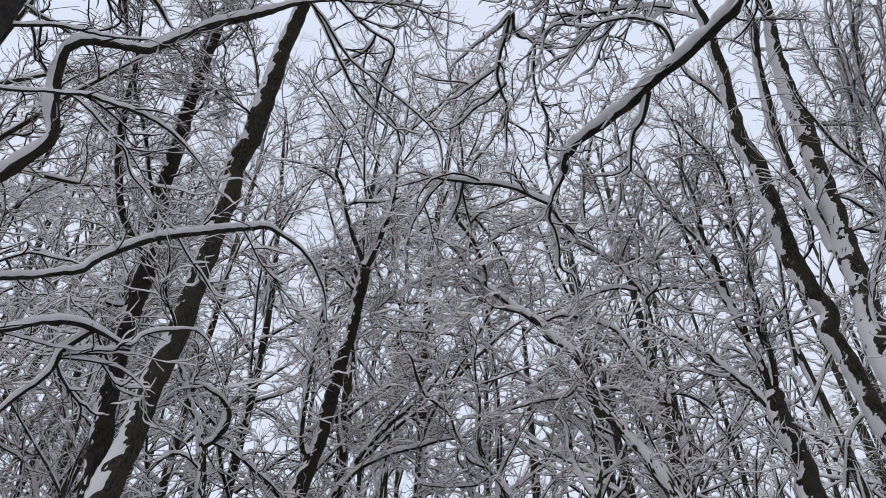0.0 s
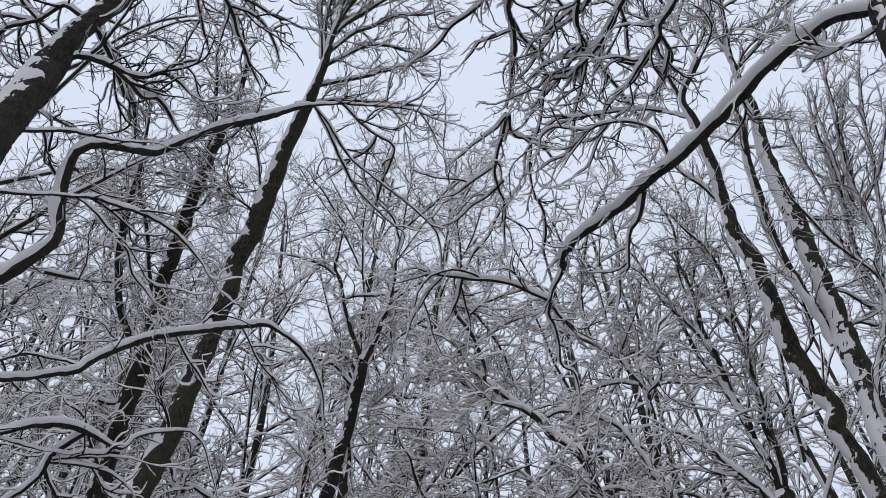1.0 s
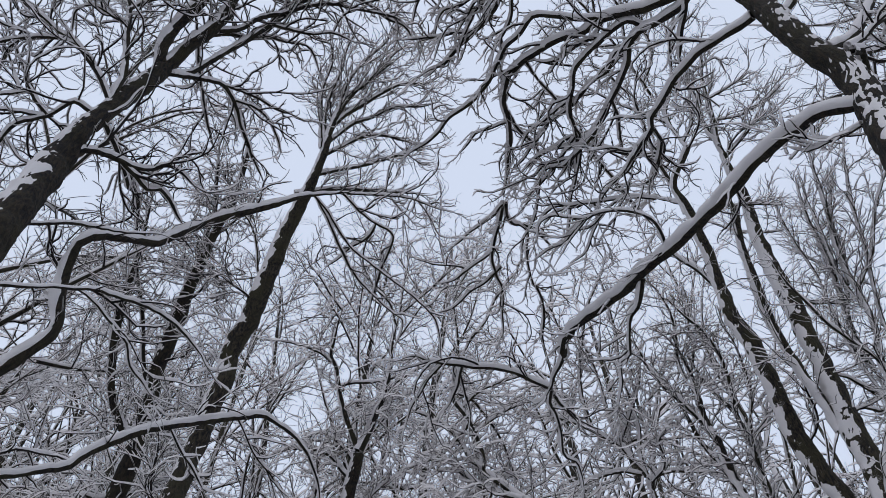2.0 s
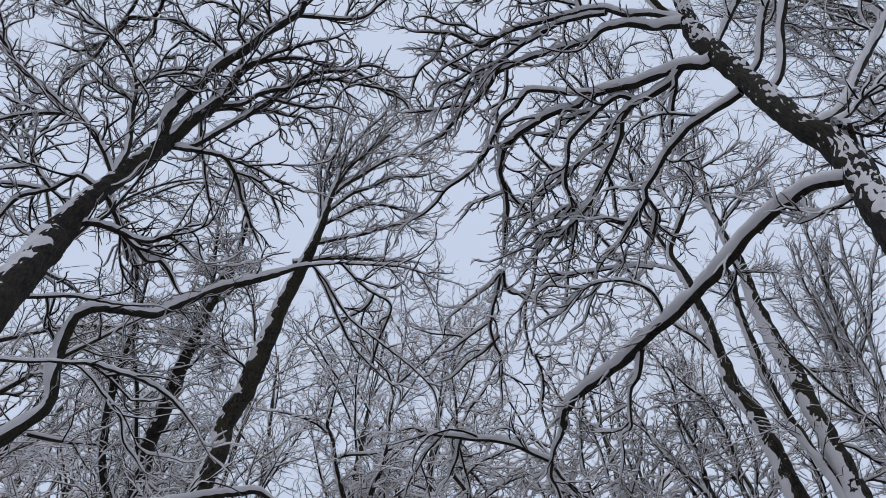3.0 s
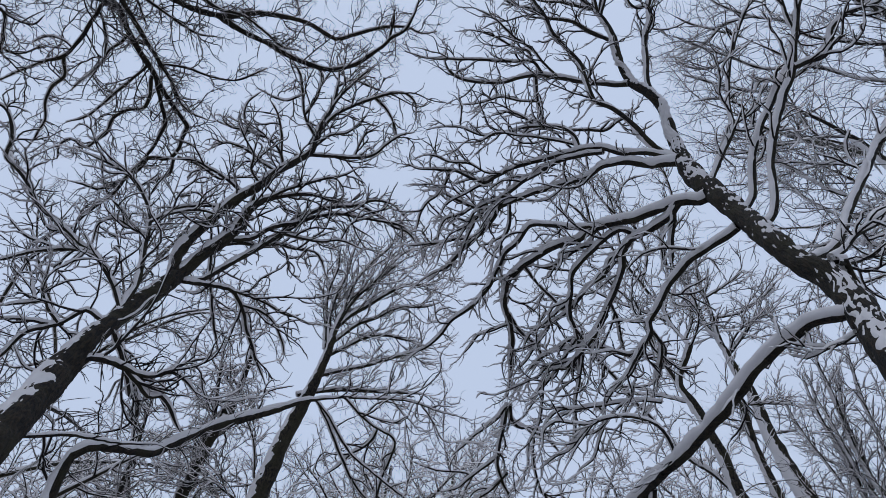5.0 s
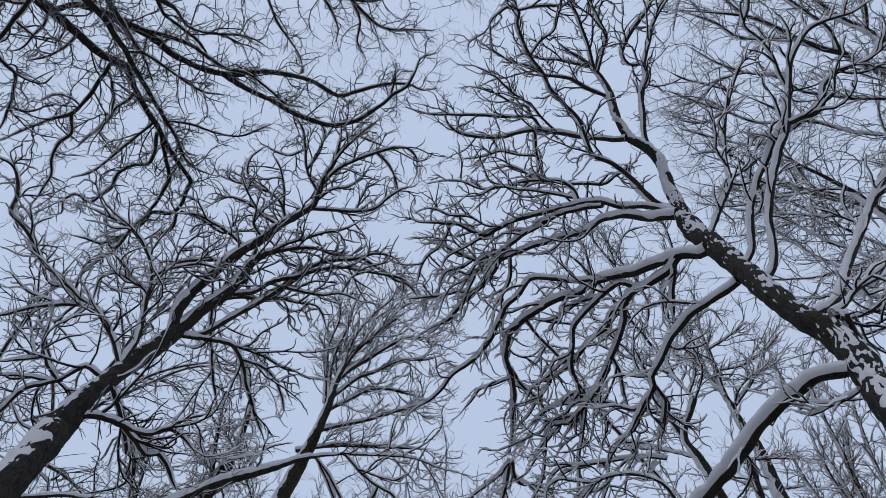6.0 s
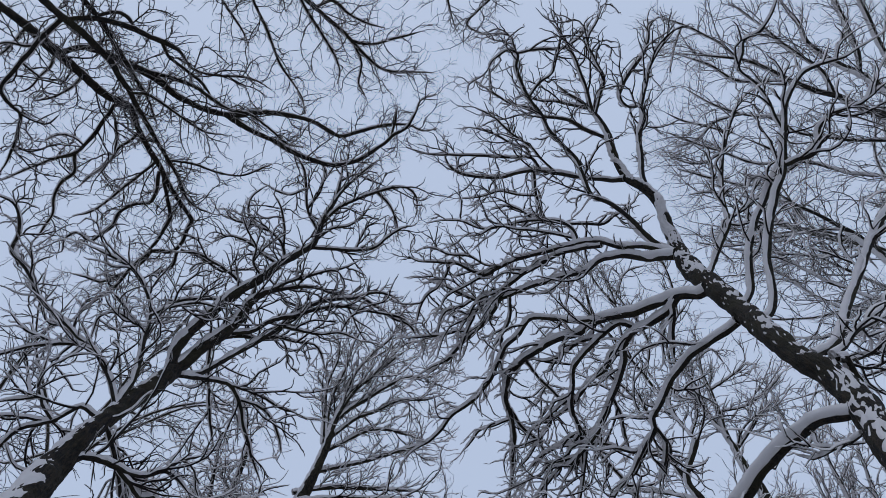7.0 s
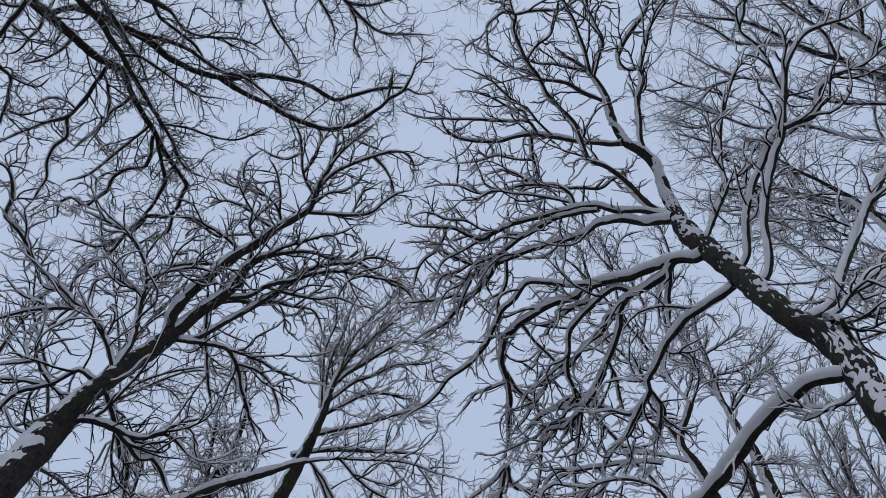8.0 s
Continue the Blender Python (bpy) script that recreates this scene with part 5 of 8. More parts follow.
limb(overhead_tree, (-3.08, -0.92, 7.85, 0.024), (-3.05, -0.93, 7.92, 0.026), (-2.96, -0.95, 8.07, 0.029), (-2.85, -0.93, 8.26, 0.030), (-2.75, -0.89, 8.42, 0.031), (-2.67, -0.84, 8.56, 0.029), (-2.57, -0.79, 8.71, 0.027), (-2.50, -0.72, 8.84, 0.025), (-2.48, -0.68, 8.88, 0.019), snow=0.02, bare=0.3)
limb(overhead_tree, (-2.96, -0.97, 8.12, 0.022), (-2.91, -1.01, 8.22, 0.020), (-2.86, -1.03, 8.31, 0.020), (-2.82, -1.00, 8.42, 0.021), (-2.80, -0.92, 8.53, 0.018), snow=0.02, bare=0.3)
limb(overhead_tree, (-2.61, -0.80, 8.66, 0.019), (-2.60, -0.68, 8.78, 0.019), (-2.54, -0.60, 8.90, 0.019), (-2.49, -0.53, 9.01, 0.020), (-2.42, -0.44, 9.13, 0.017), (-2.37, -0.28, 9.29, 0.015), snow=0.02, bare=0.3)
limb(overhead_tree, (-2.50, -0.71, 8.84, 0.017), (-2.43, -0.56, 9.00, 0.017), (-2.39, -0.54, 9.05, 0.014), (-2.23, -0.51, 9.24, 0.015), (-2.05, -0.50, 9.43, 0.012), (-1.94, -0.46, 9.54, 0.009), (-1.83, -0.37, 9.67, 0.009), snow=0.02, bare=0.3)
limb(overhead_tree, (-3.37, -0.69, 8.29, 0.030), (-3.26, -0.74, 8.41, 0.034), (-3.15, -0.71, 8.54, 0.037), (-3.05, -0.66, 8.65, 0.040), (-2.94, -0.58, 8.79, 0.044), (-2.79, -0.46, 8.95, 0.045), (-2.69, -0.33, 9.07, 0.043), (-2.57, -0.24, 9.19, 0.041), (-2.45, -0.17, 9.30, 0.039), (-2.26, -0.11, 9.45, 0.036), (-2.11, -0.11, 9.56, 0.034), (-1.91, -0.13, 9.70, 0.031), (-1.70, -0.10, 9.84, 0.032), (-1.57, -0.07, 9.93, 0.029), (-1.43, -0.02, 10.01, 0.029), (-1.29, 0.08, 10.10, 0.030), (-1.16, 0.16, 10.17, 0.027), (-0.96, 0.11, 10.28, 0.027), (-0.77, 0.06, 10.37, 0.024), (-0.55, 0.03, 10.47, 0.021), (-0.35, 0.04, 10.55, 0.017), (-0.19, 0.11, 10.62, 0.014), (-0.01, 0.09, 10.69, 0.011), snow=0.02, bare=0.3)
limb(overhead_tree, (-2.29, -0.12, 9.43, 0.036), (-2.22, -0.06, 9.48, 0.037), (-2.02, 0.09, 9.60, 0.034), (-1.86, 0.18, 9.69, 0.032), (-1.65, 0.33, 9.81, 0.032), (-1.46, 0.42, 9.90, 0.033), (-1.23, 0.49, 10.01, 0.033), (-0.99, 0.46, 10.11, 0.030), (-0.80, 0.36, 10.20, 0.027), (-0.64, 0.25, 10.27, 0.024), (-0.54, 0.16, 10.32, 0.024), (-0.38, 0.07, 10.38, 0.021), (-0.28, -0.09, 10.44, 0.017), (-0.22, -0.24, 10.49, 0.014), (-0.02, -0.32, 10.55, 0.010), snow=0.02, bare=0.3)
limb(overhead_tree, (-0.56, 0.18, 10.31, 0.017), (-0.53, 0.06, 10.39, 0.017), (-0.51, -0.04, 10.46, 0.017), (-0.51, -0.14, 10.52, 0.014), snow=0.02, bare=0.3)
limb(overhead_tree, (-2.94, -0.57, 8.79, 0.025), (-2.78, -0.52, 8.91, 0.022), (-2.64, -0.47, 9.02, 0.023), (-2.48, -0.39, 9.13, 0.020), (-2.36, -0.28, 9.23, 0.021), (-2.22, -0.17, 9.32, 0.018), (-2.00, -0.10, 9.45, 0.015), (-1.92, -0.03, 9.50, 0.015), (-1.80, 0.09, 9.57, 0.012), (-1.70, 0.21, 9.63, 0.013), (-1.53, 0.26, 9.71, 0.010), snow=0.02, bare=0.3)
limb(overhead_tree, (-2.94, -0.33, 8.69, 0.016), (-2.86, -0.33, 8.75, 0.016), (-2.75, -0.25, 8.85, 0.017), (-2.64, -0.14, 8.95, 0.014), (-2.53, -0.03, 9.04, 0.014), (-2.41, 0.07, 9.14, 0.012), (-2.27, 0.10, 9.24, 0.009), snow=0.02, bare=0.3)
limb(overhead_tree, (-2.85, 0.36, 9.23, 0.015), (-2.76, 0.38, 9.31, 0.015), (-2.64, 0.42, 9.42, 0.015), (-2.46, 0.52, 9.59, 0.013), (-2.22, 0.57, 9.79, 0.013), (-2.06, 0.51, 9.92, 0.013), (-1.95, 0.46, 10.01, 0.010), snow=0.02, bare=0.3)
limb(overhead_tree, (-3.10, -0.92, 7.82, 0.026), (-3.14, -0.89, 7.83, 0.023), (-3.25, -0.82, 7.85, 0.024), (-3.39, -0.71, 7.88, 0.024), (-3.54, -0.58, 7.91, 0.022), (-3.66, -0.47, 7.93, 0.022), (-3.77, -0.34, 7.96, 0.019), (-3.75, -0.23, 8.04, 0.020), (-3.72, -0.15, 8.12, 0.018), (-3.77, -0.03, 8.16, 0.018), (-3.86, 0.14, 8.20, 0.018), (-3.94, 0.26, 8.22, 0.015), (-4.04, 0.39, 8.23, 0.013), snow=0.02, bare=0.3)
limb(overhead_tree, (-3.11, -0.22, 8.93, 0.025), (-3.18, -0.24, 8.92, 0.025), (-3.30, -0.13, 8.92, 0.025), (-3.42, 0.02, 8.91, 0.026), (-3.57, 0.18, 8.90, 0.023), (-3.68, 0.26, 8.88, 0.023), (-3.85, 0.30, 8.85, 0.017), (-4.02, 0.36, 8.80, 0.014), (-4.20, 0.44, 8.76, 0.011), (-4.34, 0.50, 8.71, 0.008), snow=0.02, bare=0.3)
limb(overhead_tree, (-3.25, -0.16, 8.92, 0.014), (-3.25, -0.06, 8.95, 0.014), (-3.26, 0.08, 8.97, 0.014), (-3.31, 0.26, 8.99, 0.012), snow=0.02, bare=0.3)
limb(overhead_tree, (-3.67, 0.26, 8.89, 0.020), (-3.71, 0.44, 8.91, 0.020), (-3.82, 0.53, 8.89, 0.020), (-3.90, 0.65, 8.88, 0.017), (-3.95, 0.85, 8.90, 0.014), (-4.06, 1.01, 8.88, 0.012), (-4.17, 1.15, 8.85, 0.009), snow=0.02, bare=0.3)
limb(overhead_tree, (-3.09, 0.06, 9.10, 0.017), (-3.19, 0.14, 9.11, 0.018), (-3.33, 0.23, 9.11, 0.015), (-3.44, 0.36, 9.11, 0.015), (-3.63, 0.49, 9.10, 0.012), (-3.76, 0.60, 9.09, 0.009), snow=0.02, bare=0.3)
limb(overhead_tree, (-2.99, 0.36, 9.26, 0.021), (-3.09, 0.44, 9.26, 0.018), (-3.23, 0.54, 9.24, 0.018), (-3.43, 0.69, 9.22, 0.015), (-3.66, 0.86, 9.18, 0.012), (-3.87, 0.92, 9.13, 0.009), snow=0.02, bare=0.3)
limb(overhead_tree, (-2.96, 0.51, 9.31, 0.027), (-2.95, 0.70, 9.32, 0.024), (-2.92, 0.98, 9.32, 0.025), (-3.01, 1.15, 9.28, 0.021), (-3.10, 1.28, 9.24, 0.021), (-3.20, 1.38, 9.19, 0.021), snow=0.02, bare=0.3)
limb(overhead_tree, (-2.99, 0.48, 9.29, 0.024), (-3.05, 0.71, 9.29, 0.024), (-3.09, 0.80, 9.28, 0.024), (-3.28, 0.82, 9.24, 0.021), (-3.41, 0.90, 9.20, 0.021), (-3.49, 1.04, 9.18, 0.021), (-3.61, 1.13, 9.14, 0.018), (-3.71, 1.19, 9.10, 0.015), (-3.84, 1.09, 9.09, 0.012), (-3.95, 1.16, 9.05, 0.012), (-3.99, 1.29, 9.03, 0.009), (-4.08, 1.30, 9.00, 0.009), snow=0.02, bare=0.3)
limb(overhead_tree, (-2.90, 0.33, 9.30, 0.015), (-2.82, 0.52, 9.37, 0.015), (-2.79, 0.74, 9.42, 0.015), (-2.70, 0.88, 9.47, 0.012), (-2.52, 0.99, 9.58, 0.010), snow=0.02, bare=0.3)
limb(overhead_tree, (-3.39, -0.71, 7.88, 0.014), (-3.52, -0.72, 7.91, 0.012), (-3.65, -0.75, 7.95, 0.010), (-3.80, -0.73, 7.99, 0.007), snow=0.02, bare=0.3)
limb(overhead_tree, (-3.54, -0.58, 7.91, 0.012), (-3.53, -0.50, 8.07, 0.012), (-3.51, -0.43, 8.24, 0.010), (-3.46, -0.46, 8.41, 0.008), snow=0.02, bare=0.3)
limb(overhead_tree, (-3.40, -0.69, 8.23, 0.015), (-3.51, -0.56, 8.31, 0.013), (-3.65, -0.46, 8.36, 0.010), (-3.79, -0.36, 8.41, 0.010), (-3.90, -0.34, 8.43, 0.008), snow=0.02, bare=0.3)
limb(overhead_tree, (-3.32, -0.49, 8.54, 0.016), (-3.43, -0.42, 8.59, 0.013), (-3.57, -0.34, 8.63, 0.013), (-3.73, -0.29, 8.67, 0.011), (-3.91, -0.26, 8.70, 0.008), snow=0.02, bare=0.3)
limb(overhead_tree, (-3.72, -0.15, 8.12, 0.013), (-3.68, -0.08, 8.25, 0.010), (-3.63, -0.05, 8.39, 0.010), (-3.59, -0.13, 8.53, 0.008), snow=0.02, bare=0.3)
limb(overhead_tree, (-3.46, -0.87, 7.93, 0.014), (-3.60, -0.78, 7.99, 0.012), (-3.74, -0.69, 8.05, 0.010), (-3.86, -0.64, 8.07, 0.007), snow=0.02, bare=0.3)
limb(overhead_tree, (-3.57, 0.18, 8.90, 0.014), (-3.69, 0.10, 8.95, 0.011), (-3.85, 0.07, 8.98, 0.011), (-4.01, 0.13, 9.01, 0.009), snow=0.02, bare=0.3)
limb(overhead_tree, (-3.86, 0.14, 8.20, 0.013), (-3.82, 0.20, 8.34, 0.010), (-3.76, 0.19, 8.49, 0.011), (-3.72, 0.14, 8.62, 0.008), snow=0.02, bare=0.3)
crown(overhead_tree, **OVERHEAD)

# rear tree
rear_tree = tree(-1.90, -4.30, "bare tree with fine twigs high overhead")
trunk(rear_tree, (-1.90, -4.30, -0.20, 0.235), (-1.90, -4.23, 0.35, 0.180), (-1.83, -3.32, 8.60, 0.130), (-1.95, -2.80, 9.60, 0.090))
limb(rear_tree, (-1.95, -2.80, 9.60, 0.028), (-2.21, -1.70, 10.23, 0.022), (-2.14, -1.37, 10.43, 0.020), (-2.10, -1.25, 10.51, 0.020), (-2.05, -1.07, 10.61, 0.020), (-2.00, -0.86, 10.71, 0.017), (-1.94, -0.67, 10.81, 0.018), (-1.83, -0.47, 10.92, 0.014), (-1.75, -0.30, 11.00, 0.015), (-1.72, -0.10, 11.08, 0.011), snow=0.02, bare=0.3)
limb(rear_tree, (-1.95, -2.80, 9.60, 0.032), (-1.77, -1.78, 10.32, 0.026), (-1.60, -1.38, 10.61, 0.020), (-1.47, -1.15, 10.77, 0.021), (-1.37, -0.96, 10.90, 0.018), (-1.29, -0.80, 10.99, 0.018), (-1.25, -0.64, 11.07, 0.015), (-1.30, -0.47, 11.14, 0.011), snow=0.02, bare=0.3)
limb(rear_tree, (-1.95, -2.80, 9.60, 0.048), (-1.89, -1.83, 10.28, 0.039), (-1.58, -1.45, 10.65, 0.034), (-1.38, -1.28, 10.83, 0.031), (-1.17, -1.10, 11.00, 0.028), (-1.05, -0.96, 11.08, 0.025), (-0.89, -0.80, 11.16, 0.022), (-0.76, -0.69, 11.22, 0.018), (-0.55, -0.63, 11.29, 0.019), (-0.33, -0.63, 11.35, 0.015), (-0.05, -0.62, 11.42, 0.011), snow=0.02, bare=0.3)
limb(rear_tree, (-1.09, -1.01, 11.05, 0.022), (-0.97, -0.98, 11.12, 0.022), (-0.81, -0.98, 11.21, 0.018), (-0.61, -1.04, 11.31, 0.018), (-0.40, -1.10, 11.40, 0.015), (-0.19, -1.16, 11.50, 0.011), snow=0.02, bare=0.3)
limb(rear_tree, (-1.05, -0.95, 11.08, 0.022), (-0.98, -0.72, 11.22, 0.018), (-1.04, -0.48, 11.33, 0.015), (-0.98, -0.32, 11.42, 0.011), snow=0.02, bare=0.3)
limb(rear_tree, (-1.47, -1.39, 10.73, 0.021), (-1.29, -1.46, 10.84, 0.021), (-1.12, -1.33, 10.98, 0.018), (-0.91, -1.23, 11.12, 0.014), (-0.69, -1.18, 11.25, 0.011), snow=0.02, bare=0.3)
limb(rear_tree, (-1.95, -2.80, 9.60, 0.024), (-2.56, -1.69, 10.14, 0.019), (-2.49, -1.36, 10.44, 0.017), (-2.44, -1.25, 10.55, 0.017), (-2.38, -1.11, 10.68, 0.014), (-2.34, -0.94, 10.82, 0.010), snow=0.02, bare=0.3)
limb(rear_tree, (-1.95, -2.80, 9.60, 0.025), (-0.02, -1.83, 10.69, 0.020), (0.13, -1.49, 11.01, 0.018), (0.17, -1.34, 11.13, 0.014), (0.24, -1.15, 11.28, 0.011), snow=0.02, bare=0.3)
limb(rear_tree, (-1.95, -2.80, 9.60, 0.025), (0.65, -1.88, 10.65, 0.020), (0.66, -1.50, 10.88, 0.017), (0.50, -1.35, 11.00, 0.014), (0.37, -1.21, 11.10, 0.014), (0.55, -1.11, 11.19, 0.011), (0.78, -1.08, 11.26, 0.011), snow=0.02, bare=0.3)
crown(rear_tree, **REAR)

# side tree
side_tree = tree(9.00, 1.10, "broad bare tree with level dark limbs dusted with snow")
trunk(side_tree, (9.00, 1.10, -0.20, 0.266), (8.90, 1.08, 0.35, 0.204), (7.30, 0.90, 6.00, 0.170), (6.40, 0.80, 8.20, 0.110))
limb(side_tree, (6.40, 0.80, 8.20, 0.094), (5.39, 0.23, 9.54, 0.075), (5.23, -0.02, 10.05, 0.066), (5.11, -0.12, 10.33, 0.054), (4.99, -0.25, 10.60, 0.049), (4.81, -0.35, 10.93, 0.043), (4.65, -0.47, 11.20, 0.033), (4.47, -0.62, 11.44, 0.027), (4.24, -0.76, 11.72, 0.023), (3.83, -0.86, 12.15, 0.016), (3.54, -0.90, 12.44, 0.012), snow=0.03)
limb(side_tree, (6.40, 0.80, 8.20, 0.060), (5.48, -0.04, 9.73, 0.048), (5.37, -0.34, 10.34, 0.047), (5.29, -0.51, 10.66, 0.045), (5.17, -0.66, 11.01, 0.040), (5.04, -0.85, 11.32, 0.037), (4.96, -1.00, 11.49, 0.030), (4.92, -1.23, 11.66, 0.023), (4.82, -1.47, 11.88, 0.019), (4.72, -1.76, 12.10, 0.012), snow=0.03)
limb(side_tree, (5.27, -0.54, 10.73, 0.032), (5.31, -0.82, 10.91, 0.032), (5.28, -1.18, 11.18, 0.029), (5.24, -1.43, 11.37, 0.026), (5.22, -1.74, 11.56, 0.019), snow=0.03)
limb(side_tree, (6.40, 0.80, 8.20, 0.042), (5.50, -0.26, 10.20, 0.033), (5.45, -0.76, 10.55, 0.031), (5.39, -1.10, 10.77, 0.031), (5.32, -1.45, 10.99, 0.028), (5.26, -1.75, 11.15, 0.022), snow=0.03)
limb(side_tree, (4.96, -0.28, 10.67, 0.028), (4.89, -0.59, 10.93, 0.025), (4.75, -0.77, 11.17, 0.022), (4.61, -0.96, 11.42, 0.019), (4.40, -1.24, 11.73, 0.015), (4.14, -1.53, 12.07, 0.012), snow=0.03)
limb(side_tree, (6.40, 0.80, 8.20, 0.031), (5.39, 0.26, 9.54, 0.025), (5.19, 0.25, 9.94, 0.023), (4.96, 0.26, 10.35, 0.024), (4.78, 0.23, 10.64, 0.021), (4.63, 0.19, 10.88, 0.018), (4.49, 0.03, 11.14, 0.015), (4.18, -0.04, 11.53, 0.015), (3.93, -0.15, 11.85, 0.016), (3.62, -0.38, 12.22, 0.012), snow=0.03)
limb(side_tree, (6.40, 0.80, 8.20, 0.027), (5.41, 0.65, 9.49, 0.022), (5.24, 0.66, 9.95, 0.020), (5.08, 0.67, 10.35, 0.021), (4.89, 0.60, 10.77, 0.022), (4.72, 0.56, 11.09, 0.019), (4.51, 0.40, 11.51, 0.016), (4.23, 0.23, 11.98, 0.012), snow=0.03)
limb(side_tree, (6.40, 0.80, 8.20, 0.063), (5.07, 1.77, 8.78, 0.050), (4.96, 1.51, 9.33, 0.047), (4.87, 1.36, 9.66, 0.046), (4.77, 1.26, 9.93, 0.040), (4.66, 1.17, 10.18, 0.028), (4.53, 1.09, 10.44, 0.025), (4.38, 0.96, 10.74, 0.018), (4.17, 0.82, 11.09, 0.011), snow=0.03)
limb(side_tree, (6.40, 0.80, 8.20, 0.029), (5.05, 2.14, 8.68, 0.023), (4.95, 2.04, 9.21, 0.022), (4.85, 1.96, 9.60, 0.023), (4.72, 1.94, 9.94, 0.024), (4.59, 1.86, 10.30, 0.021), (4.45, 1.75, 10.67, 0.018), (4.35, 1.48, 11.12, 0.015), (4.21, 1.34, 11.44, 0.012), snow=0.03)
limb(side_tree, (6.40, 0.80, 8.20, 0.023), (5.17, 2.01, 8.88, 0.018), (5.02, 2.10, 9.32, 0.016), (4.81, 2.23, 9.82, 0.017), (4.67, 2.17, 10.20, 0.018), (4.53, 2.04, 10.62, 0.015), (4.32, 1.97, 11.05, 0.012), snow=0.03)
limb(side_tree, (4.89, 1.44, 9.53, 0.019), (4.85, 1.55, 9.66, 0.016), (4.71, 1.63, 9.99, 0.017), (4.54, 1.69, 10.36, 0.014), (4.26, 1.76, 10.87, 0.015), (4.01, 1.78, 11.28, 0.012), snow=0.03)
limb(side_tree, (4.80, 1.28, 9.85, 0.017), (4.61, 1.36, 10.23, 0.017), (4.51, 1.44, 10.41, 0.014), (4.32, 1.55, 10.72, 0.015), (4.01, 1.73, 11.17, 0.015), (3.67, 1.77, 11.64, 0.012), snow=0.03)
limb(side_tree, (4.16, -0.80, 11.81, 0.020), (4.02, -0.99, 11.99, 0.020), (3.83, -1.15, 12.20, 0.016), (3.59, -1.32, 12.44, 0.016), (3.31, -1.45, 12.69, 0.013), snow=0.03)
limb(side_tree, (4.64, -0.47, 11.21, 0.019), (4.41, -0.47, 11.52, 0.019), (4.19, -0.50, 11.81, 0.020), (3.92, -0.73, 12.15, 0.016), (3.63, -0.87, 12.47, 0.012), snow=0.03)
limb(side_tree, (4.78, 0.23, 10.64, 0.014), (4.59, 0.66, 10.89, 0.018), (4.23, 0.91, 11.20, 0.015), (3.88, 0.86, 11.50, 0.016), (3.43, 0.73, 11.85, 0.012), snow=0.03)
limb(side_tree, (4.72, 0.56, 11.09, 0.019), (4.38, 0.63, 11.42, 0.016), (4.03, 0.49, 11.76, 0.016), (3.66, 0.35, 12.08, 0.012), (3.39, 0.23, 12.30, 0.013), snow=0.03)
limb(side_tree, (6.40, 0.80, 8.20, 0.031), (5.36, 2.62, 9.05, 0.025), (5.22, 2.53, 9.56, 0.023), (5.02, 2.60, 9.98, 0.021), (4.80, 2.79, 10.34, 0.018), (4.60, 2.85, 10.66, 0.015), snow=0.03)
limb(side_tree, (4.23, 0.23, 11.98, 0.016), (3.95, 0.15, 12.25, 0.017), (3.70, 0.07, 12.49, 0.013), (3.49, -0.05, 12.68, 0.013), snow=0.03)
limb(side_tree, (4.03, 0.49, 11.75, 0.016), (3.81, 0.67, 12.00, 0.016), (3.60, 0.64, 12.23, 0.013), (3.47, 0.53, 12.38, 0.013), snow=0.03)
limb(side_tree, (4.35, 1.48, 11.12, 0.015), (4.14, 1.11, 11.53, 0.016), (3.91, 1.06, 11.77, 0.016), (3.67, 1.12, 11.99, 0.012), snow=0.03)
limb(side_tree, (3.59, -1.32, 12.44, 0.016), (3.56, -1.05, 12.66, 0.013), (3.58, -0.65, 12.91, 0.013), snow=0.03)
limb(side_tree, (4.18, -0.04, 11.53, 0.015), (3.94, 0.06, 11.82, 0.016), (3.74, 0.35, 12.10, 0.012), (3.56, 0.44, 12.28, 0.013), snow=0.03)
crown(side_tree, **SIDE)

# leaning tree
leaning_tree = tree(-2.95, 5.75, "leaning grey-brown tree with a snow-lined trunk")
trunk(leaning_tree, (-2.95, 5.75, -0.20, 0.187), (-2.94, 5.74, 0.35, 0.143), (-2.73, 5.57, 3.86, 0.124), (-2.74, 5.59, 3.98, 0.123), (-2.72, 5.65, 4.28, 0.119), (-2.70, 5.70, 4.66, 0.113), (-2.69, 5.72, 5.09, 0.110), (-2.66, 5.75, 5.41, 0.110), (-2.62, 5.77, 5.70, 0.108), (-2.57, 5.75, 6.26, 0.106), (-2.52, 5.72, 6.77, 0.104), (-2.48, 5.67, 7.18, 0.104), (-2.42, 5.62, 7.55, 0.105), (-2.42, 5.53, 7.88, 0.112), (-2.29, 5.42, 8.24, 0.114), (-2.19, 5.26, 8.62, 0.112), (-2.06, 5.08, 9.02, 0.106), (-1.95, 4.88, 9.38, 0.099), (-1.83, 4.73, 9.66, 0.088), (-1.62, 4.39, 9.99, 0.055), (-1.56, 4.29, 10.14, 0.052), (-1.51, 4.20, 10.27, 0.048), (-1.45, 4.05, 10.45, 0.040), bark=GREY_BARK, wind=(-0.9, -0.2), bare=0.34, ragged=0.14, step=0.045, sides=30)
limb(leaning_tree, (-1.47, 4.05, 10.44, 0.045), (-1.36, 3.88, 10.78, 0.039), (-1.19, 3.73, 11.10, 0.032), (-0.82, 3.57, 11.55, 0.025), (-0.50, 3.43, 11.89, 0.017), bark=GREY_BARK)
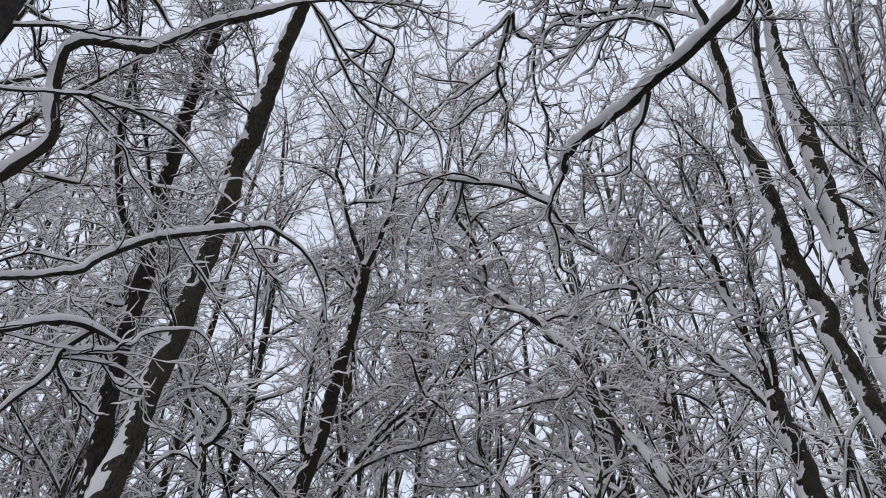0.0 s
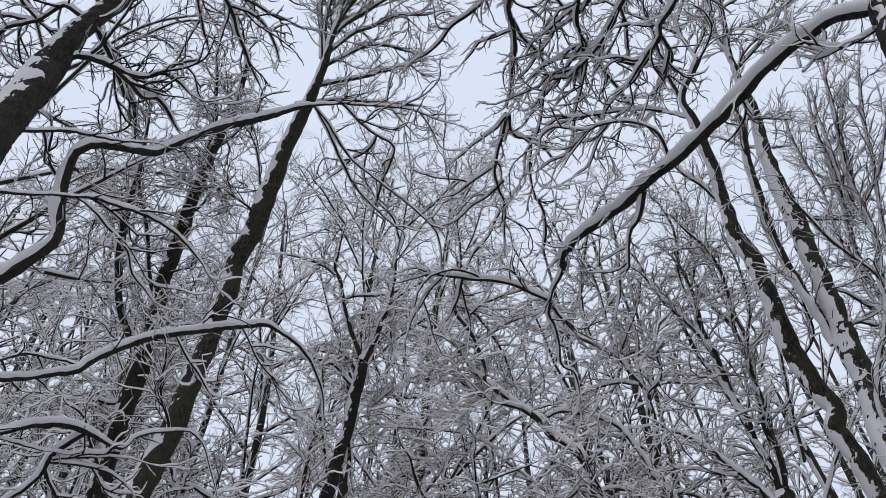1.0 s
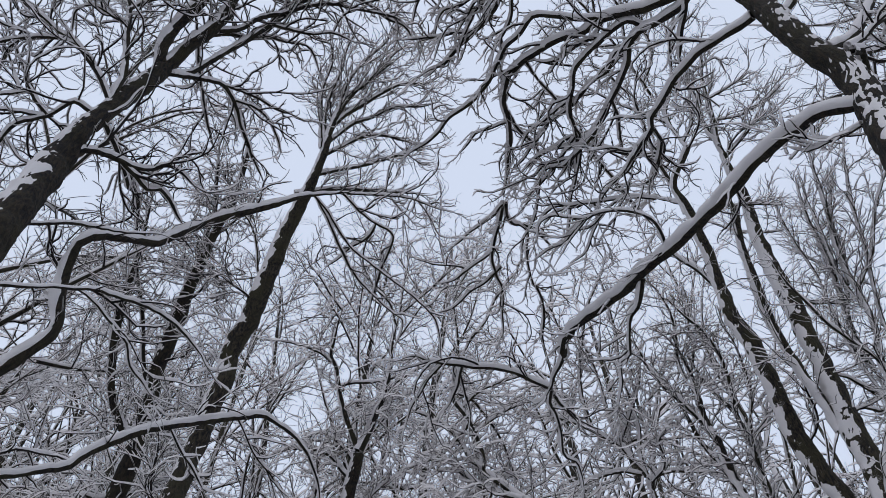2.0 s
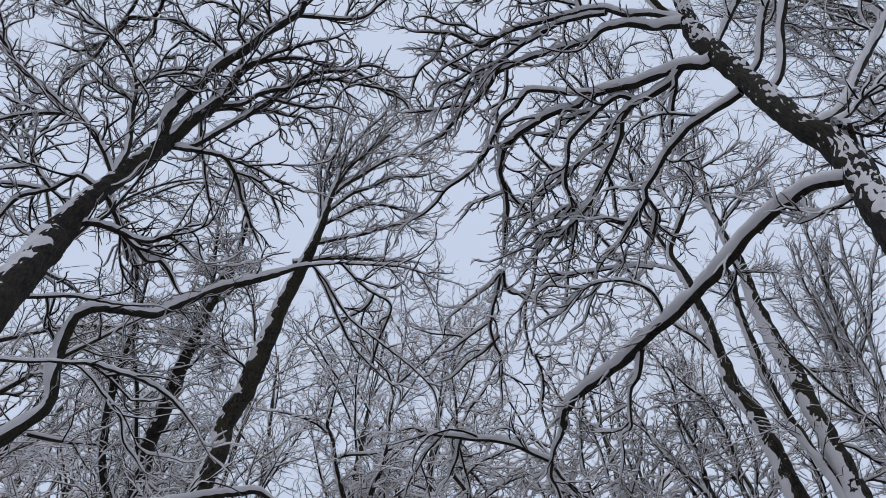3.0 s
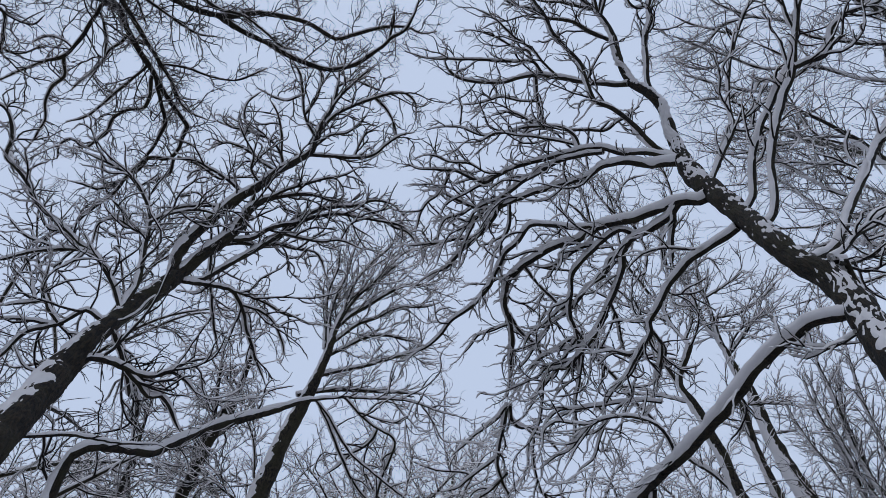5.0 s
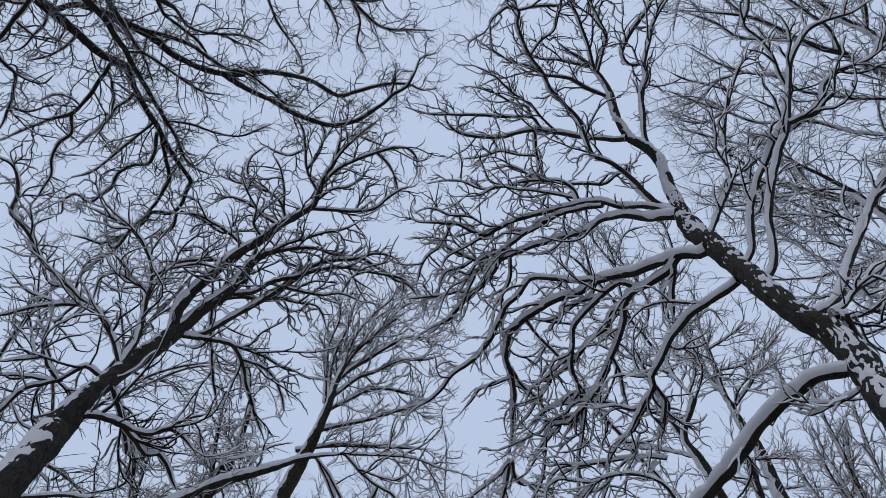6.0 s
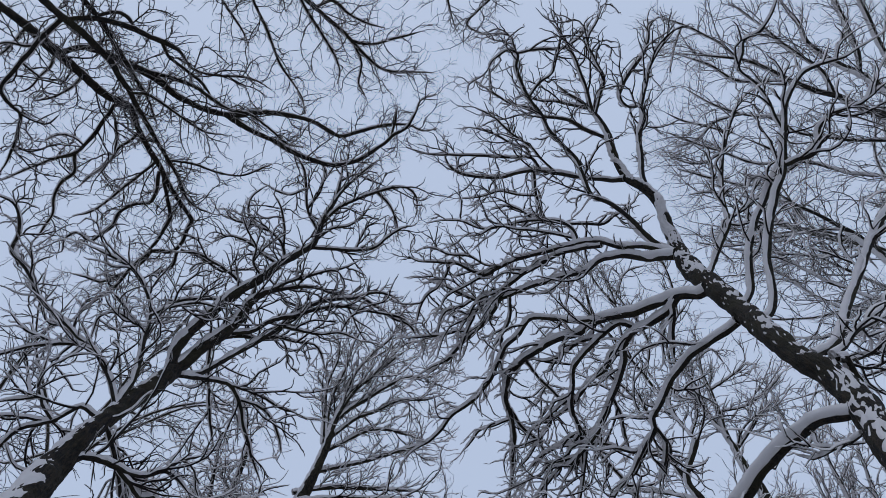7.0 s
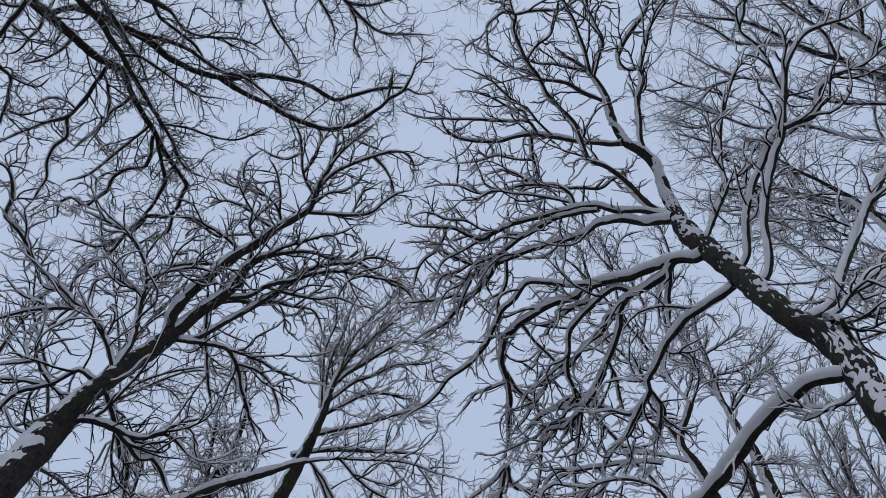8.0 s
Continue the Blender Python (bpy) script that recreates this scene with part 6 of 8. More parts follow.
limb(leaning_tree, (-1.63, 4.39, 9.99, 0.036), (-1.51, 4.41, 10.10, 0.029), (-1.38, 4.43, 10.21, 0.030), (-1.04, 4.49, 10.46, 0.027), (-0.66, 4.52, 10.74, 0.023), (-0.40, 4.53, 10.92, 0.020), (-0.17, 4.51, 11.09, 0.016), bark=GREY_BARK)
limb(leaning_tree, (-1.55, 4.23, 10.21, 0.029), (-1.43, 4.23, 10.37, 0.030), (-1.30, 4.24, 10.53, 0.027), (-1.07, 4.24, 10.80, 0.027), (-0.79, 4.32, 11.03, 0.024), (-0.53, 4.47, 11.20, 0.020), (-0.37, 4.56, 11.29, 0.017), bark=GREY_BARK)
limb(leaning_tree, (-1.46, 4.10, 10.39, 0.030), (-1.30, 4.05, 10.60, 0.027), (-1.14, 4.01, 10.79, 0.027), (-0.93, 4.02, 10.96, 0.024), (-0.60, 3.98, 11.25, 0.020), (-0.17, 4.06, 11.51, 0.017), (0.00, 4.05, 11.63, 0.013), bark=GREY_BARK)
limb(leaning_tree, (-1.41, 3.97, 10.61, 0.030), (-1.25, 3.90, 10.82, 0.031), (-1.07, 3.86, 10.99, 0.032), (-0.79, 3.78, 11.28, 0.028), (-0.49, 3.73, 11.52, 0.025), (-0.13, 3.79, 11.73, 0.017), (0.09, 3.71, 11.91, 0.013), bark=GREY_BARK)
limb(leaning_tree, (-1.38, 3.92, 10.69, 0.027), (-1.24, 3.73, 11.06, 0.028), (-1.03, 3.66, 11.29, 0.024), (-0.73, 3.47, 11.67, 0.021), (-0.50, 3.35, 11.92, 0.017), (-0.25, 3.37, 12.08, 0.013), bark=GREY_BARK)
limb(leaning_tree, (-1.50, 4.07, 10.41, 0.026), (-1.53, 3.89, 10.79, 0.023), (-1.48, 3.72, 11.15, 0.024), (-1.36, 3.54, 11.53, 0.021), (-1.28, 3.30, 11.94, 0.017), (-1.14, 3.15, 12.23, 0.013), bark=GREY_BARK)
limb(leaning_tree, (-1.55, 4.14, 10.31, 0.022), (-1.58, 3.92, 10.76, 0.023), (-1.60, 3.67, 11.21, 0.020), (-1.49, 3.42, 11.65, 0.017), (-1.53, 3.27, 11.86, 0.017), (-1.70, 3.22, 11.98, 0.013), bark=GREY_BARK)
limb(leaning_tree, (-1.36, 3.86, 10.80, 0.023), (-1.22, 3.57, 11.28, 0.020), (-0.97, 3.39, 11.65, 0.021), (-0.71, 3.24, 11.96, 0.017), (-0.55, 3.01, 12.26, 0.013), bark=GREY_BARK)
limb(leaning_tree, (-1.85, 4.55, 9.80, 0.032), (-1.69, 4.57, 9.89, 0.029), (-1.33, 4.64, 10.08, 0.029), (-0.98, 4.75, 10.21, 0.026), (-0.62, 4.86, 10.34, 0.023), (-0.24, 4.95, 10.45, 0.015), bark=GREY_BARK)
limb(leaning_tree, (-2.09, 5.11, 8.95, 0.020), (-2.24, 5.21, 8.92, 0.015), (-2.30, 5.02, 9.17, 0.015), (-2.35, 4.89, 9.33, 0.013), (-2.45, 4.76, 9.48, 0.012), (-2.58, 4.66, 9.58, 0.010), bark=GREY_BARK)
crown(leaning_tree, **FANNED)

# slender tree
slender_tree = tree(-3.75, 7.00, "slender dark tree standing beside a leaning one")
trunk(slender_tree, (-3.75, 7.00, -0.20, 0.173), (-3.73, 6.98, 0.35, 0.133), (-3.40, 6.72, 4.30, 0.116), (-3.42, 6.70, 4.56, 0.113), (-3.46, 6.63, 5.01, 0.107), (-3.49, 6.55, 5.43, 0.099), (-3.48, 6.49, 5.76, 0.093), (-3.47, 6.43, 6.03, 0.089), (-3.45, 6.33, 6.61, 0.101), (-3.42, 6.24, 6.99, 0.098), (-3.40, 6.15, 7.33, 0.093), (-3.39, 6.04, 7.63, 0.091), (-3.39, 5.92, 7.97, 0.090), (-3.33, 5.80, 8.34, 0.085), (-3.28, 5.67, 8.66, 0.083), (-3.22, 5.48, 9.08, 0.074), (-3.14, 5.37, 9.34, 0.068), (-3.07, 5.23, 9.62, 0.058), (-2.96, 5.07, 9.94, 0.052), (-2.87, 4.92, 10.21, 0.045), (-2.89, 5.04, 10.24, 0.041), (-2.76, 4.67, 10.79, 0.035), (-2.71, 4.45, 11.07, 0.030), wind=(-0.9, -0.2), bare=0.42, ragged=0.18, step=0.045, sides=30)
limb(slender_tree, (-3.44, 6.19, 7.11, 0.054), (-3.57, 6.12, 7.19, 0.054), (-3.65, 6.03, 7.31, 0.057), (-3.74, 5.91, 7.49, 0.060), (-3.81, 5.70, 7.82, 0.064), (-3.83, 5.55, 8.05, 0.064), (-3.82, 5.35, 8.37, 0.058), (-3.78, 5.19, 8.63, 0.049), (-3.74, 5.02, 8.89, 0.039), (-3.69, 4.80, 9.19, 0.030), (-3.66, 4.59, 9.45, 0.025), (-3.63, 4.42, 9.65, 0.020))
limb(slender_tree, (-3.39, 6.02, 7.70, 0.033), (-3.49, 5.92, 7.87, 0.033), (-3.55, 5.81, 8.05, 0.030), (-3.60, 5.68, 8.30, 0.027), (-3.68, 5.47, 8.63, 0.027), (-3.79, 5.25, 8.93, 0.027), (-3.84, 5.07, 9.19, 0.020), (-3.83, 4.89, 9.45, 0.015))
limb(slender_tree, (-3.24, 5.57, 8.90, 0.043), (-3.18, 5.37, 9.28, 0.034), (-3.14, 5.21, 9.55, 0.030), (-3.02, 4.95, 9.99, 0.028), (-3.03, 4.64, 10.38, 0.026), (-3.03, 4.29, 10.76, 0.021))
limb(slender_tree, (-3.07, 5.23, 9.62, 0.032), (-3.00, 5.20, 9.82, 0.025), (-2.89, 5.20, 10.01, 0.022), (-2.76, 5.16, 10.29, 0.018), (-2.65, 5.09, 10.58, 0.015))
limb(slender_tree, (-3.24, 5.51, 9.01, 0.024), (-3.11, 5.47, 9.24, 0.021), (-2.98, 5.52, 9.37, 0.018), (-2.92, 5.73, 9.36, 0.014), (-2.89, 5.97, 9.33, 0.011))
limb(slender_tree, (-3.47, 6.32, 6.61, 0.025), (-3.62, 6.41, 6.52, 0.022), (-3.84, 6.39, 6.55, 0.025), (-4.05, 6.40, 6.51, 0.021), (-4.20, 6.36, 6.56, 0.018), (-4.43, 6.38, 6.50, 0.014))
limb(slender_tree, (-3.82, 5.37, 8.34, 0.019), (-3.95, 5.24, 8.59, 0.016), (-4.10, 5.11, 8.79, 0.015), (-4.24, 5.01, 8.92, 0.013), (-4.37, 4.92, 9.03, 0.010))
crown(slender_tree, **HANGING)

# young tree
young_tree = tree(-3.00, 9.10, "young crooked tree with few snowy limbs")
trunk(young_tree, (-3.00, 9.10, -0.20, 0.085), (-2.99, 9.04, 0.35, 0.065), (-2.82, 8.12, 4.89, 0.056), (-2.84, 8.11, 5.05, 0.056), (-2.88, 8.09, 5.37, 0.055), (-2.94, 8.05, 5.63, 0.051), (-3.11, 7.96, 6.03, 0.046), (-3.21, 7.91, 6.23, 0.044), (-3.33, 7.83, 6.50, 0.040), (-3.43, 7.75, 6.73, 0.033), (-3.54, 7.66, 6.97, 0.025), tip=0.5)
limb(young_tree, (-2.93, 8.06, 5.62, 0.043), (-2.81, 8.09, 5.73, 0.047), (-2.72, 8.08, 5.94, 0.064), (-2.71, 8.04, 6.11, 0.058), (-2.79, 7.99, 6.23, 0.041), (-2.89, 7.95, 6.29, 0.033), (-3.07, 7.90, 6.38, 0.024), (-3.24, 7.87, 6.40, 0.017))
limb(young_tree, (-2.86, 8.06, 5.69, 0.020), (-2.72, 8.20, 5.67, 0.022), (-2.55, 8.36, 5.64, 0.024), (-2.40, 8.54, 5.56, 0.022), (-2.24, 8.71, 5.48, 0.019), (-2.09, 8.89, 5.38, 0.016))
limb(young_tree, (-3.21, 7.92, 6.19, 0.015), (-3.18, 7.88, 6.57, 0.016), (-3.21, 7.83, 6.82, 0.014), (-3.35, 7.77, 6.96, 0.012), (-3.54, 7.73, 7.05, 0.011))
crown(young_tree, **SPRAY)

# centre tree
centre_tree = tree(-2.25, 9.75, "dark forked tree hung with snow-covered twigs")
trunk(centre_tree, (-2.25, 9.75, -0.20, 0.203), (-2.24, 9.73, 0.35, 0.155), (-2.04, 9.45, 5.43, 0.135), (-2.00, 9.49, 5.67, 0.123), (-1.89, 9.54, 6.09, 0.112), (-1.79, 9.58, 6.53, 0.107), (-1.73, 9.58, 7.02, 0.102), (-1.65, 9.56, 7.48, 0.097), (-1.58, 9.52, 7.95, 0.095), (-1.46, 9.41, 8.35, 0.092), (-1.42, 9.30, 8.63, 0.093), (-1.35, 9.15, 8.97, 0.094), (-1.29, 9.01, 9.26, 0.086), wind=(-0.9, -0.3), bare=0.5, ragged=0.25, step=0.05, sides=28)
limb(centre_tree, (-1.28, 8.99, 9.29, 0.081), (-1.15, 8.92, 9.60, 0.073), (-1.03, 8.82, 9.94, 0.069), (-0.91, 8.71, 10.29, 0.056), (-0.86, 8.59, 10.58, 0.045), (-0.82, 8.47, 10.86, 0.038), (-0.80, 8.34, 11.14, 0.031), (-0.78, 8.29, 11.24, 0.024), (-0.69, 8.10, 11.61, 0.019))
limb(centre_tree, (-1.31, 8.96, 9.33, 0.059), (-1.44, 8.83, 9.64, 0.050), (-1.57, 8.70, 9.96, 0.046), (-1.68, 8.53, 10.31, 0.044), (-1.74, 8.40, 10.58, 0.042), (-1.84, 8.28, 10.79, 0.038), (-1.80, 8.17, 11.02, 0.031), (-1.78, 8.10, 11.16, 0.024), (-1.70, 7.91, 11.52, 0.019))
limb(centre_tree, (-1.87, 9.55, 6.09, 0.050), (-2.02, 9.46, 6.30, 0.047), (-2.04, 9.32, 6.69, 0.047), (-2.00, 9.19, 7.02, 0.044), (-1.95, 9.01, 7.47, 0.040), (-1.89, 8.86, 7.80, 0.037), (-1.86, 8.76, 8.01, 0.033), (-1.79, 8.56, 8.38, 0.027), (-1.82, 8.38, 8.67, 0.021))
limb(centre_tree, (-1.39, 9.19, 8.88, 0.040), (-1.53, 9.15, 9.02, 0.036), (-1.73, 9.08, 9.26, 0.036), (-1.97, 9.07, 9.39, 0.034), (-2.21, 9.09, 9.45, 0.030), (-2.49, 9.15, 9.47, 0.025), (-2.68, 9.21, 9.46, 0.021))
limb(centre_tree, (-1.36, 9.07, 9.13, 0.031), (-1.50, 9.04, 9.34, 0.029), (-1.70, 9.00, 9.55, 0.027), (-1.90, 9.00, 9.67, 0.025), (-2.14, 9.07, 9.73, 0.021))
limb(centre_tree, (-0.88, 8.69, 10.34, 0.038), (-0.72, 8.69, 10.54, 0.033), (-0.49, 8.72, 10.77, 0.031), (-0.20, 8.75, 11.02, 0.024))
limb(centre_tree, (-1.68, 8.56, 10.27, 0.032), (-1.51, 8.59, 10.40, 0.030), (-1.24, 8.69, 10.53, 0.031), (-0.97, 8.78, 10.66, 0.026), (-0.69, 8.84, 10.83, 0.022))
limb(centre_tree, (-0.85, 8.62, 10.53, 0.028), (-0.90, 9.00, 10.44, 0.026), (-0.91, 9.38, 10.34, 0.022), (-0.90, 9.72, 10.25, 0.017))
limb(centre_tree, (-1.64, 9.57, 7.39, 0.033), (-1.82, 9.63, 7.42, 0.032), (-2.02, 9.62, 7.71, 0.028), (-2.27, 9.60, 8.01, 0.024), (-2.47, 9.59, 8.21, 0.020))
limb(centre_tree, (-1.83, 8.35, 10.66, 0.033), (-1.99, 8.32, 10.83, 0.031), (-2.19, 8.31, 10.96, 0.028), (-2.50, 8.32, 11.12, 0.024), (-2.81, 8.35, 11.24, 0.019))
limb(centre_tree, (-0.69, 8.10, 11.61, 0.022), (-0.40, 8.00, 11.87, 0.022), (-0.11, 7.89, 12.12, 0.020), (0.19, 7.73, 12.40, 0.017), (0.49, 7.64, 12.60, 0.015))
limb(centre_tree, (-1.70, 7.91, 11.52, 0.021), (-1.93, 7.77, 11.81, 0.022), (-2.14, 7.60, 12.13, 0.019), (-2.34, 7.47, 12.35, 0.017))
limb(centre_tree, (-0.73, 8.20, 11.43, 0.022), (-0.88, 7.96, 11.81, 0.022), (-1.13, 7.83, 12.04, 0.020), (-1.33, 7.62, 12.33, 0.017), (-1.53, 7.51, 12.49, 0.015))
limb(centre_tree, (-0.69, 8.12, 11.59, 0.022), (-0.64, 7.90, 11.98, 0.020), (-0.55, 7.66, 12.38, 0.017), (-0.50, 7.43, 12.73, 0.015))
crown(centre_tree, **SPRAY)

# bowed sapling
bowed_sapling = tree(-1.90, 11.00, "thin sapling bowed under snow")
trunk(bowed_sapling, (-1.90, 11.00, -0.20, 0.083), (-1.89, 10.95, 0.35, 0.064), (-1.71, 10.24, 5.79, 0.056), (-1.61, 10.24, 5.95, 0.052), (-1.40, 10.23, 6.28, 0.049), (-1.18, 10.19, 6.66, 0.046), (-0.86, 10.17, 7.02, 0.047), (-0.57, 10.12, 7.28, 0.047), (-0.36, 10.07, 7.46, 0.043), (-0.18, 10.00, 7.65, 0.037), (-0.01, 9.91, 7.85, 0.031), (0.08, 9.82, 8.05, 0.027), (0.26, 9.70, 8.28, 0.022), (0.35, 9.64, 8.40, 0.018), tip=0.4)
limb(bowed_sapling, (-1.56, 10.24, 6.04, 0.030), (-1.32, 10.22, 6.28, 0.037), (-0.96, 10.21, 6.50, 0.039), (-0.68, 10.22, 6.63, 0.040), (-0.43, 10.24, 6.69, 0.038), (-0.09, 10.24, 6.80, 0.036), (0.25, 10.26, 6.86, 0.032), (0.50, 10.28, 6.89, 0.023))
limb(bowed_sapling, (-1.18, 10.19, 6.66, 0.029), (-1.03, 10.17, 6.97, 0.030), (-0.79, 10.15, 7.29, 0.026), (-0.58, 10.12, 7.57, 0.022), (-0.54, 10.05, 7.83, 0.018))
limb(bowed_sapling, (-0.10, 9.95, 7.75, 0.026), (-0.19, 9.93, 7.96, 0.027), (-0.41, 9.97, 8.09, 0.025), (-0.64, 10.07, 8.10, 0.020), (-0.83, 10.21, 8.04, 0.016))
limb(bowed_sapling, (0.33, 9.66, 8.36, 0.020), (-1.19, 9.61, 8.75, 0.020), (-0.93, 9.51, 9.02, 0.021), (-0.66, 9.45, 9.20, 0.018), (-0.38, 9.41, 9.35, 0.016))
crown(bowed_sapling, **SPRAY)

# bent sapling
bent_sapling = tree(1.10, 9.90, "thin bent sapling with arching snowy limbs")
trunk(bent_sapling, (1.10, 9.90, -0.20, 0.085), (1.09, 9.89, 0.35, 0.065), (1.01, 9.78, 5.56, 0.057), (0.91, 9.75, 5.74, 0.052), (0.76, 9.71, 5.96, 0.048), (0.62, 9.67, 6.15, 0.045), (0.54, 9.61, 6.37, 0.041), (0.52, 9.50, 6.70, 0.040), (0.53, 9.37, 7.04, 0.032), (0.48, 9.25, 7.33, 0.027), (0.46, 9.13, 7.60, 0.025), (0.49, 9.02, 7.82, 0.021), (0.37, 8.96, 7.97, 0.017), tip=0.4)
limb(bent_sapling, (0.60, 9.69, 6.12, 0.037), (0.38, 9.68, 6.24, 0.035), (0.27, 9.62, 6.47, 0.034), (0.17, 9.57, 6.65, 0.032), (0.07, 9.49, 6.88, 0.028), (-0.09, 9.46, 7.00, 0.028), (-0.29, 9.42, 7.16, 0.029), (-0.42, 9.31, 7.42, 0.027), (-0.49, 9.21, 7.65, 0.023), (-0.63, 9.12, 7.84, 0.019), (-0.68, 9.03, 8.03, 0.015))
limb(bent_sapling, (0.11, 9.50, 6.84, 0.026), (0.03, 9.46, 7.09, 0.024), (0.02, 9.40, 7.33, 0.023), (0.08, 9.34, 7.58, 0.021), (0.16, 9.29, 7.75, 0.019), (0.46, 9.28, 7.95, 0.017))
limb(bent_sapling, (0.51, 9.67, 6.19, 0.027), (0.39, 9.68, 6.37, 0.024), (0.23, 9.73, 6.43, 0.022), (0.23, 9.88, 6.29, 0.020), (0.39, 10.03, 6.19, 0.018), (0.56, 10.14, 6.12, 0.016))
limb(bent_sapling, (0.71, 9.69, 6.04, 0.023), (0.54, 9.82, 5.94, 0.023), (0.23, 9.93, 5.94, 0.022), (-0.09, 10.02, 5.98, 0.020), (-0.33, 10.06, 6.04, 0.018), (-0.49, 10.04, 6.28, 0.016))
crown(bent_sapling, **SPRAY)

# arching tree
arching_tree = tree(3.30, 8.70, "tree arching over under a load of snow")
trunk(arching_tree, (3.30, 8.70, -0.20, 0.154), (3.27, 8.68, 0.35, 0.118), (2.84, 8.32, 4.94, 0.103), (2.77, 8.37, 5.16, 0.095), (2.64, 8.45, 5.54, 0.092), (2.47, 8.53, 5.87, 0.084), (2.30, 8.60, 6.22, 0.079), (2.13, 8.65, 6.49, 0.074), (2.03, 8.67, 6.69, 0.071), (2.04, 8.64, 7.00, 0.065), (1.93, 8.61, 7.26, 0.066), (1.73, 8.63, 7.50, 0.067), (1.52, 8.63, 7.74, 0.066), (1.52, 8.62, 7.77, 0.064), (1.33, 8.62, 7.97, 0.063), bark=GREY_BARK, bare=0.5)
limb(arching_tree, (1.31, 8.62, 7.97, 0.057), (1.10, 8.62, 8.12, 0.053), (0.86, 8.57, 8.34, 0.050), (0.66, 8.53, 8.52, 0.046), (0.66, 8.44, 8.71, 0.040), (0.54, 8.28, 9.03, 0.038), (0.46, 8.21, 9.19, 0.038), (0.33, 8.13, 9.35, 0.039), (0.21, 8.05, 9.51, 0.039), (0.25, 7.91, 9.73, 0.039), (0.32, 7.79, 9.92, 0.032), bark=GREY_BARK)
limb(arching_tree, (1.17, 8.59, 8.04, 0.041), (0.82, 8.66, 8.22, 0.039), (0.58, 8.68, 8.37, 0.036), (0.33, 8.66, 8.57, 0.030), (0.16, 8.62, 8.75, 0.023), (-0.09, 8.58, 8.95, 0.019), bark=GREY_BARK)
limb(arching_tree, (0.22, 8.00, 9.58, 0.028), (0.47, 8.10, 9.56, 0.026), (0.69, 8.29, 9.44, 0.024), (0.91, 8.54, 9.26, 0.020), (1.05, 8.79, 9.07, 0.018), (1.14, 9.00, 8.90, 0.015), (1.27, 9.20, 8.72, 0.013), bark=GREY_BARK)
limb(arching_tree, (0.66, 8.51, 8.56, 0.033), (0.50, 8.52, 8.68, 0.030), (0.37, 8.47, 8.90, 0.030), (0.25, 8.42, 9.09, 0.026), (0.03, 8.37, 9.33, 0.024), (-0.18, 8.30, 9.57, 0.020), bark=GREY_BARK)
limb(arching_tree, (0.46, 8.21, 9.19, 0.030), (0.38, 8.35, 9.14, 0.034), (0.25, 8.53, 9.08, 0.032), (0.03, 8.74, 9.03, 0.028), (-0.19, 8.91, 9.00, 0.024), bark=GREY_BARK)
limb(arching_tree, (2.03, 8.67, 6.67, 0.030), (2.21, 8.66, 6.77, 0.030), (2.44, 8.68, 6.79, 0.028), (2.63, 8.73, 6.75, 0.026), (2.82, 8.86, 6.61, 0.023), (2.97, 9.01, 6.44, 0.019), bark=GREY_BARK)
limb(arching_tree, (1.52, 8.57, 7.88, 0.032), (1.70, 8.59, 7.99, 0.035), (1.96, 8.67, 8.05, 0.035), (2.23, 8.80, 8.05, 0.031), bark=GREY_BARK)
limb(arching_tree, (2.02, 8.67, 6.76, 0.026), (1.93, 8.68, 6.85, 0.025), (1.75, 8.84, 6.77, 0.027), (1.54, 8.95, 6.79, 0.027), (1.35, 9.04, 6.80, 0.025), (1.09, 9.18, 6.79, 0.022), (0.82, 9.31, 6.78, 0.018), bark=GREY_BARK)
limb(arching_tree, (0.32, 7.80, 9.90, 0.026), (0.52, 7.59, 10.36, 0.026), (0.79, 7.45, 10.67, 0.024), (0.97, 7.27, 11.00, 0.022), (1.20, 7.10, 11.29, 0.020), (1.43, 6.98, 11.50, 0.016), bark=GREY_BARK)
limb(arching_tree, (0.33, 8.13, 9.35, 0.026), (0.60, 8.06, 9.64, 0.026), (0.91, 8.06, 9.83, 0.024), (1.23, 8.08, 9.97, 0.022), (1.55, 8.08, 10.10, 0.018), bark=GREY_BARK)
limb(arching_tree, (0.32, 7.80, 9.90, 0.026), (0.30, 7.54, 10.50, 0.024), (0.26, 7.35, 10.89, 0.022), (0.35, 7.19, 11.19, 0.020), (0.53, 7.03, 11.49, 0.018), (0.72, 6.86, 11.78, 0.014), bark=GREY_BARK)
limb(arching_tree, (0.54, 8.28, 9.03, 0.028), (0.77, 8.29, 9.26, 0.026), (1.08, 8.31, 9.52, 0.024), (1.36, 8.35, 9.68, 0.020), (1.60, 8.40, 9.79, 0.016), bark=GREY_BARK)
crown(arching_tree, **SPRAY)

# forked tree
forked_tree = tree(3.35, 9.10, "crooked forked tree covered in snow")
trunk(forked_tree, (3.35, 9.10, -0.20, 0.100), (3.33, 9.07, 0.35, 0.077), (3.04, 8.65, 5.07, 0.067), (3.07, 8.66, 5.28, 0.068), (3.13, 8.68, 5.72, 0.070), (3.17, 8.68, 6.07, 0.067), (3.15, 8.69, 6.39, 0.063), (3.07, 8.71, 6.70, 0.064), (2.98, 8.74, 6.97, 0.065), (2.94, 8.74, 7.15, 0.058), (3.04, 8.69, 7.35, 0.049), (3.08, 8.61, 7.63, 0.040), (3.08, 8.55, 7.88, 0.034), (3.06, 8.51, 8.04, 0.034), (3.01, 8.46, 8.30, 0.037), bark=GREY_BARK, bare=0.5)
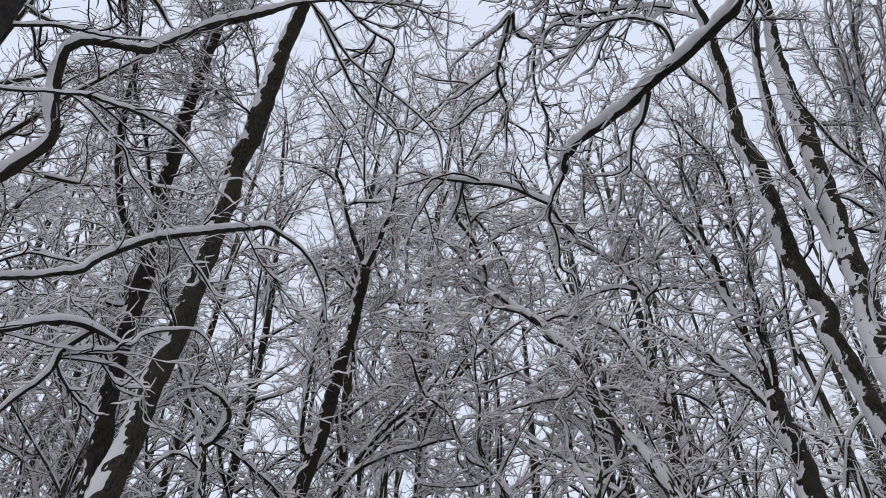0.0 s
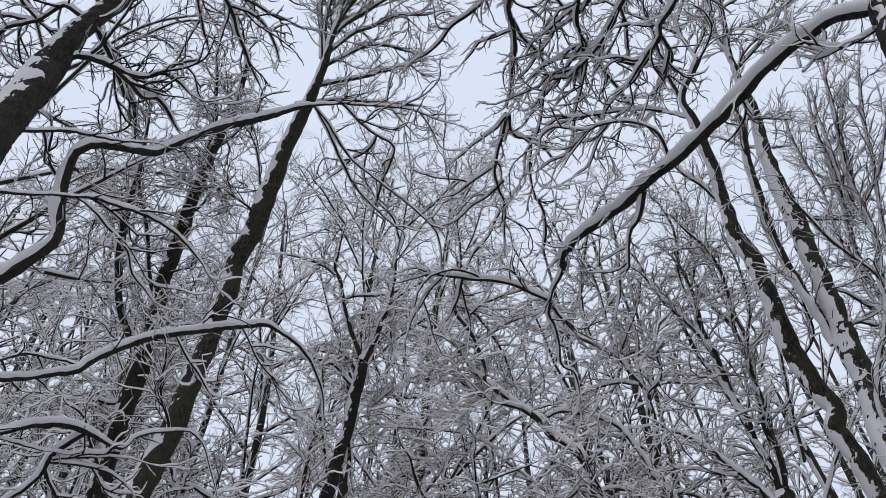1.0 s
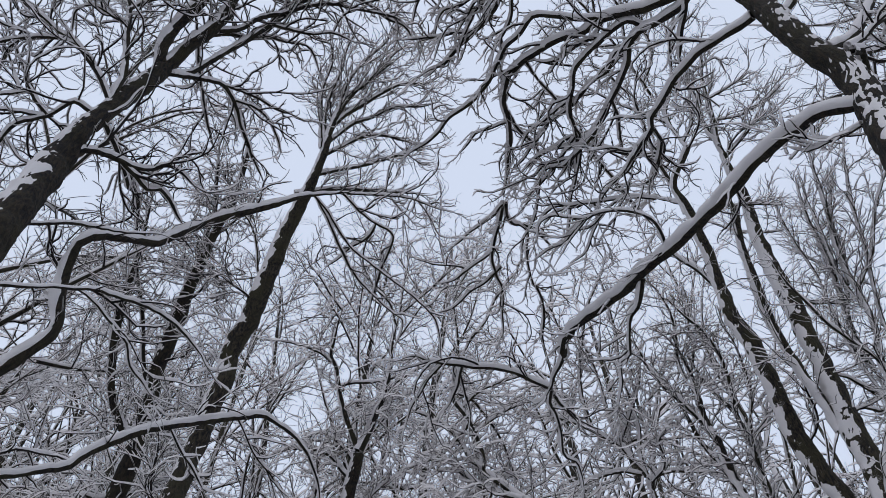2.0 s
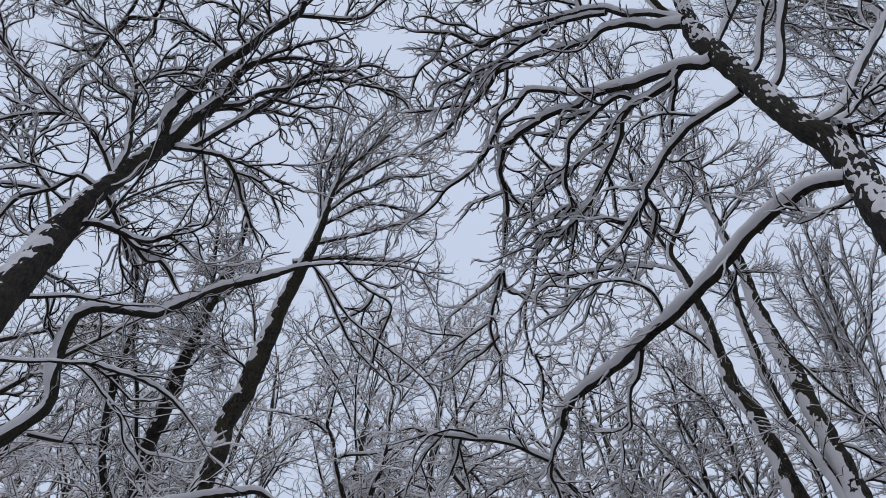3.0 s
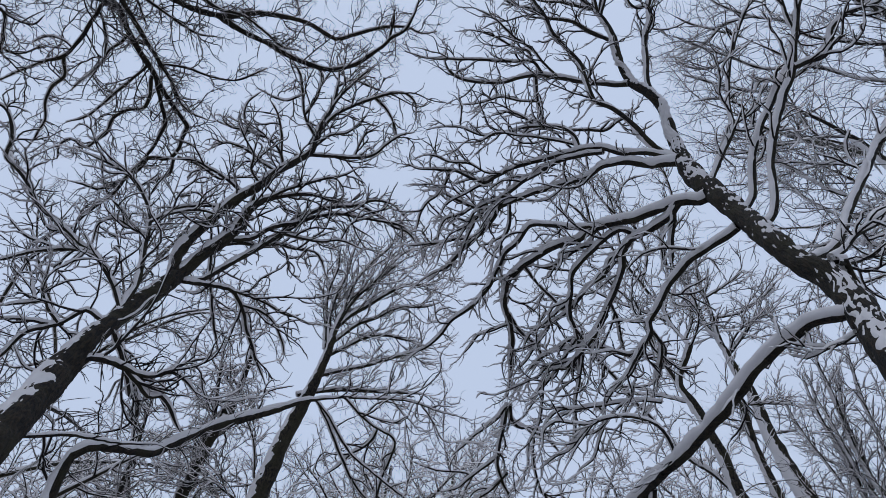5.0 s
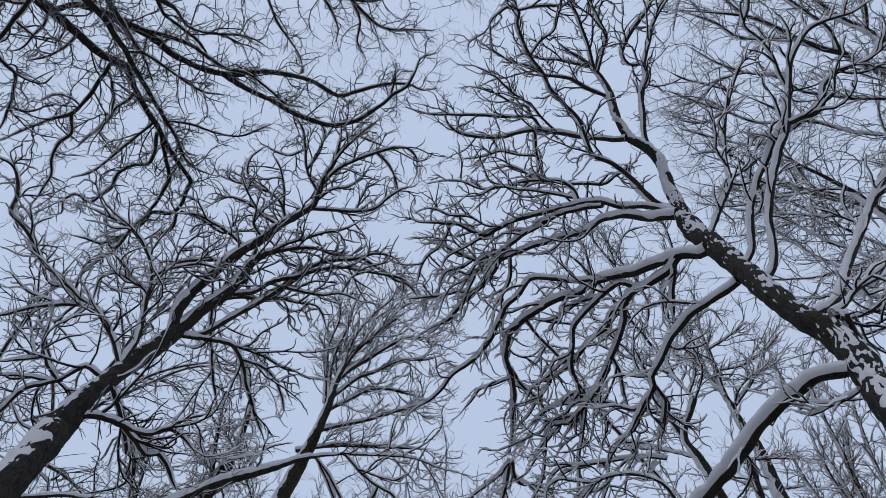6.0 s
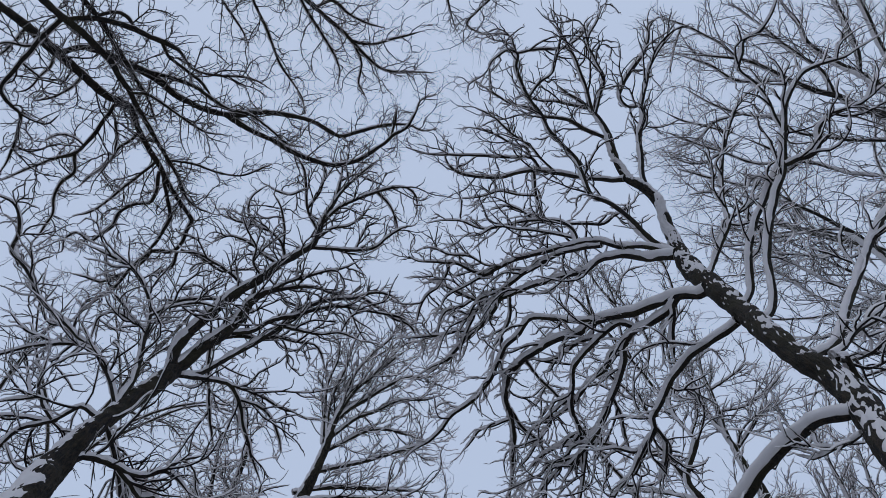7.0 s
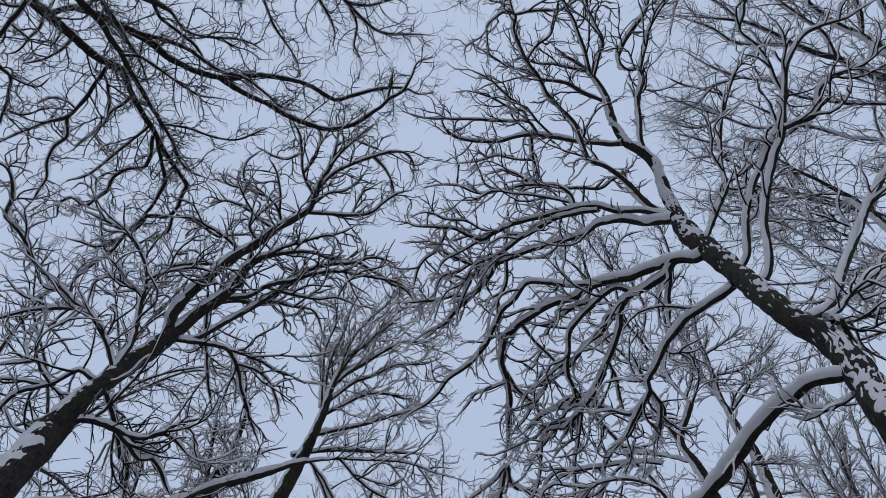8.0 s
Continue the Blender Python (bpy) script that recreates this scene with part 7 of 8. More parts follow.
limb(forked_tree, (3.01, 8.46, 8.30, 0.037), (2.85, 8.41, 8.58, 0.042), (2.75, 8.38, 8.77, 0.042), (2.57, 8.39, 8.95, 0.038), (2.39, 8.39, 9.12, 0.034), (2.19, 8.40, 9.28, 0.030), (2.04, 8.44, 9.37, 0.026), (1.88, 8.45, 9.47, 0.022), (1.59, 8.55, 9.57, 0.020), bark=GREY_BARK)
limb(forked_tree, (3.03, 8.73, 6.83, 0.038), (2.86, 8.69, 7.21, 0.043), (2.71, 8.66, 7.52, 0.044), (2.55, 8.64, 7.75, 0.040), (2.34, 8.67, 7.92, 0.035), (2.16, 8.74, 8.00, 0.031), (1.93, 8.78, 8.14, 0.025), bark=GREY_BARK)
limb(forked_tree, (3.08, 8.71, 6.74, 0.034), (3.29, 8.77, 6.78, 0.027), (3.55, 8.89, 6.76, 0.025), (3.81, 9.06, 6.68, 0.019), bark=GREY_BARK)
limb(forked_tree, (3.05, 8.73, 6.50, 0.030), (2.95, 8.82, 6.55, 0.028), (2.86, 8.91, 6.56, 0.023), (2.74, 8.95, 6.88, 0.021), (2.55, 9.06, 7.04, 0.018), bark=GREY_BARK)
limb(forked_tree, (2.84, 8.40, 8.63, 0.025), (2.76, 8.34, 8.85, 0.025), (2.89, 8.18, 9.16, 0.023), (3.01, 8.05, 9.39, 0.023), (3.14, 7.84, 9.73, 0.021), (3.18, 7.68, 10.00, 0.017), bark=GREY_BARK)
limb(forked_tree, (3.03, 8.46, 8.25, 0.029), (3.32, 8.43, 8.38, 0.029), (3.57, 8.46, 8.41, 0.029), (3.87, 8.49, 8.41, 0.025), (4.17, 8.55, 8.38, 0.021), bark=GREY_BARK)
limb(forked_tree, (2.94, 8.44, 8.34, 0.029), (2.73, 8.54, 8.47, 0.033), (2.48, 8.70, 8.54, 0.032), (2.25, 8.87, 8.57, 0.028), (2.02, 9.03, 8.59, 0.022), bark=GREY_BARK)
limb(forked_tree, (2.72, 8.38, 8.80, 0.025), (2.95, 8.37, 8.93, 0.028), (3.22, 8.40, 8.99, 0.028), (3.50, 8.46, 9.01, 0.024), bark=GREY_BARK)
limb(forked_tree, (2.39, 8.39, 9.12, 0.028), (2.29, 8.23, 9.51, 0.026), (2.38, 7.59, 10.56, 0.024), (2.52, 7.29, 10.96, 0.022), (2.70, 7.05, 11.22, 0.020), (2.83, 6.84, 11.45, 0.016), bark=GREY_BARK)
limb(forked_tree, (2.08, 8.43, 9.35, 0.024), (2.11, 8.32, 9.65, 0.022), (1.87, 8.32, 9.90, 0.020), (1.62, 8.37, 10.08, 0.018), (1.37, 8.50, 10.15, 0.014), bark=GREY_BARK)
limb(forked_tree, (2.75, 8.38, 8.77, 0.027), (2.63, 8.24, 9.22, 0.026), (2.58, 8.07, 9.65, 0.024), (2.49, 7.89, 10.09, 0.022), (2.34, 7.74, 10.45, 0.020), (2.06, 7.72, 10.71, 0.018), (1.90, 7.55, 11.07, 0.016), (1.73, 7.42, 11.34, 0.014), bark=GREY_BARK)
limb(forked_tree, (3.02, 8.45, 8.30, 0.029), (2.98, 8.35, 8.64, 0.027), (3.03, 8.20, 9.01, 0.025), (2.97, 8.06, 9.40, 0.023), (2.88, 7.90, 9.79, 0.022), (2.88, 7.53, 10.49, 0.020), (2.82, 7.32, 10.86, 0.018), (2.75, 7.11, 11.22, 0.016), (2.63, 6.91, 11.55, 0.013), bark=GREY_BARK)
limb(forked_tree, (2.52, 7.94, 9.96, 0.022), (2.35, 8.09, 10.18, 0.020), (2.18, 8.21, 10.44, 0.018), (2.08, 8.25, 10.62, 0.016), bark=GREY_BARK)
crown(forked_tree, **SPRAY)

# crooked tree
crooked_tree = tree(2.15, 9.60, "thin crooked tree bent beside an arching one")
trunk(crooked_tree, (2.15, 9.60, -0.20, 0.100), (2.14, 9.57, 0.35, 0.077), (1.98, 9.10, 5.25, 0.067), (2.02, 9.12, 5.48, 0.064), (2.09, 9.14, 5.78, 0.058), (2.07, 9.16, 6.19, 0.056), (2.09, 9.17, 6.53, 0.046), (2.06, 9.17, 6.75, 0.035), (1.96, 9.21, 6.90, 0.024), bark=GREY_BARK, bare=0.5, tip=0.5)
limb(crooked_tree, (2.07, 9.16, 6.15, 0.038), (1.94, 9.18, 6.45, 0.035), (1.81, 9.21, 6.59, 0.029), (1.64, 9.27, 6.71, 0.026), (1.39, 9.32, 6.96, 0.022), bark=GREY_BARK)
limb(crooked_tree, (1.96, 9.13, 5.48, 0.050), (1.85, 9.13, 5.71, 0.047), (1.74, 9.11, 6.08, 0.045), (1.72, 9.06, 6.39, 0.038), (1.60, 9.05, 6.59, 0.029), (1.46, 9.08, 6.69, 0.021), bark=GREY_BARK)
limb(crooked_tree, (2.04, 9.13, 5.63, 0.029), (2.22, 9.16, 5.79, 0.029), (2.43, 9.19, 5.93, 0.026), (2.68, 9.25, 5.99, 0.022), bark=GREY_BARK)
crown(crooked_tree, **SPRAY)

# multi stem tree
multi_stem_tree = tree(4.15, 7.35, "dark multi-stemmed tree with steep snowy limbs")
trunk(multi_stem_tree, (4.15, 7.35, -0.20, 0.218), (4.14, 7.35, 0.35, 0.167), (3.90, 7.34, 4.49, 0.145), (3.92, 7.39, 4.74, 0.139), (3.96, 7.42, 5.00, 0.120), (3.97, 7.47, 5.31, 0.113), (3.98, 7.53, 5.58, 0.116), (3.98, 7.58, 5.81, 0.115), (4.02, 7.61, 6.09, 0.111), wind=(-1.2, 0.4), bare=0.34, ragged=0.07, step=0.036, sides=28)
limb(multi_stem_tree, (4.00, 7.60, 6.12, 0.076), (3.96, 7.60, 6.59, 0.072), (3.90, 7.60, 6.88, 0.070), (3.90, 7.59, 6.99, 0.074), (3.80, 7.56, 7.59, 0.077), (3.75, 7.47, 8.09, 0.072), (3.67, 7.41, 8.45, 0.062), (3.67, 7.31, 8.78, 0.051), (3.64, 7.20, 9.12, 0.042), (3.56, 7.10, 9.48, 0.034), (3.51, 7.01, 9.74, 0.028), bare=0.6)
limb(multi_stem_tree, (4.03, 7.57, 6.14, 0.066), (4.08, 7.49, 6.60, 0.065), (4.04, 7.47, 6.90, 0.059), (4.05, 7.35, 7.43, 0.050), (4.04, 7.23, 7.89, 0.046), (4.00, 7.14, 8.25, 0.041), (4.01, 7.01, 8.59, 0.038), (3.99, 6.87, 8.94, 0.034), (3.92, 6.77, 9.23, 0.031), (3.82, 6.70, 9.51, 0.027), (3.64, 6.67, 9.78, 0.024), (3.45, 6.58, 10.11, 0.022), bare=0.6)
limb(multi_stem_tree, (4.05, 7.47, 6.27, 0.046), (4.06, 7.42, 6.79, 0.041), (4.07, 7.35, 7.24, 0.039), (4.04, 7.28, 7.60, 0.036), (4.11, 7.12, 8.09, 0.029), (4.22, 6.97, 8.45, 0.026), (4.22, 6.83, 8.84, 0.023), (4.17, 6.68, 9.24, 0.019), (4.13, 6.63, 9.42, 0.017), (4.09, 6.47, 9.78, 0.016), bare=0.6)
limb(multi_stem_tree, (3.81, 7.56, 7.50, 0.051), (3.73, 7.60, 7.86, 0.049), (3.61, 7.64, 8.24, 0.042), (3.54, 7.62, 8.65, 0.036), (3.50, 7.61, 8.90, 0.030), (3.42, 7.57, 9.27, 0.025), (3.29, 7.55, 9.66, 0.019), bare=0.6)
limb(multi_stem_tree, (3.74, 7.44, 8.22, 0.057), (3.57, 7.45, 8.62, 0.055), (3.41, 7.46, 8.93, 0.050), (3.24, 7.43, 9.30, 0.043), (3.12, 7.38, 9.61, 0.033), (3.01, 7.31, 9.96, 0.025), (2.84, 7.29, 10.21, 0.019), bare=0.6)
limb(multi_stem_tree, (3.99, 7.13, 8.29, 0.034), (3.92, 7.18, 8.61, 0.032), (3.83, 7.25, 8.94, 0.029), (3.78, 7.26, 9.24, 0.026), (3.72, 7.26, 9.65, 0.021), bare=0.6)
limb(multi_stem_tree, (3.93, 7.62, 5.91, 0.065), (3.85, 7.68, 6.12, 0.067), (3.74, 7.76, 6.36, 0.060), (3.60, 7.85, 6.63, 0.053), (3.47, 7.92, 6.89, 0.047), (3.32, 8.00, 7.11, 0.042), (3.19, 8.08, 7.26, 0.035), (2.99, 8.22, 7.40, 0.029), bare=0.6)
limb(multi_stem_tree, (3.65, 7.83, 6.45, 0.028), (3.47, 7.96, 6.57, 0.021), (3.26, 8.09, 6.72, 0.018), (3.09, 8.21, 6.82, 0.015), (2.91, 8.41, 6.80, 0.011), bare=0.6)
limb(multi_stem_tree, (3.68, 7.32, 8.74, 0.031), (3.56, 7.26, 9.12, 0.028), (3.53, 7.17, 9.43, 0.024), (3.56, 7.06, 9.68, 0.022), (3.56, 6.88, 10.10, 0.021), (3.38, 6.71, 10.62, 0.019), (3.21, 6.68, 10.86, 0.015), bare=0.6)
limb(multi_stem_tree, (3.64, 7.20, 9.12, 0.028), (3.76, 7.09, 9.47, 0.024), (3.78, 6.99, 9.85, 0.022), (3.88, 6.83, 10.30, 0.019), (3.86, 6.71, 10.68, 0.017), bare=0.6)
limb(multi_stem_tree, (3.93, 7.52, 5.44, 0.034), (3.89, 7.60, 5.51, 0.038), (3.86, 7.66, 5.65, 0.029), (3.87, 7.71, 5.85, 0.023), bare=0.6)
limb(multi_stem_tree, (3.89, 7.50, 5.23, 0.037), (3.87, 7.60, 5.34, 0.034), (3.86, 7.67, 5.44, 0.022), (3.85, 7.73, 5.54, 0.016), bare=0.6)
crown(multi_stem_tree, **STEEP)

# tall tree
tall_tree = tree(4.75, 6.75, "tall lichen-grey tree with snow down one side")
trunk(tall_tree, (4.75, 6.75, -0.20, 0.141), (4.73, 6.73, 0.35, 0.108), (4.38, 6.43, 4.77, 0.094), (4.36, 6.45, 5.01, 0.094), (4.35, 6.46, 5.25, 0.096), (4.32, 6.46, 5.54, 0.095), (4.30, 6.44, 5.86, 0.098), (4.24, 6.43, 6.21, 0.102), (4.30, 6.39, 6.32, 0.101), (4.24, 6.41, 6.64, 0.106), (4.19, 6.40, 6.99, 0.109), (4.15, 6.37, 7.35, 0.112), (4.13, 6.31, 7.66, 0.112), (4.11, 6.24, 8.02, 0.111), (4.08, 6.19, 8.36, 0.113), (4.06, 6.13, 8.67, 0.107), (3.98, 6.11, 8.93, 0.097), (3.94, 5.99, 9.41, 0.091), (3.92, 5.86, 9.78, 0.082), (3.87, 5.70, 10.07, 0.076), (3.79, 5.55, 10.37, 0.070), (3.74, 5.43, 10.59, 0.062), (3.68, 5.32, 10.77, 0.054), (3.58, 5.20, 11.00, 0.046), (3.77, 4.67, 11.33, 0.047), bark=GREY_BARK, wind=(-1.2, 0.3), bare=0.34, ragged=0.07, step=0.034, sides=30)
limb(tall_tree, (3.77, 4.67, 11.33, 0.037), (3.69, 4.60, 11.69, 0.034), (3.64, 4.54, 11.92, 0.031), (3.62, 4.46, 12.15, 0.031), (3.50, 4.37, 12.52, 0.023), (3.36, 4.19, 13.05, 0.019), bark=GREY_BARK)
limb(tall_tree, (3.92, 5.97, 9.47, 0.048), (3.79, 5.93, 9.81, 0.045), (3.66, 5.92, 10.06, 0.042), (3.52, 5.93, 10.27, 0.035), (3.41, 5.87, 10.53, 0.026), (3.32, 5.82, 10.73, 0.020), bark=GREY_BARK)
limb(tall_tree, (3.68, 5.32, 10.78, 0.033), (3.58, 5.39, 10.96, 0.031), (3.46, 5.47, 11.18, 0.030), (3.27, 5.60, 11.49, 0.027), (3.03, 5.77, 11.83, 0.021), bark=GREY_BARK)
limb(tall_tree, (3.70, 5.39, 10.67, 0.038), (3.62, 5.25, 10.95, 0.035), (3.36, 4.90, 11.42, 0.029), (3.28, 4.69, 11.75, 0.026), (3.20, 4.47, 12.08, 0.022), (3.10, 4.23, 12.42, 0.018), bark=GREY_BARK)
limb(tall_tree, (3.74, 4.65, 11.45, 0.025), (3.93, 4.44, 11.79, 0.022), (3.97, 4.23, 12.17, 0.018), (4.12, 3.99, 12.51, 0.018), bark=GREY_BARK)
limb(tall_tree, (3.50, 4.37, 12.52, 0.028), (3.24, 4.05, 12.95, 0.024), (2.98, 3.77, 13.31, 0.024), (2.70, 3.47, 13.66, 0.020), (2.45, 3.23, 13.93, 0.020), (2.18, 3.08, 14.15, 0.015), bark=GREY_BARK)
limb(tall_tree, (3.41, 4.26, 12.85, 0.024), (3.59, 3.94, 13.20, 0.024), (3.51, 3.58, 13.67, 0.020), (3.40, 3.28, 14.06, 0.015), bark=GREY_BARK)
limb(tall_tree, (3.62, 4.46, 12.15, 0.027), (3.76, 4.17, 12.48, 0.023), (3.80, 3.76, 12.97, 0.019), (3.76, 3.40, 13.39, 0.015), bark=GREY_BARK)
limb(tall_tree, (2.98, 3.77, 13.31, 0.019), (2.59, 3.85, 13.55, 0.020), (2.25, 3.73, 13.84, 0.015), (1.88, 3.60, 14.12, 0.015), bark=GREY_BARK)
limb(tall_tree, (3.24, 4.05, 12.95, 0.019), (3.11, 3.66, 13.28, 0.019), (3.07, 3.24, 13.57, 0.015), (2.97, 2.90, 13.82, 0.015), bark=GREY_BARK)
limb(tall_tree, (2.70, 3.47, 13.65, 0.020), (2.57, 2.96, 14.08, 0.015), (2.31, 2.71, 14.36, 0.016), bark=GREY_BARK)
limb(tall_tree, (3.51, 3.58, 13.67, 0.020), (3.20, 3.18, 14.11, 0.015), (2.96, 2.84, 14.45, 0.016), bark=GREY_BARK)
limb(tall_tree, (3.80, 3.76, 12.97, 0.019), (4.07, 3.37, 13.30, 0.019), (4.25, 3.21, 13.43, 0.015), bark=GREY_BARK)
limb(tall_tree, (3.76, 4.17, 12.48, 0.023), (4.17, 3.95, 12.67, 0.019), (4.49, 3.80, 12.78, 0.014), (4.68, 4.00, 12.77, 0.014), bark=GREY_BARK)
limb(tall_tree, (3.64, 4.55, 11.92, 0.026), (3.34, 4.54, 12.24, 0.023), (2.98, 4.51, 12.62, 0.019), (2.68, 4.44, 12.93, 0.019), (2.35, 4.36, 13.25, 0.015), bark=GREY_BARK)
limb(tall_tree, (2.98, 4.51, 12.62, 0.019), (2.88, 4.17, 13.02, 0.014), (2.56, 4.08, 13.33, 0.015), bark=GREY_BARK)
limb(tall_tree, (2.68, 4.44, 12.93, 0.019), (2.25, 4.63, 13.17, 0.015), (1.80, 4.64, 13.46, 0.015), bark=GREY_BARK)
limb(tall_tree, (4.07, 3.37, 13.30, 0.019), (4.05, 2.95, 13.60, 0.020), (3.96, 2.61, 13.85, 0.015), (3.77, 2.35, 14.10, 0.015), bark=GREY_BARK)
limb(tall_tree, (3.20, 3.19, 14.11, 0.020), (3.45, 2.82, 14.33, 0.016), (3.77, 2.73, 14.39, 0.016), bark=GREY_BARK)
limb(tall_tree, (3.07, 3.24, 13.57, 0.020), (2.83, 3.00, 13.83, 0.015), (2.58, 2.56, 14.18, 0.015), bark=GREY_BARK)
crown(tall_tree, **FINE)

# snowy tree
snowy_tree = tree(4.90, 6.00, "tall forked tree with its trunk plastered in snow")
trunk(snowy_tree, (4.90, 6.00, -0.20, 0.158), (4.86, 5.99, 0.35, 0.121), (4.28, 5.83, 5.01, 0.105), (4.31, 5.90, 5.41, 0.110), (4.35, 5.92, 5.78, 0.118), (4.37, 5.92, 5.87, 0.119), (4.43, 5.91, 6.21, 0.122), (4.46, 5.89, 6.53, 0.122), (4.47, 5.88, 6.87, 0.126), (4.49, 5.83, 7.24, 0.119), (4.50, 5.79, 7.55, 0.115), (4.50, 5.74, 7.87, 0.112), (4.50, 5.71, 8.18, 0.112), (4.52, 5.66, 8.48, 0.114), (4.52, 5.59, 8.88, 0.110), (4.48, 5.52, 9.25, 0.104), (4.46, 5.43, 9.60, 0.098), (4.42, 5.31, 9.92, 0.088), (4.42, 5.14, 10.25, 0.072), (4.42, 5.00, 10.50, 0.057), (4.26, 4.76, 10.77, 0.052), (4.21, 4.63, 11.04, 0.049), bark=GREY_BARK, wind=(-1.2, -0.1), bare=0.26, ragged=0.08, step=0.034, sides=30)
limb(snowy_tree, (4.37, 5.93, 6.92, 0.058), (4.31, 5.85, 7.21, 0.065), (4.24, 5.78, 7.45, 0.063), (4.17, 5.70, 7.69, 0.059), (4.09, 5.60, 7.96, 0.056), (4.05, 5.53, 8.12, 0.058), (3.99, 5.40, 8.38, 0.057), (3.95, 5.26, 8.61, 0.056), (3.91, 5.11, 8.85, 0.054), (3.86, 4.96, 9.08, 0.053), (3.84, 4.77, 9.32, 0.050), (3.81, 4.64, 9.48, 0.043), (3.77, 4.56, 9.59, 0.033), (3.70, 4.49, 9.72, 0.023), bark=GREY_BARK)
limb(snowy_tree, (4.21, 4.63, 11.04, 0.040), (4.18, 4.55, 11.25, 0.041), (4.18, 4.37, 11.60, 0.034), (4.18, 4.17, 11.96, 0.031), (4.16, 3.98, 12.29, 0.022), (4.19, 3.74, 12.62, 0.018), (4.22, 3.54, 12.88, 0.014), bark=GREY_BARK)
limb(snowy_tree, (4.39, 5.87, 5.64, 0.019), (4.35, 5.80, 5.85, 0.019), (4.45, 4.94, 7.05, 0.018), (4.29, 4.90, 7.26, 0.018), (4.14, 4.85, 7.46, 0.019), (3.99, 4.75, 7.70, 0.017), (3.83, 4.64, 7.94, 0.016), (3.72, 4.51, 8.14, 0.013), bark=GREY_BARK)
limb(snowy_tree, (4.43, 5.29, 9.95, 0.016), (4.29, 5.37, 10.08, 0.015), (4.16, 5.41, 10.22, 0.013), (3.94, 5.44, 10.48, 0.011), bark=GREY_BARK)
limb(snowy_tree, (4.46, 5.29, 9.93, 0.014), (4.65, 5.32, 9.99, 0.013), (4.86, 5.34, 10.06, 0.011), bark=GREY_BARK)
limb(snowy_tree, (3.70, 4.65, 9.56, 0.015), (4.03, 4.64, 9.58, 0.015), (4.44, 4.64, 9.57, 0.012), bark=GREY_BARK)
limb(snowy_tree, (4.23, 4.65, 10.99, 0.028), (4.53, 4.47, 11.25, 0.025), (4.72, 4.34, 11.43, 0.021), (4.95, 4.22, 11.58, 0.017), bark=GREY_BARK)
limb(snowy_tree, (4.15, 4.53, 11.12, 0.033), (4.05, 4.44, 11.47, 0.029), (4.01, 4.30, 11.77, 0.026), (4.00, 4.17, 12.01, 0.022), (3.90, 3.90, 12.54, 0.018), bark=GREY_BARK)
limb(snowy_tree, (4.57, 5.55, 8.84, 0.024), (4.80, 5.65, 8.80, 0.021), (5.04, 5.66, 8.81, 0.019), (5.32, 5.68, 8.80, 0.014), bark=GREY_BARK)
limb(snowy_tree, (4.47, 5.86, 7.06, 0.021), (4.68, 5.83, 7.16, 0.020), (4.89, 5.88, 7.16, 0.018), (5.09, 5.92, 7.15, 0.014), bark=GREY_BARK)
limb(snowy_tree, (4.49, 5.83, 7.25, 0.015), (4.43, 5.74, 7.59, 0.016), (4.67, 5.74, 7.55, 0.019), (4.91, 5.83, 7.42, 0.022), (5.12, 5.90, 7.31, 0.020), bark=GREY_BARK)
limb(snowy_tree, (4.18, 4.17, 11.96, 0.022), (4.51, 4.03, 12.11, 0.018), (4.83, 3.86, 12.27, 0.013), bark=GREY_BARK)
limb(snowy_tree, (4.18, 4.37, 11.60, 0.021), (4.60, 4.30, 11.66, 0.017), (4.99, 4.09, 11.78, 0.017), (5.24, 3.87, 11.91, 0.013), bark=GREY_BARK)
crown(snowy_tree, **THIN)

# fan tree
fan_tree = tree(7.20, 7.00, "bare tree with thin fanning upright limbs")
trunk(fan_tree, (7.20, 7.00, -0.20, 0.201), (7.13, 6.99, 0.35, 0.154), (6.40, 6.70, 4.60, 0.120), (5.80, 6.40, 6.10, 0.080), bark=GREY_BARK)
limb(fan_tree, (5.80, 6.40, 6.10, 0.039), (5.32, 6.09, 7.14, 0.031), (5.24, 6.05, 7.48, 0.027), (5.16, 5.97, 7.88, 0.026), (5.09, 5.85, 8.29, 0.024), (5.38, 6.09, 8.05, 0.034), (5.32, 5.93, 8.54, 0.036), (5.30, 5.66, 9.10, 0.035), (5.26, 5.37, 9.64, 0.034), (5.16, 5.12, 10.12, 0.027), (5.12, 4.84, 10.51, 0.022), bark=GREY_BARK, snow=0.028)
limb(fan_tree, (5.80, 6.40, 6.10, 0.036), (5.44, 5.94, 7.52, 0.029), (5.39, 5.86, 8.06, 0.025), (5.38, 5.68, 8.24, 0.034), (5.35, 5.38, 9.13, 0.034), (5.33, 5.20, 9.57, 0.031), (5.35, 4.85, 10.18, 0.027), (5.32, 4.63, 10.56, 0.022), (5.31, 4.42, 10.87, 0.017), bark=GREY_BARK, snow=0.028)
limb(fan_tree, (5.80, 6.40, 6.10, 0.027), (5.50, 5.84, 7.78, 0.022), (5.54, 5.55, 8.58, 0.021), (5.62, 5.13, 9.38, 0.020), (5.63, 4.72, 10.07, 0.018), (5.66, 4.45, 10.44, 0.016), (5.70, 4.18, 10.75, 0.014), bark=GREY_BARK, snow=0.028)
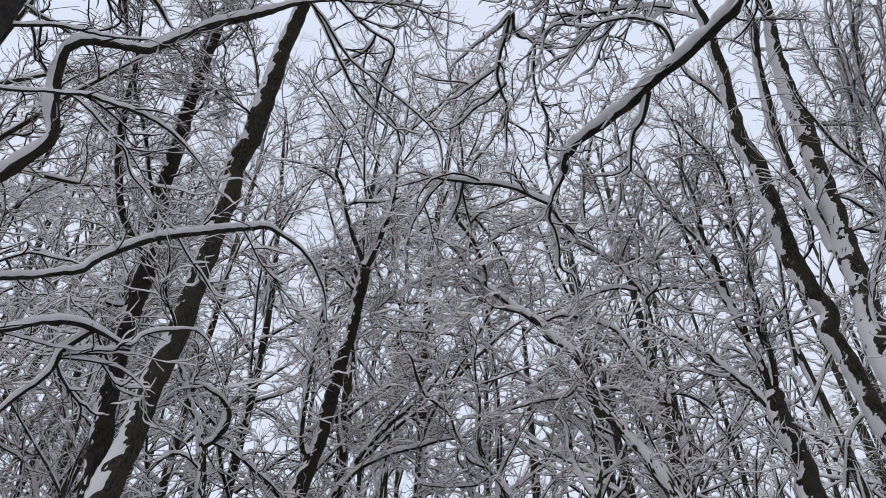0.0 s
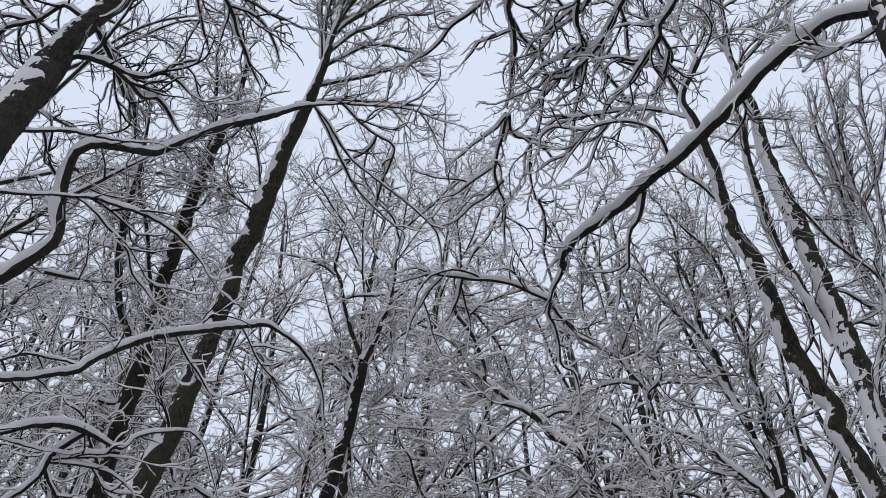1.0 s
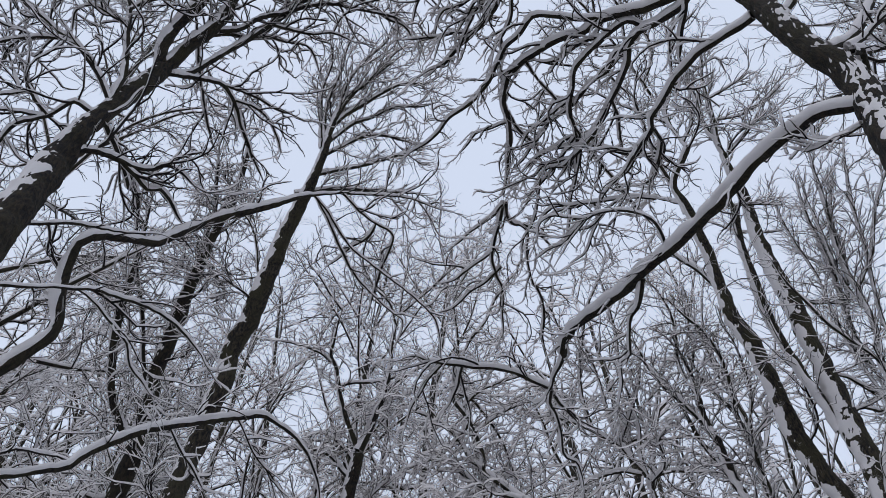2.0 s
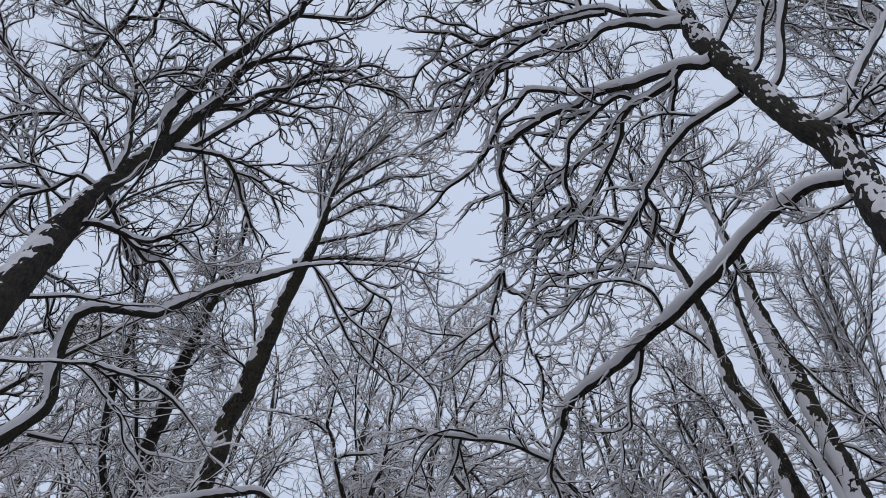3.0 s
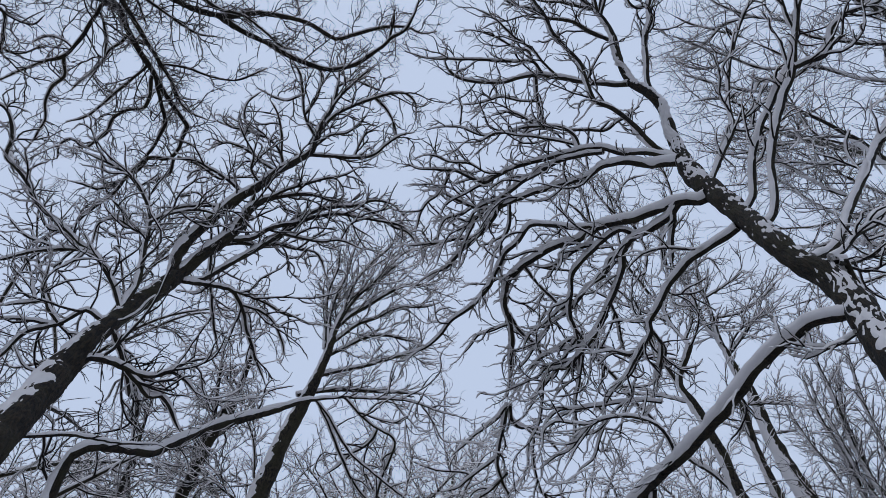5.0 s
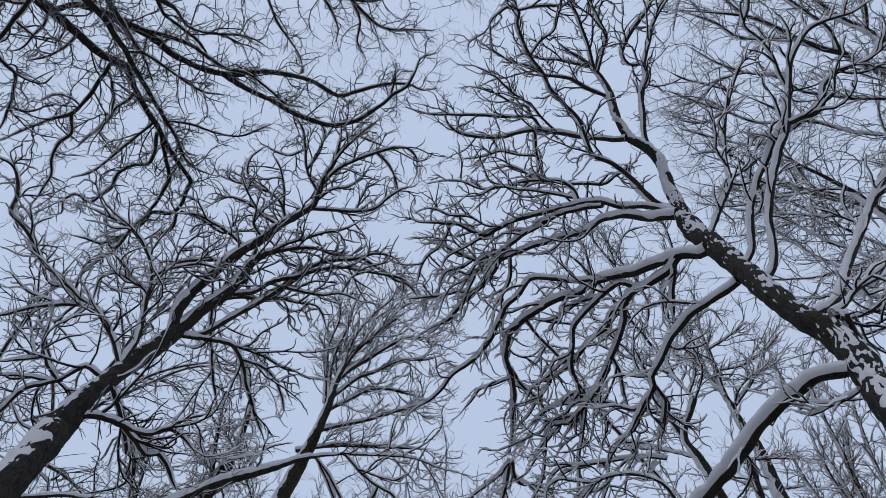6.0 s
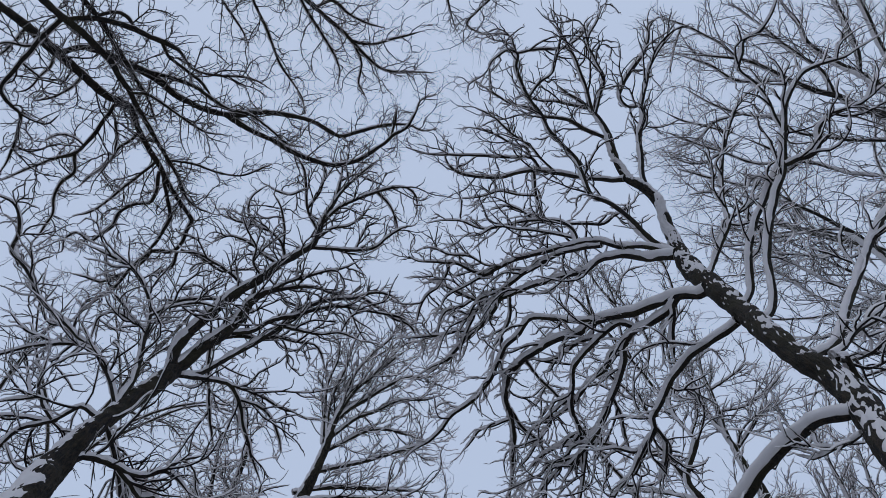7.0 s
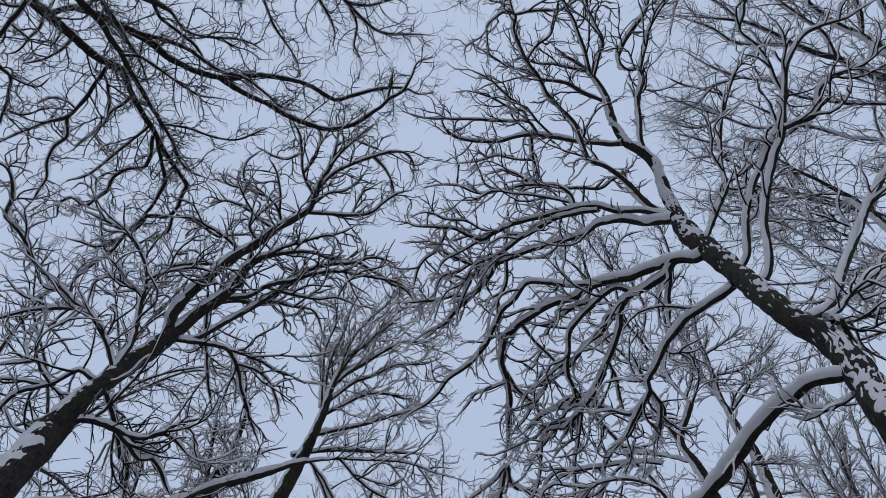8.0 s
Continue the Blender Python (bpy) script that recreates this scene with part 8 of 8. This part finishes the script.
limb(fan_tree, (5.34, 6.02, 8.29, 0.020), (5.26, 6.04, 8.42, 0.021), (5.21, 5.91, 8.79, 0.018), (5.12, 5.62, 9.45, 0.016), (4.99, 5.42, 9.91, 0.015), (4.90, 5.24, 10.27, 0.013), (4.82, 5.07, 10.56, 0.011), bark=GREY_BARK, snow=0.028)
limb(fan_tree, (5.41, 5.59, 8.41, 0.023), (5.29, 5.50, 8.93, 0.024), (5.25, 5.36, 9.32, 0.021), (5.21, 5.11, 9.87, 0.018), (5.14, 4.89, 10.31, 0.016), bark=GREY_BARK, snow=0.028)
limb(fan_tree, (5.33, 5.79, 8.81, 0.022), (5.45, 5.40, 9.41, 0.020), (5.43, 5.11, 9.91, 0.018), (5.52, 4.72, 10.38, 0.016), bark=GREY_BARK, snow=0.028)
limb(fan_tree, (5.37, 5.47, 8.85, 0.022), (5.63, 5.14, 9.21, 0.020), (5.80, 4.75, 9.70, 0.018), (6.01, 4.37, 10.06, 0.015), bark=GREY_BARK, snow=0.028)
limb(fan_tree, (5.29, 5.61, 9.20, 0.020), (5.27, 5.61, 9.55, 0.021), (5.18, 5.67, 9.90, 0.019), (5.08, 5.75, 10.21, 0.017), bark=GREY_BARK, snow=0.028)
limb(fan_tree, (5.08, 4.57, 10.90, 0.020), (5.08, 4.45, 11.20, 0.016), (5.06, 4.34, 11.53, 0.017), (5.09, 4.19, 11.81, 0.013), bark=GREY_BARK, snow=0.028)
limb(fan_tree, (5.10, 4.61, 10.81, 0.020), (5.35, 4.49, 11.08, 0.016), (5.47, 4.33, 11.50, 0.013), bark=GREY_BARK, snow=0.028)
limb(fan_tree, (5.46, 4.39, 10.70, 0.020), (5.52, 4.30, 11.06, 0.016), (5.74, 4.16, 11.40, 0.012), bark=GREY_BARK, snow=0.028)
crown(fan_tree, **THIN)

# ---- the wood behind: trees of three builds, repeated ----


def wood_tree(x, y, height, radius, lean, label, limbs, bark):
    t = tree(x, y, label, "trees of the wood behind")
    top = (x + lean[0], y + lean[1], height)
    at = [(x, y, -0.2, radius * 1.5), (x, y, 0.4, radius * 1.1)]
    for k in (0.35, 0.6, 0.8, 1.0):
        at.append((x + lean[0] * k ** 1.5 + rng.normal(0, 0.12), y + lean[1] * k ** 1.5 + rng.normal(0, 0.12), height * k, radius * (1.05 - 0.8 * k)))
    trunk(t, *at, bark=bark, step=0.3, sides=10)
    for j in range(limbs):
        k = 0.28 + 0.7 * (j + rng.uniform(0, 1)) / limbs
        base = Vector((x + lean[0] * k ** 1.5, y + lean[1] * k ** 1.5, height * k))
        a = j * 2.4 + rng.uniform(-0.5, 0.5)
        out = (1.0 - 0.55 * k) * rng.uniform(2.6, 4.4)
        rise = rng.uniform(0.5, 1.3) * out * (0.4 + k)
        r = radius * (0.5 - 0.32 * k)
        guide = [(*base, r)]
        for s in (0.3, 0.65, 1.0):
            guide.append((base.x + math.cos(a + 0.3 * s) * out * s + rng.normal(0, 0.1), base.y + math.sin(a + 0.3 * s) * out * s + rng.normal(0, 0.1), base.z + rise * s ** 0.8 + rng.normal(0, 0.12), r * (1 - 0.75 * s)))
        limb(t, *guide, bark=bark, step=0.26, sides=5)
    crown(t, per_metre=4.4, reach=(0.4, 1.4), shoots=6, shoot=(0.18, 0.6), spurs=0, depth=0.017, puff=0.22, stout=0.95, lift=-0.03, bend=0.45, kink=0.45, far=True)
    return t


builds = [
    wood_tree(-5.2, 12.5, 17.0, 0.12, (0.6, -0.5), "tall slim bare tree with snow on every twig", 22, GREY_BARK),
    wood_tree(1.2, 13.5, 16.0, 0.11, (-0.5, -0.4), "slender bare tree loaded with fresh snow", 22, BARK),
    wood_tree(6.8, 11.5, 17.5, 0.12, (-0.7, -0.6), "straight bare tree with steep snowy limbs", 22, GREY_BARK),
]
SPOTS = [
    (1, -7.6, 8.4, 40, 0.8), (2, -2.2, 16.5, 110, 1.0), (0, 4.2, 15.5, 200, 1.0), 
    (2, -8.8, 12.0, 75, 0.9),
    (0, -5.4, 9.4, 150, 0.78), (1, 7.6, 9.6, 220, 0.6), (0, -5.7, 5.4, 300, 1.05), 
    (2, -6.6, 10.6, 200, 0.7), (2, -4.4, 8.2, 250, 0.62), (1, -6.2, 7.2, 95, 0.72), (1, -3.6, 12.6, 320, 1.15), (1, -6.9, 13.4, 60, 0.95), (0, -1.4, 13.2, 20, 0.85), (2, -0.6, 12.6, 140, 1.18), (0, 8.3, 2.2, 200, 1.1), (1, -1.9, 11.7, 200, 1.22), (0, 5.8, 13.0, 270, 0.75),
]
for which, x, y, turn, size in SPOTS:
    extra_tree = copy_thing(builds[which], pose(x, y, 0, 0, 0, turn))
    extra_tree.scale = (size, size, size)


# ---- the wood far off, all round ----
def far_wood():
    n = 300
    # background ahead; stems out of view are added to block low sky light
    a, d = rng.uniform(0, 2 * math.pi, n), np.sqrt(rng.uniform(14 ** 2, 44 ** 2, n))
    a = np.where(rng.uniform(0, 1, n) < 0.65, rng.normal(math.pi / 2, 0.6, n), a)  # thickest beyond the path
    high = rng.uniform(11, 18, n)
    k = np.linspace(0, 1, 5)
    stems = np.zeros((n, 5, 3))
    stems[..., 0] = (d * np.cos(a))[:, None] + rng.normal(0, 0.5, n)[:, None] * k
    stems[..., 1] = (d * np.sin(a))[:, None] + rng.normal(0, 0.5, n)[:, None] * k
    stems[..., 2] = high[:, None] * k - 0.3 * (1 - k)
    thick = rng.uniform(0.12, 0.22, n)[:, None] * np.linspace(1, 0.25, 5)
    p1, r1 = sprout(stems, thick, 9, (2.2, 4.6), 0.8, 0.16, 0.1, 5, 0.04, 0.12)
    p2, r2 = sprout(p1, r1, 8, (0.7, 2.2), 0.8, 0.36, 0.0, 3, 0.018)
    wood_data, snow_data = twig_pair(p2, r2, np.full(r2.shape, 0.045), True, 0.2)
    far = part("far_wood", joined(tube(stems, thick, 5), tube(p1, r1, 4), wood_data), GREY_BARK, None)
    part("far_snow", joined(ridge_of_snow(p1, r1, 4, np.full(r1.shape, 0.05)), snow_data), SNOW, far)
    return tagged(far, label="bare snowy wood standing thick all round", category="trees", kind="stuff")


far_wood()
